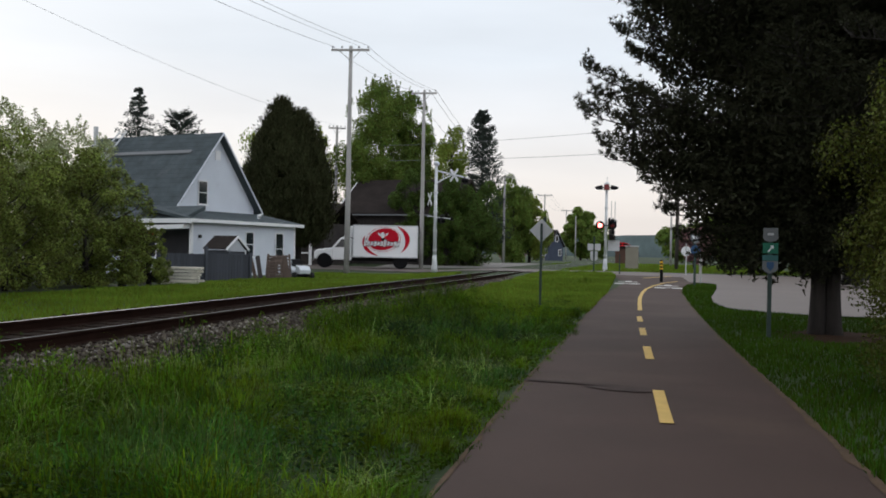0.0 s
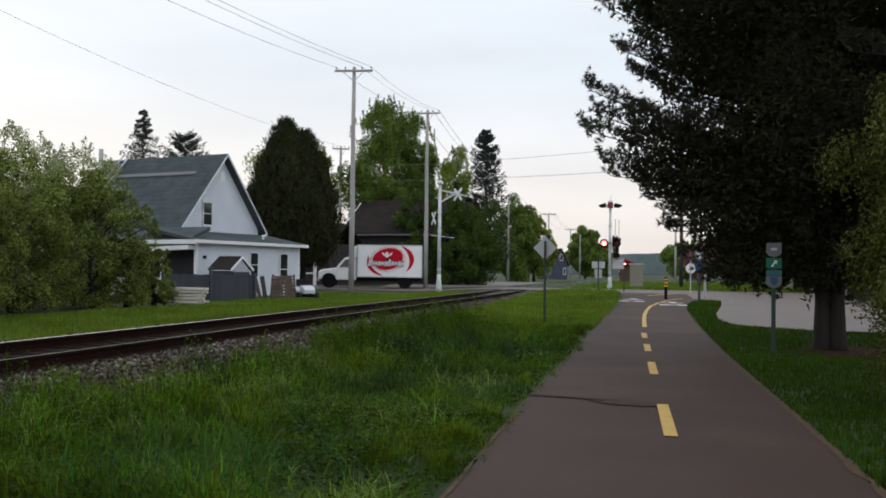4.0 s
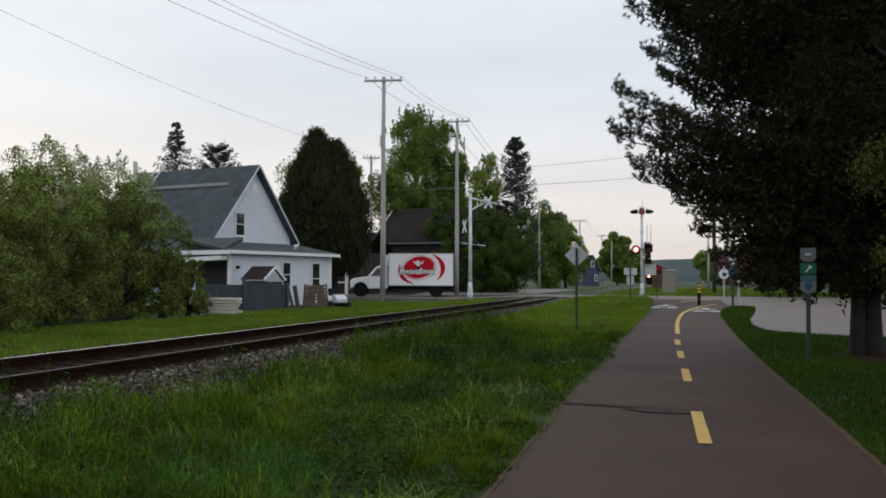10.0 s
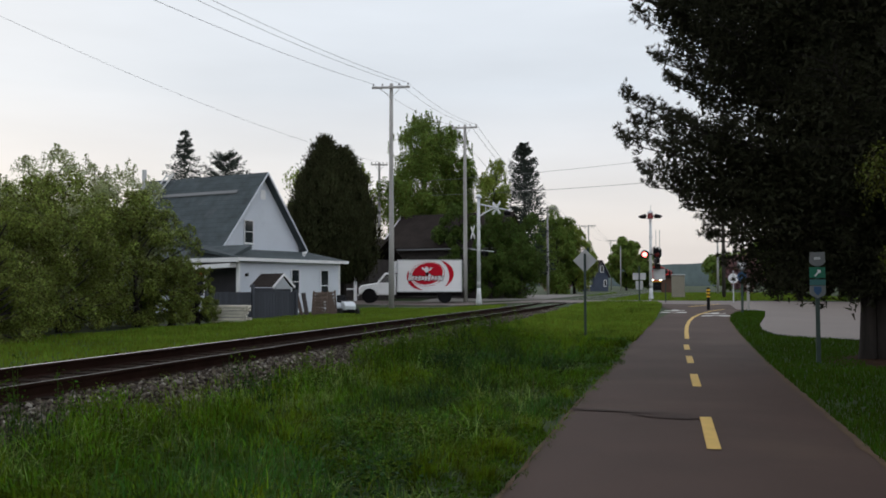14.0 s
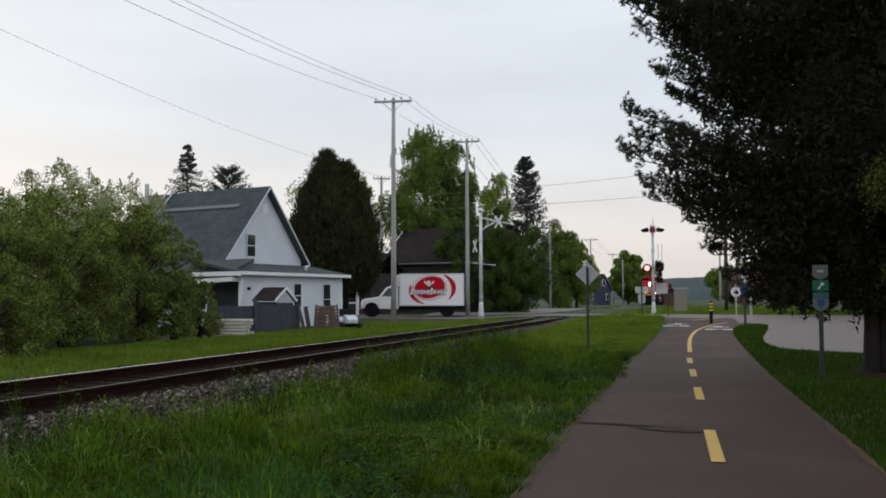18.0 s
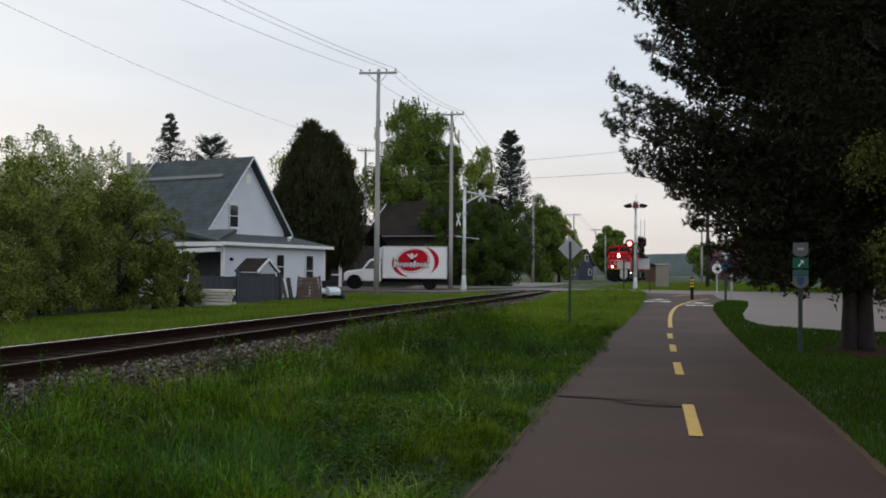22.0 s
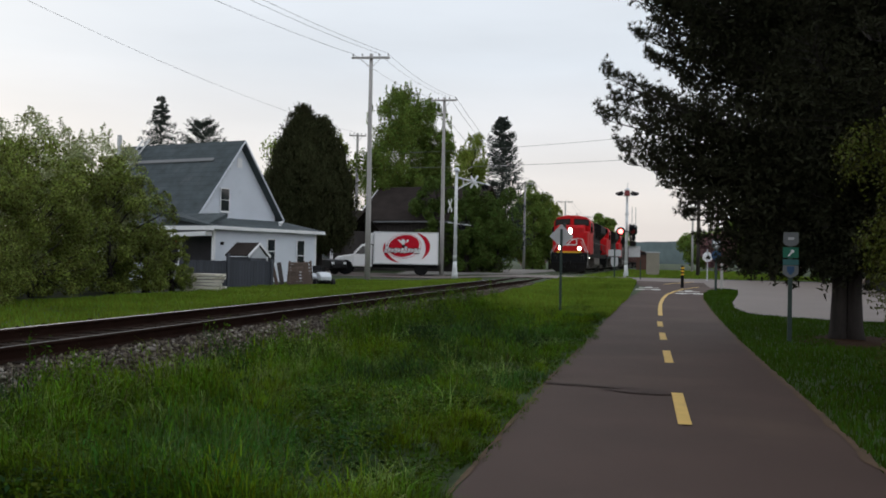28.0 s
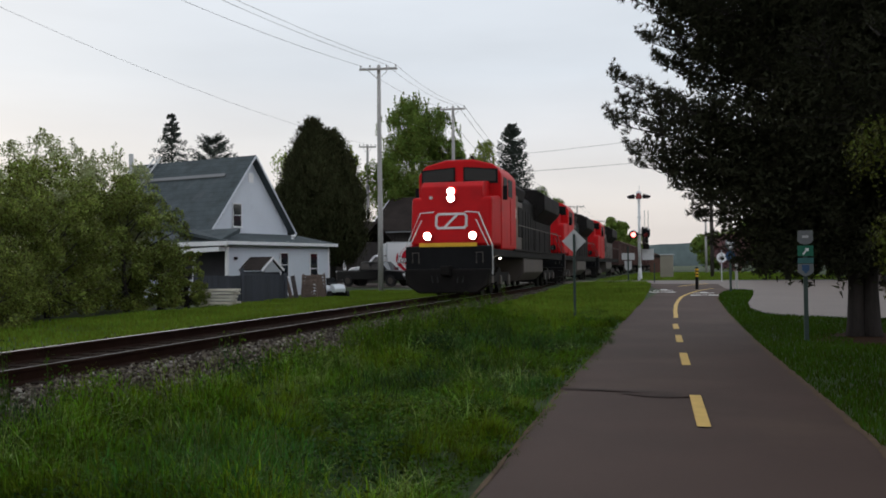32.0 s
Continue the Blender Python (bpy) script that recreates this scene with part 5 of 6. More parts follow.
for cx, cz, rx, rz, a in ((-0.18, 2.3, 0.15, 0.22, 0.1), (-0.42, 2.36, 0.06, 0.16, 0.7), (0.1, 2.36, 0.06, 0.16, -0.7), (-0.16, 2.02, 0.13, 0.1, 0.0)):
    part("graphic_dot", G().prism(oval(cx, cz, rx, rz, a, 18)[:-1], -1.235, -1.228), "signwhite" if cz > 2.1 else "black", box_truck, "white blob" if cz > 2.1 else "black blob")
for k in range(11):  # script drawn as slanting bars
    x, big = -1.5 + k * 0.232, k in (0, 6)
    z0_, z1_ = 1.56 - 0.05 * (k in (3, 5, 9, 10)) - 0.06 * big, 1.84 + 0.16 * big + 0.03 * (k % 2)
    part("script_bar", G().prism([(x - 0.03, z0_ - 0.03), (x + 0.17, z0_ - 0.03), (x + 0.25, z1_ + 0.03), (x + 0.05, z1_ + 0.03)], -1.236, -1.229), "black", box_truck)
    part("script_fill", G().prism([(x - 0.01, z0_), (x + 0.065, z0_), (x + 0.145, z1_), (x + 0.07, z1_)], -1.242, -1.237).prism([(x + 0.09, z0_ + 0.02), (x + 0.165, z0_ + 0.02), (x + 0.235, z1_ - 0.03), (x + 0.16, z1_ - 0.03)], -1.242, -1.237).prism([(x + 0.05, z1_ - 0.12), (x + 0.2, z1_ - 0.14), (x + 0.22, z1_ - 0.09), (x + 0.07, z1_ - 0.07)], -1.241, -1.237), "signwhite", box_truck)
part("chassis", G().box(-4.6, 2.3, -0.45, 0.45, 0.45, 0.72), "black", box_truck)
tc_ = part("cab", G().prism([(-3.75, 0.5), (-2.35, 0.5), (-2.35, 2.05), (-3.1, 2.1), (-3.75, 1.35)], -1.0, 1.0), "truckwhite", box_truck, bevel=0.08)
part("roof_fairing", G().prism([(-2.95, 2.1), (-2.3, 2.1), (-2.3, 2.95), (-2.55, 2.85)], -0.9, 0.9), "truckwhite", box_truck, bevel=0.06)
part("bonnet", G().prism([(-5.0, 0.55), (-3.7, 0.55), (-3.7, 1.38), (-4.8, 1.22), (-5.0, 1.05)], -0.95, 0.95), "truckwhite", box_truck, bevel=0.09)
part("grille", G().box(-5.03, -4.98, -0.6, 0.6, 0.65, 1.0), "black", box_truck)
part("bumper", G().box(-5.15, -4.95, -1.0, 1.0, 0.4, 0.62), "chrome", box_truck, bevel=0.03)
part("side_window", G().prism([(-3.55, 1.4), (-2.6, 1.4), (-2.6, 1.95), (-3.05, 1.98)], -1.012, -0.99), "glass", tc_)
part("windshield", G().add([(-3.74, -0.85, 1.42), (-3.74, 0.85, 1.42), (-3.16, 0.8, 2.04), (-3.16, -0.8, 2.04)], [(0, 1, 2, 3)]), "glass", tc_, at=pose(-0.02, 0, 0.02))
for x in (-4.25, 1.1):
    for s in (-1, 1):
        part("wheel", G().tube([(x, s * 0.75, 0.42), (x, s * 1.0, 0.42)], 0.42, 20), "rubber", box_truck, bevel=0.03)
        part("wheel_arch", G().tube([(x, s * 0.93, 0.46), (x, s * 1.004, 0.46)], 0.52, 20), "black", box_truck)

# the black pickup that drives up and waits; its front looks along local +x
pickup = thing("pickup_truck", pose(-60, 60, 0.4), "black crew-cab pickup truck waiting at the railway crossing", "car")
part("body", G().prism([(-2.7, 0.45), (2.65, 0.45), (2.75, 0.7), (2.65, 1.02), (1.25, 1.1), (-2.7, 1.08)], -0.95, 0.95), "carblack", pickup, bevel=0.07)
pc = part("cab", G().prism([(-0.95, 1.05), (1.35, 1.08), (0.65, 1.68), (-0.75, 1.7)], -0.82, 0.82), "carblack", pickup, bevel=0.06)
for s in (-1, 1):
    part("side_window", G().prism([(-0.75, 1.15), (0.1, 1.15), (0.1, 1.58), (-0.65, 1.6)], s * 0.825 - 0.01, s * 0.825 + 0.01), "glass", pc)
    part("side_window", G().prism([(0.18, 1.15), (1.05, 1.15), (0.6, 1.57), (0.18, 1.58)], s * 0.825 - 0.01, s * 0.825 + 0.01), "glass", pc)
    part("headlamp", G().box(2.62, 2.74, s * 0.72 - 0.16, s * 0.72 + 0.16, 0.72, 0.88), "signwhite", pickup)
    part("mirror", G().box(0.95, 1.1, s * 1.02 - 0.09, s * 1.02 + 0.09, 1.12, 1.3), "carblack", pickup, bevel=0.02)
    for x in (-1.75, 1.75):
        w = part("wheel", G().tube([(0, s * 0.72, 0), (0, s * 0.97, 0)], 0.39, 20), "rubber", pickup, bevel=0.03, at=pose(x, 0, 0.39))
        part("rim", G().tube([(0, s * 0.9, 0), (0, s * 0.98, 0)], 0.22, 12), "locogrey", w)
part("load_bed", G().box(-2.66, -1.0, -0.8, 0.8, 1.06, 1.12), "black", pickup)
part("bumper", G().box(2.68, 2.82, -0.9, 0.9, 0.45, 0.62), "carblack", pickup, bevel=0.03)
part("windshield", G().add([(1.36, -0.72, 1.1), (1.36, 0.72, 1.1), (0.72, 0.66, 1.65), (0.72, -0.66, 1.65)], [(0, 1, 2, 3)]), "glass", pc, at=pose(0.03, 0, 0.02))

parked = thing("parked_car", pose(11.4, 49, 0.4, 0, 0, 8), "dark hatchback parked on the forecourt behind the pine", "car")
part("body", G().prism([(-2.0, 0.3), (2.0, 0.3), (2.05, 0.7), (1.2, 0.85), (-1.9, 0.9)], -0.85, 0.85), "carblack", parked, bevel=0.08)
part("cabin", G().prism([(-1.8, 0.88), (1.1, 0.85), (0.4, 1.4), (-1.4, 1.42)], -0.72, 0.72), "glass", parked, bevel=0.08)
for x in (-1.3, 1.3):
    for s in (-1, 1):
        part("wheel", G().tube([(x, s * 0.65, 0.3), (x, s * 0.87, 0.3)], 0.3, 16), "rubber", parked, bevel=0.03)


# ---- trees and shrubs ----
def quads(c, along, across):
    """Diamond leaves: centres, half-length and half-width vectors, all (n, 3)."""
    v = np.stack([c - along, c + across, c + along, c - across], 1).reshape(-1, 3)
    return v, np.arange(len(v)).reshape(-1, 4)


def unit(r, n):
    v = r.normal(size=(n, 3))
    return v / np.linalg.norm(v, axis=1, keepdims=True)


def leaf_mesh(name, c, size, r, droop=0.0):
    n = len(c)
    a = unit(r, n)
    a[:, 2] -= droop
    a /= np.linalg.norm(a, axis=1, keepdims=True)
    b = np.cross(a, unit(r, n))
    b /= np.linalg.norm(b, axis=1, keepdims=True) + 1e-9
    s = size * r.uniform(0.6, 1.35, (n, 1))
    return mesh_np(name, *quads(c, a * s, b * s * 0.55))


def limb(g, p, q, r0, r1, r, bend=0.12):
    p, q = np.array(p), np.array(q)
    L = np.linalg.norm(q - p)
    pts = [p + (q - p) * f + r.normal(0, bend * L * 0.25, 3) * math.sin(3.14 * f) for f in (0, 0.33, 0.66, 1)]
    g.tube(pts, [r0 + (r1 - r0) * f for f in (0, 0.33, 0.66, 1)], 7)
    return pts


def facing_leaves(name, c, normals, size, r, long=0.55):
    """Leaves that lie across the given directions."""
    a = np.cross(normals, unit(r, len(c)))
    a /= np.linalg.norm(a, axis=1, keepdims=True) + 1e-9
    b = np.cross(normals, a)
    s = size * r.uniform(0.55, 1.3, (len(c), 1))
    return mesh_np(name, *quads(c, a * s, b * s * long))


def broadleaf(name, label, x, y, z0, h, rad, base, leaves, mat, seed, leaf=0.12, clumps=70, trunk=0.2, category="tree", squash=1.0, hollow=0.45, spread=0.15, up=0.0, shoots=0, tallness=1.15, loose=0.5):
    """A trunk with forking limbs, and a crown of rounded sprays of leaves round the limbs' ends; shoots: upright leafy twigs at the top."""
    r = np.random.default_rng(seed)
    ob = thing(name, pose(x, y, z0), label, category)
    g = G()
    cz, rz = (h + base) / 2, (h - base) / 2
    tip = (r.normal(0, 0.2), r.normal(0, 0.2), h * 0.85)
    g.tube([(0, 0, -0.3), (0, 0, 0.3), (tip[0] * 0.3, tip[1] * 0.3, h * 0.35), (tip[0] * 0.6, tip[1] * 0.6, h * 0.6), tip], [trunk * 1.35, trunk, trunk * 0.75, trunk * 0.45, trunk * 0.1], 9)
    d = unit(r, clumps)
    f = (hollow + (1 - hollow) * r.random(clumps) ** 0.6) * r.uniform(0.8, 1.04, clumps)
    c = d * f[:, None] * np.array([rad, rad * squash, rz]) + np.array([0, 0, cz])
    if up:
        c[:, :2] *= (1 - up * np.clip((c[:, 2:] - cz) / rz, -0.3, 1))
    for k in range(0, clumps, max(1, clumps // 22)):
        zz = max(0.15 * h, min(c[k, 2] - 0.35 * np.hypot(c[k, 0], c[k, 1]) - 0.1 * h, 0.8 * h))
        limb(g, (0, 0, zz), c[k], trunk * 0.42 * (1 - zz / h * 0.7), 0.02, r)
    w = r.uniform(0.45, 1.6, clumps)
    counts = (leaves * w / w.sum()).astype(int)
    pts, nor = [], []
    for k in range(clumps):
        out = c[k] - np.array([0, 0, cz])
        out = out / (np.linalg.norm(out) + 1e-6)
        q = unit(r, counts[k]) + 0.45 * out + np.array([0, 0, 0.25])
        q /= np.linalg.norm(q, axis=1, keepdims=True)
        size = 1.55 * spread * rad * w[k] ** 0.5
        pts.append(c[k] + q * size * (0.35 + 0.75 * r.random((counts[k], 1)) ** 0.6) * np.array([1, 1, tallness]))
        nor.append(q + r.normal(0, loose, (counts[k], 3)))
    for k in range(shoots):
        a, m = r.uniform(0, 6.28318), math.sqrt(r.random())
        p0 = np.array([math.cos(a) * m * rad * 0.85, math.sin(a) * m * rad * squash * 0.85, 0])
        p0[2] = cz + rz * math.sqrt(max(0.0, 1 - 0.72 * m * m)) * r.uniform(0.86, 1.0)
        p1 = p0 + np.array([r.normal(0, 0.1), r.normal(0, 0.1), r.uniform(0.35, 0.95)]) * h * 0.085
        g.tube([p0, p1], [0.012, 0.004], 4)
        n_ = 42
        t = r.random((n_, 1))
        pts.append(p0 + (p1 - p0) * t + r.normal(0, 0.075, (n_, 3)) * (1.25 - t))
        nor.append(unit(r, n_) + np.array([0, 0, 0.4]))
    part("trunk", g, "bark", ob, smooth=True)
    pts, nor = np.concatenate(pts), np.concatenate(nor)
    keep_ = pts[:, 2] > max(0.04, base * 0.6)
    pts, nor = pts[keep_], nor[keep_]
    nor /= np.linalg.norm(nor, axis=1, keepdims=True) + 1e-9
    part("crown", facing_leaves("crown", pts, nor, leaf, r), mat, ob)
    return ob


def conifer(name, label, x, y, z0, h, rad, mat, seed, n_br=130, sprays=60, size=0.22, base=0.06, droop=0.25, power=1.0, trunk=0.2, fan=0.13, fuzz=0.09, tiers=0, cap=99.0):
    """Tiers of drooping boughs, closely set with sprays, round one straight trunk."""
    r = np.random.default_rng(seed)
    ob = thing(name, pose(x, y, z0), label, "tree")
    g = G().tube([(0, 0, -0.3), (0, 0, h * 0.5), (0, 0, h * 0.98)], [trunk, trunk * 0.6, 0.02], 9)
    cs, al, ac = [], [], []
    for k in range(n_br):
        f = base + (1 - base) * ((k + r.random()) / n_br)
        if tiers:
            f = base + (1 - base) * ((int((f - base) / (1 - base) * tiers) + r.uniform(0.0, 0.85)) / tiers)
        L = rad * (1 - f) ** power * (r.uniform(0.55, 1.15) if tiers else r.uniform(0.84, 1.03)) + 0.05 * rad
        L = min(L, cap * r.uniform(0.93, 1.05))
        a = k * 2.399 + r.normal(0, 0.3)
        dirv = np.array([math.cos(a), math.sin(a), 0])
        t = r.random(sprays) ** 0.7
        side = np.array([-dirv[1], dirv[0], 0])
        off = np.clip(r.normal(0, fan, sprays), -1.6 * fan, 1.6 * fan) * L * (0.35 + t)
        p = np.array([0, 0, f * h]) + dirv * (t * L)[:, None] + side * off[:, None]
        p[:, 2] += -droop * L * t ** 1.3 + 0.12 * L * t ** 4 + r.normal(0, fuzz * L + 0.06, sprays)
        cs.append(p)
        v = dirv + r.normal(0, 0.45, (sprays, 3))
        al.append(v / np.linalg.norm(v, axis=1, keepdims=True))
        if k % 3 == 0:
            g.tube([(0, 0, f * h), tuple(dirv * L * 0.5 + np.array([0, 0, f * h - droop * L * 0.4])), tuple(dirv * L * 0.9 + np.array([0, 0, f * h - droop * L * 0.85]))], [trunk * 0.2, trunk * 0.13, 0.01], 5)
    part("trunk", g, "bark", ob, smooth=True)
    c, a = np.concatenate(cs), np.concatenate(al)
    b = np.cross(a, unit(r, len(a)))
    b /= np.linalg.norm(b, axis=1, keepdims=True)
    s = size * r.uniform(0.5, 1.3, (len(c), 1))
    part("foliage", mesh_np("foliage", *quads(c, a * s, b * s * 0.4)), mat, ob)
    return ob


def cedar_stem(x, y, h, rad, seed):
    """One upright stem of the cedar: a full, blunt egg of flat upright sprays."""
    r = np.random.default_rng(70 + seed)
    ob = thing("cedar_tree", pose(x, y, 0.35), "dense dark upright cedar beside the white house", "tree", "cedars beside the house")
    part("trunk", G().tube([(0, 0, -0.3), (0, 0, h * 0.5), (0, 0, h * 0.96)], [0.2, 0.13, 0.02], 9), "bark", ob, smooth=True)
    n = int(900 * rad * h / 10)
    f = r.random(n) ** 0.9
    a = r.uniform(0, 6.28318, n)
    lobe = 1 + 0.12 * np.sin(a * 4 + f * 5 + seed) + 0.09 * np.sin(a * 9 - f * 17)
    R = rad * np.interp(f, [0, 0.06, 0.2, 0.45, 0.7, 0.85, 0.95, 1], [0.5, 0.8, 1.0, 0.98, 0.74, 0.48, 0.22, 0.03]) * lobe
    out = np.stack([np.cos(a), np.sin(a), np.zeros(n)], 1)
    c0 = out * (R * r.uniform(0.72, 1.04, n))[:, None] + np.array([0, 0, 1.0]) * (1.5 + f * (h - 1.55))[:, None]
    per = 17
    c = np.repeat(c0, per, axis=0)
    up_ = np.repeat(out * 0.35 + np.array([0, 0, 1.0]), per, axis=0) + r.normal(0, 0.3, (n * per, 3))
    up_ /= np.linalg.norm(up_, axis=1, keepdims=True)
    p = c + up_ * r.uniform(-0.1, 0.6, (n * per, 1)) * np.repeat(r.uniform(0.5, 1.2, (n, 1)), per, axis=0) + r.normal(0, 0.08, (n * per, 3))
    b = np.cross(up_, np.repeat(out, per, axis=0) + r.normal(0, 0.4, (n * per, 3)))
    b /= np.linalg.norm(b, axis=1, keepdims=True)
    s = 0.085 * r.uniform(0.6, 1.3, (n * per, 1))
    part("foliage", mesh_np("foliage", *quads(p, up_ * s * 1.3, b * s * 0.5)), "cedar", ob)
    return ob


def white_pine(x, y, z0, h, seed, n=165, low=1.7, reach=1.0, needles=14, clear=3.2, limbs=(), label="large dark pine with long rising limbs beside the path"):
    """The big pine over the path: two stems, and limbs that sweep out and up, each a plume of short twigs with brushes of needles."""
    r = np.random.default_rng(seed)
    ob = thing("pine_tree", pose(x, y, z0), label, "tree")
    for dx, lean in ((-0.13, -0.1), (0.15, 0.12)):
        part("trunk", G().tube([(dx * 1.5, 0, -0.3), (dx * 1.1, 0, 0.25), (dx, 0, 1.0), (dx + lean, 0, h * 0.4), (dx + lean * 1.5, 0.1, h * 0.75), (dx + lean, 0, h)], [0.22, 0.18, 0.155, 0.13, 0.09, 0.02], 12), "bark", ob, smooth=True)
    lvl = [1.7, 1.9, 2.4, 2.9, 3.3, 3.7, 4.0, 4.3, 4.6, 5.0, 5.4, 5.8, 6.3, 7, 9, 11, 13, h]
    out_ = [1.9, 2.3, 3.0, 3.7, 4.3, 4.85, 5.0, 4.8, 3.4, 3.8, 4.4, 4.9, 5.1, 5.2, 4.4, 3.0, 1.4, 0.3]
    lift = [-0.5, -0.7, -0.2, 0.1, 0.45, 0.75, 0.95, 1.4, 0.9, 1.0, 1.2, 1.4, 1.6, 1.8, 1.6, 1.2, 0.8, 0.2]
    g, tuft, way, inner = G(), [], [], []
    for k in range(-len(limbs), n):
        if k < 0:
            z, a, L, dz = limbs[k]
        else:
            z = low + (h - low - 0.2) * (k / n) ** 1.35
            a = k * 2.399963 + r.normal(0, 0.2)
            L = np.interp(z, lvl, out_) * reach * r.uniform(0.88, 1.05)
            dz = np.interp(z, lvl, lift) * reach * r.uniform(0.8, 1.2)
            if limbs and math.cos(a - 3.2) > 0.75 and z < 8:
                L *= 0.8
            if z < clear and math.sin(a) < -0.2:
                L *= 0.4
        dv, sd = np.array([math.cos(a), math.sin(a), 0]), np.array([-math.sin(a), math.cos(a), 0])
        bend = r.normal(0, 0.13)
        axis = lambda t: np.array([0, 0, z]) + dv * L * t + sd * bend * L * t * t + np.array([0, 0, dz * t ** 1.7])
        g.tube([axis(t) for t in (0, 0.25, 0.5, 0.75, 1.0)], [0.06, 0.05, 0.035, 0.02, 0.006], 6)
        m = int(32 * L)
        for t in 1 - (1 - 0.12) * r.random(m) ** 1.25:  # twigs, closest toward the tip
            wide = L * (0.04 + 0.17 * math.sin(3.14 * min(1, 0.12 + 0.92 * t)) ** 0.8) + 0.05
            s = r.normal(0, 0.62)
            p = axis(t) + sd * s * wide + np.array([0, 0, 0.06 * L * (0.3 - abs(s) * 0.4) + abs(r.normal(0, 0.10))])
            d = dv * 0.75 + sd * s * 0.8 + np.array([0, 0, r.uniform(0.2, 1.1)])
            d /= np.linalg.norm(d)
            l2 = r.uniform(0.12, 0.34)
            for u in (0.35, 1.0):
                tuft.append(p + d * l2 * u)
                way.append(d)
            if r.random() < 0.3:
                g.tube([axis(t), p + d * l2], [0.010, 0.004], 4)
        if z > 1.6:
            t = r.uniform(0.02, 0.86, int(300 * L))
            w = L * (0.05 + 0.15 * np.sin(3.1416 * np.minimum(1, 0.15 + 0.9 * t)))
            q = np.array([axis(v) for v in t]) + sd * (r.normal(0, 0.7, len(t)) * w)[:, None]
            q[:, 2] += r.normal(-0.03, 0.13, len(t))
            inner.append(q)
    part("branchwork", g, "bark", ob)
    c, w = np.repeat(np.array(tuft), needles, axis=0), np.repeat(np.array(way), needles, axis=0)
    m = len(c)
    d = w * 0.75 + unit(r, m)
    d /= np.linalg.norm(d, axis=1, keepdims=True)
    b = np.cross(d, unit(r, m))
    b /= np.linalg.norm(b, axis=1, keepdims=True)
    ln = r.uniform(0.075, 0.125, (m, 1))
    part("foliage", mesh_np("foliage", np.stack([c - b * 0.011, c + b * 0.011, c + d * ln], 1).reshape(-1, 3), np.arange(3 * m).reshape(-1, 3)), "needles", ob, "dark brushes of needles")
    c = np.concatenate(inner)
    d = unit(r, len(c))
    b = np.cross(d, unit(r, len(c)))
    b /= np.linalg.norm(b, axis=1, keepdims=True)
    part("inner_foliage", mesh_np("inner_foliage", np.stack([c - b * 0.028, c + b * 0.028, c + d * r.uniform(0.10, 0.19, (len(c), 1))], 1).reshape(-1, 3), np.arange(3 * len(c)).reshape(-1, 3)), "needles", ob, "dense dark inner twigs and needles")
    return ob


BOUGHS = [(3.7, 3.15, 5.05, 0.95), (4.0, 3.3, 4.85, 1.55), (3.5, 3.0, 4.75, 0.55), (3.3, 3.25, 4.45, 0.4), (3.9, 2.9, 4.8, 1.2), (3.1, 2.9, 4.05, 0.45), (2.9, 3.1, 3.7, 0.3), (2.5, 3.0, 3.3, 0.0), (2.7, 3.3, 3.45, 0.1), (2.2, 3.1, 2.9, -0.3), (1.95, 3.05, 2.4, -0.6), (2.0, 2.8, 2.5, -0.55),
          (5.0, 3.2, 4.0, 1.0), (5.4, 3.05, 4.35, 1.2), (5.8, 3.3, 4.75, 1.4), (6.1, 3.1, 4.95, 1.7), (6.6, 3.2, 5.0, 1.7), (5.2, 3.45, 4.1, 1.1), (7.0, 3.0, 5.1, 1.8), (6.3, 3.4, 4.9, 1.6)]
white_pine(3.85, 21.2, 0.03, 14.5, 11, limbs=BOUGHS)
# stem out of view: placed and thickened to block sky over the lawn
white_pine(6.4, 11.9, 0.0, 13.0, 12, 120, 2.3, 0.8, 7, 0.0, (), "dark pine with boughs over the lawn, stem out of view, placed for shade")
lit_v, lit_f = [(4.3, 20.9, ground_z(4.3, 20.9) + 0.03)], []
for i in range(40):
    a_ = 6.28318 * i / 40
    q_ = 1.6 + 0.4 * noise.noise((math.cos(a_) * 2, math.sin(a_) * 2, 4))
    for f_ in (0.5, 1.0):
        x_, y_ = 4.3 + math.cos(a_) * q_ * f_, 20.9 + math.sin(a_) * q_ * f_ * 1.2
        lit_v.append((x_, y_, ground_z(x_, y_) + (0.03 if f_ < 1 else 0.008)))
for i in range(40):
    j = (i + 1) % 40
    lit_f += [(0, 1 + 2 * i, 1 + 2 * j), (1 + 2 * i, 2 + 2 * i, 2 + 2 * j), (1 + 2 * i, 2 + 2 * j, 1 + 2 * j)]
tagged(part("ground_litter", mesh_np("ground_litter", np.array(lit_v), np.array(lit_f)), "litter", smooth=True), "brown needle litter on bare soil under the pine", "soil", kind="structure")

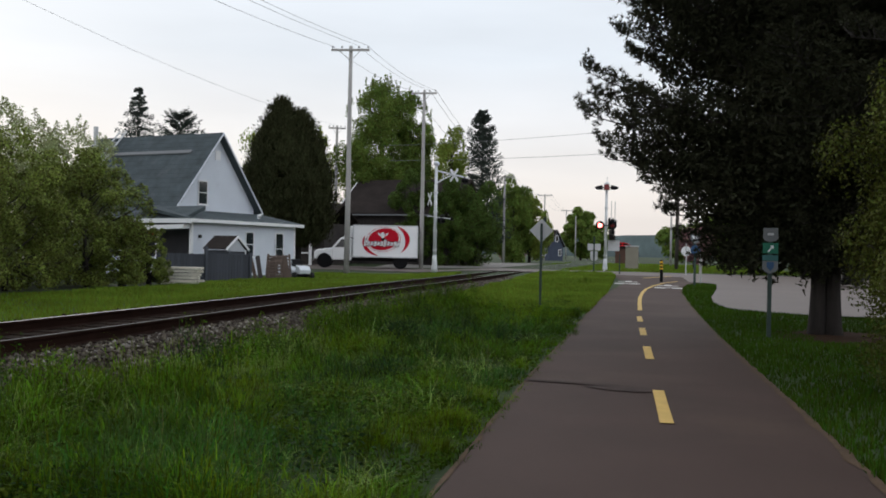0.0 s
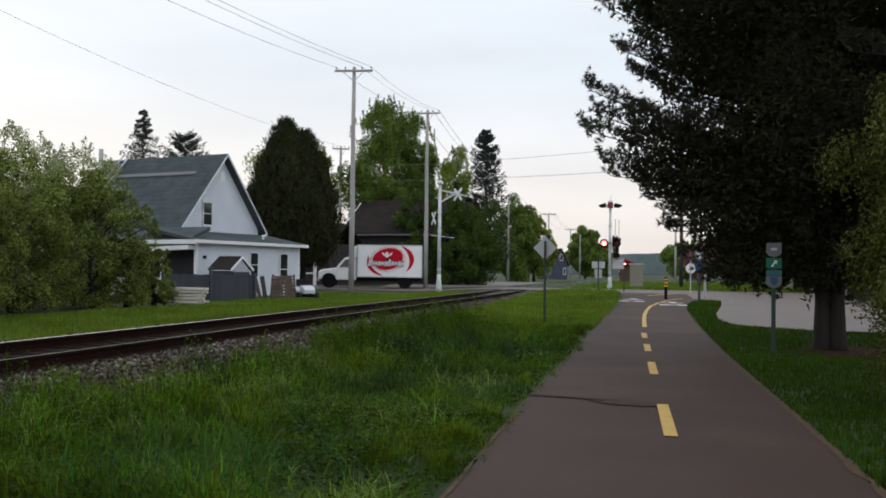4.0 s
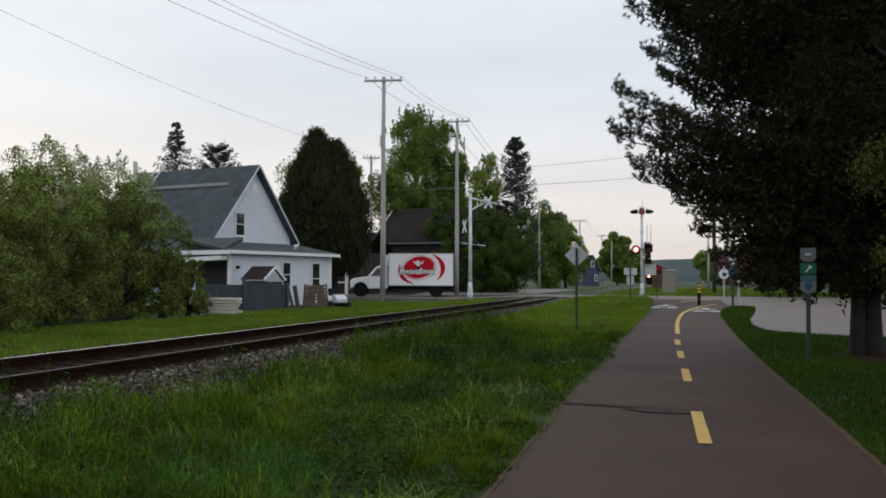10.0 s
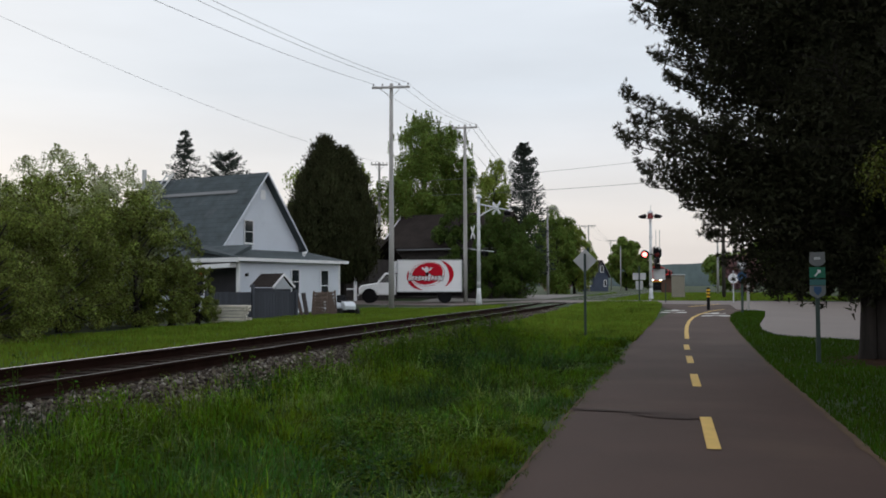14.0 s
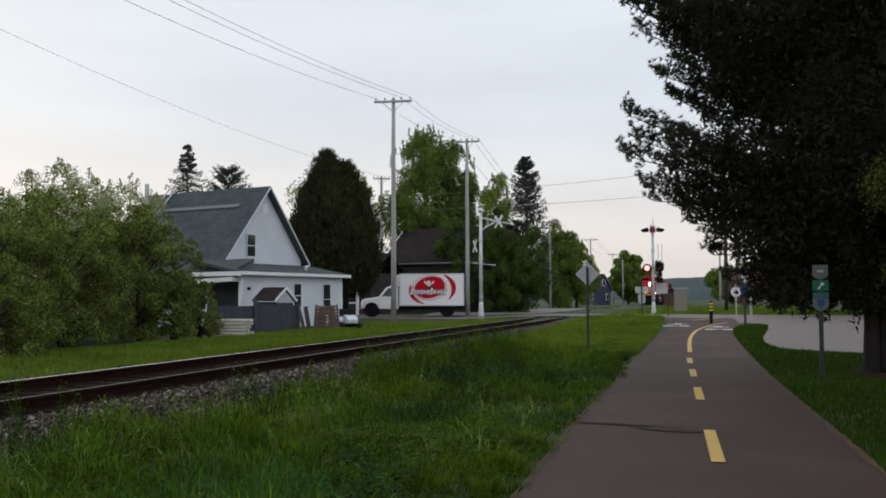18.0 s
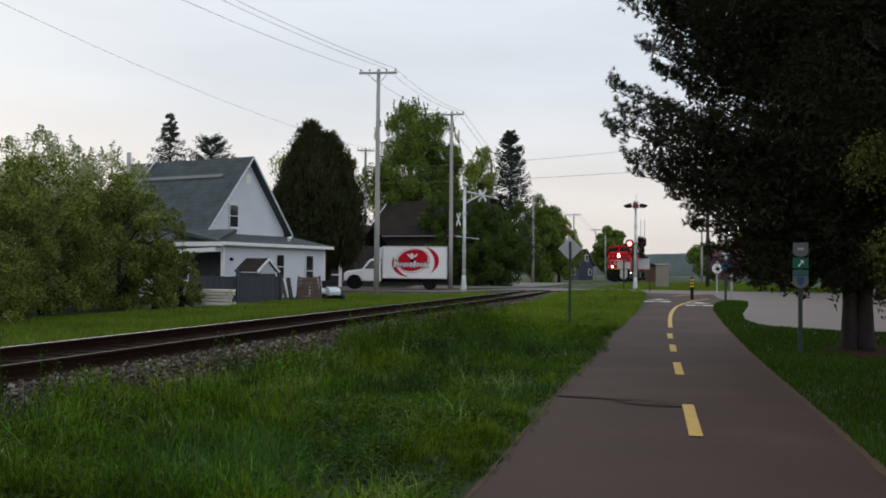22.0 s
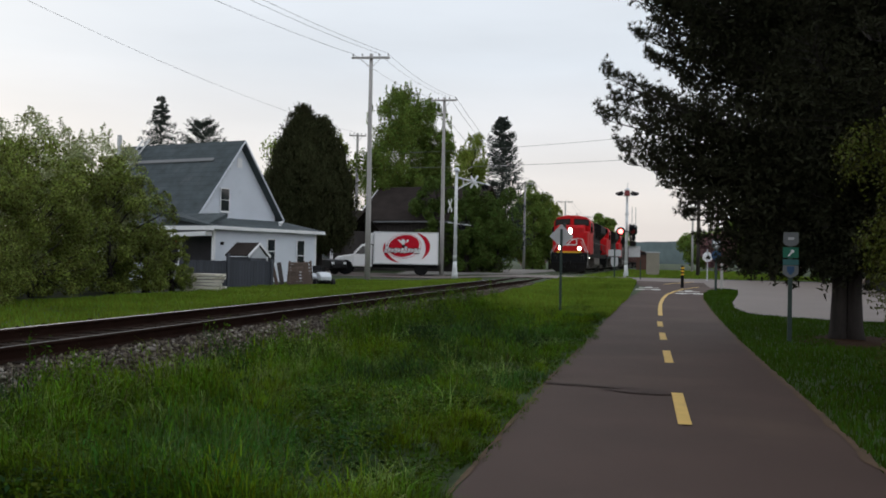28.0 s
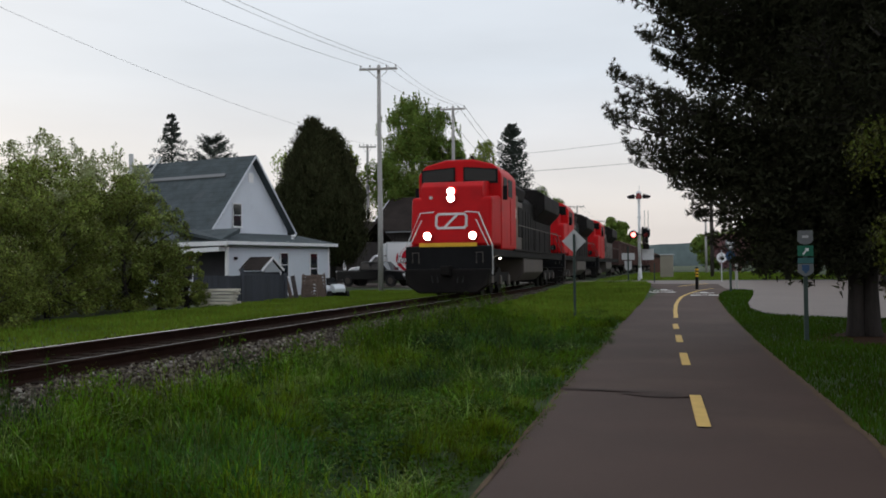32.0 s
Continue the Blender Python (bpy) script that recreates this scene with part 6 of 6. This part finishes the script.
# shrubs beyond the track
BL = "dense leafy green shrub in the hedge beyond the track"
for i, (x, y, h, rad, n, mat, leaf) in enumerate([
        (-19.0, 30.8, 4.8, 2.1, 26000, "bushleaf", 0.065), (-19.2, 26.6, 4.9, 2.2, 26000, "bushleaf", 0.065), (-18.6, 23.0, 4.6, 2.1, 26000, "bushleaf", 0.06),
        (-18.8, 19.2, 4.5, 2.3, 24000, "bushleaf", 0.06), (-21.9, 30.0, 6.3, 2.5, 26000, "bushpale", 0.07), (-20.9, 32.6, 6.0, 2.2, 22000, "bushpale", 0.07), (-22.0, 25.4, 5.3, 2.4, 20000, "bushpale", 0.07),
        (-21.8, 21.0, 5.3, 2.6, 16000, "bushpale", 0.07), (-16.9, 20.6, 2.6, 1.5, 14000, "bushleaf", 0.05), (-18.6, 32.4, 2.9, 1.0, 12000, "bushleaf", 0.05), (-19, 15.5, 4.6, 2.5, 14000, "bushleaf", 0.06), (-18.3, 33.9, 2.3, 0.85, 11000, "bushleaf", 0.05)]):
    broadleaf("shrub", BL if mat == "bushleaf" else "tall pale-leaved shrub behind the hedge", x, y, 0.15, h, rad, -0.8, int(n * 1.5), mat, 40 + i, leaf * 0.72, 170 if mat == "bushleaf" else 190, 0.09, "shrub", hollow=0.55 if mat == "bushleaf" else 0.35, spread=0.1 if mat == "bushleaf" else 0.12, shoots=2 if mat == "bushleaf" else 30, tallness=0.95, loose=0.65)

for i, (x, y, h, rad) in enumerate(((-22.5, 58.4, 10.6, 2.2), (-21.3, 58.7, 9.9, 2.2), (-22.0, 57.8, 9.5, 2.6), (-21.0, 58.0, 7.8, 1.95), (-23.2, 58.3, 8.0, 1.7))):
    cedar_stem(x, y, h, rad, i)
broadleaf("maple_tree", "tall spreading maple in fresh leaf behind the truck", -22.5, 83, 0.5, 16.4, 3.8, 1.6, 76000, "maple", 21, 0.10, 120, 0.35, hollow=0.3, spread=0.14, up=0.1, shoots=40, tallness=1.35)
broadleaf("maple_tree", "tall maple in fresh leaf beside the outbuilding", -19.8, 84, 0.5, 15.2, 2.1, 2.0, 30000, "maple", 22, 0.10, 70, 0.3, hollow=0.25, spread=0.2, shoots=30, tallness=1.35)
broadleaf("tree", "broadleaf tree behind the truck, its green darkened for shade", -17.3, 75.5, 0.5, 8.2, 2.1, -0.3, 28000, "treeshade", 35, 0.09, 60, 0.18, spread=0.17, hollow=0.3)
broadleaf("tree", "pale green broadleaf tree beside the spruce", -15.9, 82, 0.5, 11.6, 1.9, 1.0, 30000, "spring", 23, 0.09, 60, 0.25, spread=0.19, shoots=40, tallness=1.5)
broadleaf("tree", "broadleaf tree beside the crossing signal, its green darkened for shade", -14.6, 74, 0.5, 7.6, 1.5, -0.5, 24000, "treeshade", 34, 0.085, 60, 0.2, spread=0.2, hollow=0.3, up=0.2)
broadleaf("tree", "broadleaf tree in the row beyond the crossing, its green darkened for shade", -12.3, 74.5, 0.5, 7.0, 1.9, -0.6, 30000, "treeshade", 24, 0.085, 80, 0.2, spread=0.2, hollow=0.3, up=0.25)
broadleaf("tree", "green broadleaf tree in the row beyond the crossing", -14.9, 118, 0.5, 9.9, 2.6, -0.5, 26000, "maple", 25, 0.13, 70, 0.2, spread=0.19, up=0.2, shoots=30, tallness=1.4)
broadleaf("tree", "pale green broadleaf tree beside the track", -13.2, 122, 0.5, 8.4, 2.4, 0.2, 18000, "spring", 26, 0.13, 50, 0.2, spread=0.2, shoots=40, tallness=1.4)
broadleaf("tree", "yellow-green broadleaf tree behind the cedar", -30.5, 82, 0.5, 12.4, 4.6, 3.0, 16000, "spring", 27, 0.13, 90, 0.25, shoots=30)
conifer("spruce_tree", "tall dark spruce against the sky", -17.3, 108, 0.5, 17.4, 3.5, "spruce", 31, 260, 80, 0.14, 0.12, -0.2, 0.5, fan=0.12, fuzz=0.06, tiers=17)
conifer("spruce_tree", "dark pointed spruce behind the white house", -50.2, 90, 0.5, 17.4, 5.8, "spruce", 32, 260, 60, 0.12, 0.12, 0.25, 0.85, fan=0.10, fuzz=0.03, tiers=24)
conifer("spruce_tree", "dark bushy spruce behind the white house", -46.0, 91, 0.5, 14.8, 5.2, "spruce", 33, 240, 70, 0.13, 0.12, -0.4, 0.5, fan=0.1, fuzz=0.05, tiers=14)
broadleaf("tree", "rounded green tree far along the track", -11.0, 200, 0.5, 10.3, 3.8, 0.8, 14000, "maple", 28, 0.3, 60, 0.25)
broadleaf("tree", "rounded green tree far along the track", -8.6, 215, 0.5, 8.0, 3.4, 0.5, 12000, "maple", 29, 0.3, 60, 0.25)
broadleaf("blossom_tree", "low dusty-pink blossoming tree far along the track", -18.8, 152, 0.5, 4.3, 3.2, 0.5, 9000, "blossom", 30, 0.2, 50, 0.15)
for i, (x, y, h, rad) in enumerate(((5.2, 88, 3.9, 1.7), (8.2, 90, 4.0, 2.0), (11.5, 92, 4.4, 2.3))):
    broadleaf("blossom_tree", "dusty-pink blossoming tree beside the dark pole", x, y, 0.4, h, rad, 0.8, 9000, "blossom", 60 + i, 0.15, 50, 0.15)
for i, (x, y, h, rad, mat) in enumerate(((9, 190, 7.5, 5, "maple"), (15, 160, 8, 5, "maple"), (14, 125, 8, 4.5, "maple"), (20, 105, 9, 4.5, "maple"), (26, 85, 9, 5, "maple"), (-26, 190, 10, 5, "maple"), (-34, 130, 11, 5, "maple"), (-38, 100, 9, 4.5, "spring"))):
    broadleaf("tree", "leafy green tree beyond the railway crossing", x, y, 0.4, h, rad, 0.6, 9000, mat, 80 + i, 0.3, 55, 0.2)
# hedge and trees behind the forecourt
for i, (x, y, h, rad) in enumerate(((7.5, 66, 6.5, 2.8), (11.5, 63, 7, 3), (16, 60, 7.5, 3.2), (21, 58, 8, 3.4), (26.5, 55, 8, 3.4))):
    broadleaf("tree", "shady green tree across the forecourt", x, y, 0.4, h, rad, 0.4, 9000, "maple", 110 + i, 0.2, 60, 0.2)
# the cedar shrub near the camera's right
broadleaf("cedar_shrub", "tall loose green cedar shrub beside the pine", 3.5, 11.5, 0.0, 4.1, 1.5, -0.5, 90000, "shadeleaf", 51, 0.026, 170, 0.1, "shrub", hollow=0.2, spread=0.15, up=0.3)

# wooded ridge at the horizon
r = np.random.default_rng(5)
hx = np.linspace(-1500, 1500, 160)
hv = []
for y, k in ((1500, 0.0), (1505, 1.0), (2300, 0.6)):
    for x in hx:
        top = 30 + 9 * noise.noise((x * 0.004, 1.3, 0)) + 4 * noise.noise((x * 0.03, 7, 0)) + 1.5 * noise.noise((x * 0.15, 3, 0))
        hv.append((x, y, -5 if k == 0 else top * k))
hf = [(j * 160 + i, j * 160 + i + 1, (j + 1) * 160 + i + 1, (j + 1) * 160 + i) for j in range(2) for i in range(159)]
tagged(part("backdrop_hills", mesh_np("backdrop_hills", np.array(hv), np.array(hf)), "hill"), "low blue-green wooded hills on the horizon", "hills", kind="structure")


# ---- grass ----
def blades(name, pts, h, w, seed, mat, label, lean=0.35, curl=0.5, simple=False, away=None):
    """Bent tapering blades, two quads each, set at pts (n, 3) with heights h (n)."""
    r = np.random.default_rng(seed)
    n = len(pts)
    a = r.uniform(0, 6.28318, n) if away is None else away
    dirv = np.stack([np.cos(a), np.sin(a), np.zeros(n)], 1)
    side = np.stack([-np.sin(a + r.normal(0, 0.6, n)), np.cos(a), np.zeros(n)], 1)
    ln = np.minimum(np.abs(r.normal(0, lean, n)), 1.15)[:, None]
    h, w = h[:, None], (w * r.uniform(0.7, 1.4, n))[:, None]
    up = np.array([0, 0, 1.0])
    mid_ = pts + up * h * 0.55 + dirv * h * ln * 0.4
    top = pts + up * h * (1 - 0.25 * ln) + dirv * h * ln * (0.7 + curl)
    v = np.stack([pts - side * w, pts + side * w, mid_ + side * w * 0.8, mid_ - side * w * 0.8, top + side * w * 0.12, top - side * w * 0.12], 1).reshape(-1, 3)
    if simple:
        v = np.stack([pts - side * w, pts + side * w, top + side * w * 0.2, top - side * w * 0.2], 1).reshape(-1, 3)
        return tagged(part(name, mesh_np(name, v, np.arange(4 * n).reshape(-1, 4)), mat), label, "grass", kind="stuff")
    base = 6 * np.arange(n)[:, None]
    f = np.concatenate([base + np.array([0, 1, 2, 3]), base + np.array([3, 2, 4, 5])])
    return tagged(part(name, mesh_np(name, v, f), mat), label, "grass", kind="stuff")


def field(r, n, x0, x1, y0, y1, power=1.0):
    x, y = r.uniform(x0, x1, n), y0 + (y1 - y0) * r.random(n) ** power
    return x, y


def lay(x, y, lift=0.0):
    return np.stack([x, y, np.array([ground_z(a, b) for a, b in zip(x, y)]) + lift], 1)


def patchy(x, y, s, seed):
    return np.array([noise.noise((a * s, b * s, seed)) for a, b in zip(x, y)])


r = np.random.default_rng(77)
# tall verge between the path and the track: tufts that fan out, over a low layer of broad leaves
def tufts(name, n, per, x0, x1, y0, y1, power, tall, w, seed, mat, label, lean=0.8, curl=0.8, cut=-9.0):
    q = np.random.default_rng(seed)
    tx, ty = field(q, n, x0, x1, y0, y1, power)
    keep = patchy(tx, ty, 0.55, seed * 3.1) > cut
    tx, ty = tx[keep], ty[keep]
    n = len(tx)
    th = np.clip(tall * (1 + 1.0 * patchy(tx, ty, 0.65, 1.7) + 0.5 * patchy(tx, ty, 1.9, seed * 1.7) + 0.15 * q.normal(size=n)) * np.interp(tx, [-5.6, -4.9, -2.1, -1.25], [1.0, 1.15, 1.0, 0.6]), 0.06, 0.75)
    x, y = np.repeat(tx, per) + q.normal(0, 0.045, n * per), np.repeat(ty, per) + q.normal(0, 0.045, n * per)
    return blades(name, lay(x, y), np.repeat(th, per) * q.uniform(0.45, 1.15, n * per), w, seed, mat, label, lean, curl)


def mounds(n, x0, x1, y0, y1, power, seed, mat, label, cut=-9.0, tall=0.3, per=230):
    """Round soft clumps, highest at their middle, covered with short fine blades that fall outward."""
    q = np.random.default_rng(seed)
    cx, cy = field(q, n, x0, x1, y0, y1, power)
    keep = patchy(cx, cy, 0.4, seed * 2.3) > cut
    cx, cy = cx[keep], cy[keep]
    n = len(cx)
    rad = 0.12 + 0.42 * q.random(n) ** 1.5
    hh = tall * (0.4 + rad / 0.42) * q.uniform(0.5, 1.25, n) * (1 + 0.9 * patchy(cx, cy, 0.55, 8.8)) * np.interp(cx, [-5.6, -4.9, -2.1, -1.3], [1.0, 1.25, 1.05, 0.45])
    a, f = q.uniform(0, 6.28318, n * per), np.sqrt(q.random(n * per))
    rr, k = np.repeat(rad, per), np.repeat(hh, per)
    p = lay(np.repeat(cx, per) + np.cos(a) * rr * f, np.repeat(cy, per) + np.sin(a) * rr * f)
    p[:, 2] += k * (1 - f * f) * q.uniform(0.35, 0.85, n * per)
    return blades("tall_grass", p, q.uniform(0.05, 0.15, n * per), 0.0036, seed, mat, label, 0.8, 0.9, away=a + q.normal(0, 0.8, n * per))


VERGE = "long lush grass in tufts between the path and the railway"
tufts("tall_grass", 4300, 14, -5.95, -1.24, 5.0, 28, 1.6, 0.11, 0.004, 1, "grass", VERGE, cut=-0.12)
tufts("tall_grass", 2800, 14, -6.1, -1.28, 5.0, 26, 1.5, 0.11, 0.004, 13, "limegrass", VERGE, 0.9, 0.9, 0.05)
tufts("tall_grass", 900, 9, -5.2, -1.7, 5.5, 20, 1.5, 0.24, 0.0032, 12, "palegrass", VERGE, 1.0, 0.9, 0.1)
tufts("tall_grass", 260, 26, -3.9, -1.6, 5, 26, 1.5, 0.24, 0.0048, 14, "reed", "blue-green grass clumps in the verge", 0.7, 0.9, 0.05)
mounds(430, -5.6, -1.5, 5.2, 27, 1.5, 15, "grass", VERGE, -0.15)
mounds(360, -5.85, -1.5, 5.2, 26, 1.5, 16, "limegrass", VERGE, 0.0)
mounds(200, -4.0, -1.5, 5.2, 26, 1.5, 17, "reed", "blue-green grass clumps in the verge", 0.0)
mounds(70, -5.3, -2.0, 6.0, 24, 1.3, 18, "darkweed", "dark low clumps of weeds in the verge", 0.1, 0.42, 260)
tufts("tall_grass", 420, 7, -5.2, -1.5, 5.2, 16, 1.4, 0.3, 0.0042, 19, "palegrass", VERGE, 1.3, 1.0, 0.05)


def herb_layer(n, x0, x1, y0, y1, power, size, seed, mat, cut):
    q = np.random.default_rng(seed)
    x, y = field(q, n, x0, x1, y0, y1, power)
    m = patchy(x, y, 0.6, seed * 0.9)
    k = m > cut
    p = lay(x[k], y[k])
    p[:, 2] += q.uniform(0.03, 0.24, k.sum()) * (0.7 + m[k]) * np.interp(p[:, 0], [-5.4, -4.5, -2.0, -1.3], [1, 1, 1, 0.3])
    a = unit(q, len(p)) * np.array([1, 1, 0.35])
    a /= np.linalg.norm(a, axis=1, keepdims=True)
    b = np.cross(a, unit(q, len(p)) * np.array([0.4, 0.4, 1]))
    b /= np.linalg.norm(b, axis=1, keepdims=True)
    s = size * q.uniform(0.5, 1.4, (len(p), 1))
    return tagged(part("herbs", mesh_np("herbs", *quads(p, a * s, b * s * 0.6)), mat), "low broad-leaved herbs among the verge grass", "plants", kind="stuff")


herb_layer(70000, -5.4, -1.4, 5.0, 30, 1.7, 0.02, 21, "weed", -0.25)
herb_layer(14000, -5.5, -1.9, 5.0, 26, 1.6, 0.024, 24, "darkweed", 0.22)
herb_layer(40000, -5.4, -2.2, 5.0, 28, 1.6, 0.018, 22, "paleweed", 0.0)
x, y = field(r, 38000, -5.4, -1.0, 26, 56, 1.2)
keep = x < np.array([path_edges(b)[0] for b in y])
x, y = x[keep], y[keep]
blades("tall_grass", lay(x, y), np.clip(0.2 + 0.1 * patchy(x, y, 0.4, 4.0), 0.05, 0.5), 0.014, 2, "mown", "shorter mown grass between the path and the railway near the crossing")
x, y = field(r, 300, -5.0, -2.0, 6.5, 24, 1.3)
keep = patchy(x, y, 0.5, 9.0) > 0.1
blades("dry_grass", lay(x[keep], y[keep]), r.uniform(0.3, 0.55, keep.sum()), 0.003, 3, "straw", "dry seed stalks among the long grass", 0.5)
# beside and behind the camera's stand
for k_, (xa, xb) in enumerate(((-5.8, -1.35), (1.7, 6.5))):
    x, y = field(r, 16000, xa, xb, -4, 5.2)
    blades("lawn_grass", lay(x, y), np.clip(0.13 + 0.06 * patchy(x, y, 0.5, 3.0), 0.04, 0.3), 0.008, 30 + k_, "grass", "long grass beside the path", simple=True)
# far side of the track
x, y = field(r, 60000, -17.5, -9.3, 8, 52, 1.0)
blades("lawn_grass", lay(x, y), np.clip(0.12 + 0.07 * patchy(x, y, 0.4, 6.0), 0.04, 0.3), 0.015, 4, "mown", "mown grass strip beyond the railway", simple=True)
# right of the path
x, y = field(r, 110000, 1.4, 8, 5, 46.6, 1.3)
keep = (x > np.array([path_edges(b)[1] + 0.03 for b in y])) & (x < np.array([lot_edge(b) for b in y]))
keep &= np.hypot(x - 4.3, (y - 20.9) * 0.8) > 1.1 + 0.5 * patchy(x, y, 0.9, 5.0)  # bare under the pine
x, y = x[keep], y[keep]
blades("lawn_grass", lay(x, y), np.clip(0.08 + 0.04 * patchy(x, y, 0.5, 8.0), 0.03, 0.2), 0.009, 5, "lawn", "mown grass beside the path, darkened for the shade under the pine", simple=True)
x, y = field(r, 20000, -9, 12, 66, 130, 1.3)
keep = (np.abs(x - np.array([track_x(b) for b in y])) > 2.2) & (y > np.array([road_y(a) + 4.4 for a in x]))
x, y = x[keep], y[keep]
blades("lawn_grass", lay(x, y), np.full(len(x), 0.16), 0.03, 7, "mown", "rough grass along the railway beyond the road", simple=True)


def weed(x, y, h, spread, n, seed, leaf=0.017, label="leafy green weed standing in the verge"):
    rr = np.random.default_rng(seed)
    ob = thing("weed", pose(x, y, ground_z(x, y)), label, "plant", "weeds in the verge")
    g, cs = G(), []
    for k in range(n):
        a, l = rr.uniform(0, 6.28), h * rr.uniform(0.6, 1.1)
        b0 = np.array([rr.normal(0, spread * 0.5), rr.normal(0, spread * 0.5), -0.02])
        e = b0 + np.array([math.cos(a) * spread * rr.random(), math.sin(a) * spread * rr.random(), l])
        g.tube([b0, (b0 + e) / 2 + rr.normal(0, 0.02, 3), e], [0.006, 0.005, 0.002], 4)
        for f in np.linspace(0.3, 1, 9):
            for q in range(5):
                cs.append(b0 + (e - b0) * f + rr.normal(0, 0.035, 3))
    tagged(part("stalk", g, "weed", ob), kind="stuff")
    tagged(part("leafage", leaf_mesh("leafage", np.array(cs), leaf, rr, 0.2), "darkweed" if seed == 200 else "paleweed" if seed % 3 else "weed", ob), kind="stuff")
    return ob


WEEDS = [(-3.78, 15.6, 0.55, 0.35, 20), (-4.75, 16.5, 0.75, 0.3, 10), (-4.95, 17.8, 0.8, 0.35, 12), (-4.7, 14.6, 0.7, 0.3, 9), (-5.0, 20, 0.8, 0.4, 12), (-4.9, 12.6, 0.65, 0.3, 8), (-5.1, 22.5, 0.7, 0.4, 10), (-4.8, 10.6, 0.5, 0.3, 8), (-4.2, 19.0, 0.5, 0.4, 12), (-3.4, 21.5, 0.45, 0.4, 12), (-4.4, 11.9, 0.4, 0.4, 10), (-5.1, 26, 0.6, 0.5, 12), (-3.6, 13.2, 0.35, 0.3, 10), (-2.8, 17.5, 0.35, 0.3, 10)]
q = np.random.default_rng(19)
for k in range(34):  # single stalks along the edge of the ballast
    y_ = 7 + 24 * q.random() ** 1.2
    WEEDS.append((-5.0 - 0.55 * q.random() + 0.012 * (y_ - 7), y_, q.uniform(0.35, 0.8), 0.12, 3))
for i, (x, y, h, s_, n) in enumerate(WEEDS):
    weed(x, y, h, s_, int(n * 1.6), 200 + i, label="dark bushy weed in the middle of the verge" if i == 0 else "leafy green weed standing in the verge")


# ---- what moves ----
def train_y(t):
    """Where the leading nose stands along the track."""
    return float(np.interp(32 - t, [0, 1, 2, 3, 4, 6, 7.5, 9, 10.5, 14, 19, 25, 32], [31.3, 42.6, 54.2, 66.6, 78.5, 96.5, 108.5, 119.5, 131, 160, 203, 238, 268]))


def motions():
    times = [0, 2, 4, 6, 8, 10, 12, 14, 16, 18, 20, 21, 22, 23, 24, 25, 26, 27, 28, 29, 30, 31, 32]
    behind = 0.0
    for ob, length in [(loco_a, 22.7), (loco_b, 22.7), (loco_c, 22.7)] + [(c, 16.6) for c in cars]:
        rows = []
        for t in times:
            y = train_y(t) + behind
            rows.append((t, pose(track_x(y), y, RAIL_Z, 0, 0, -math.degrees(track_turn(y)))))
        walk(ob, rows)
        behind += length
    drive = [(0, -75), (20, -70), (26, -38), (27, -29.5), (27.5, -26.6), (28, -24.2), (28.5, -22.9), (29, -21.9), (29.5, -21.2), (30, -20.5), (30.5, -20.0), (31, -19.8), (32, -19.65)]
    walk(pickup, [(t, pose(x, road_y(x) - 1.8, ground_z(x, road_y(x) - 1.8) + 0.04, 0, 0, -16.7)) for t, x in drive])


motions()
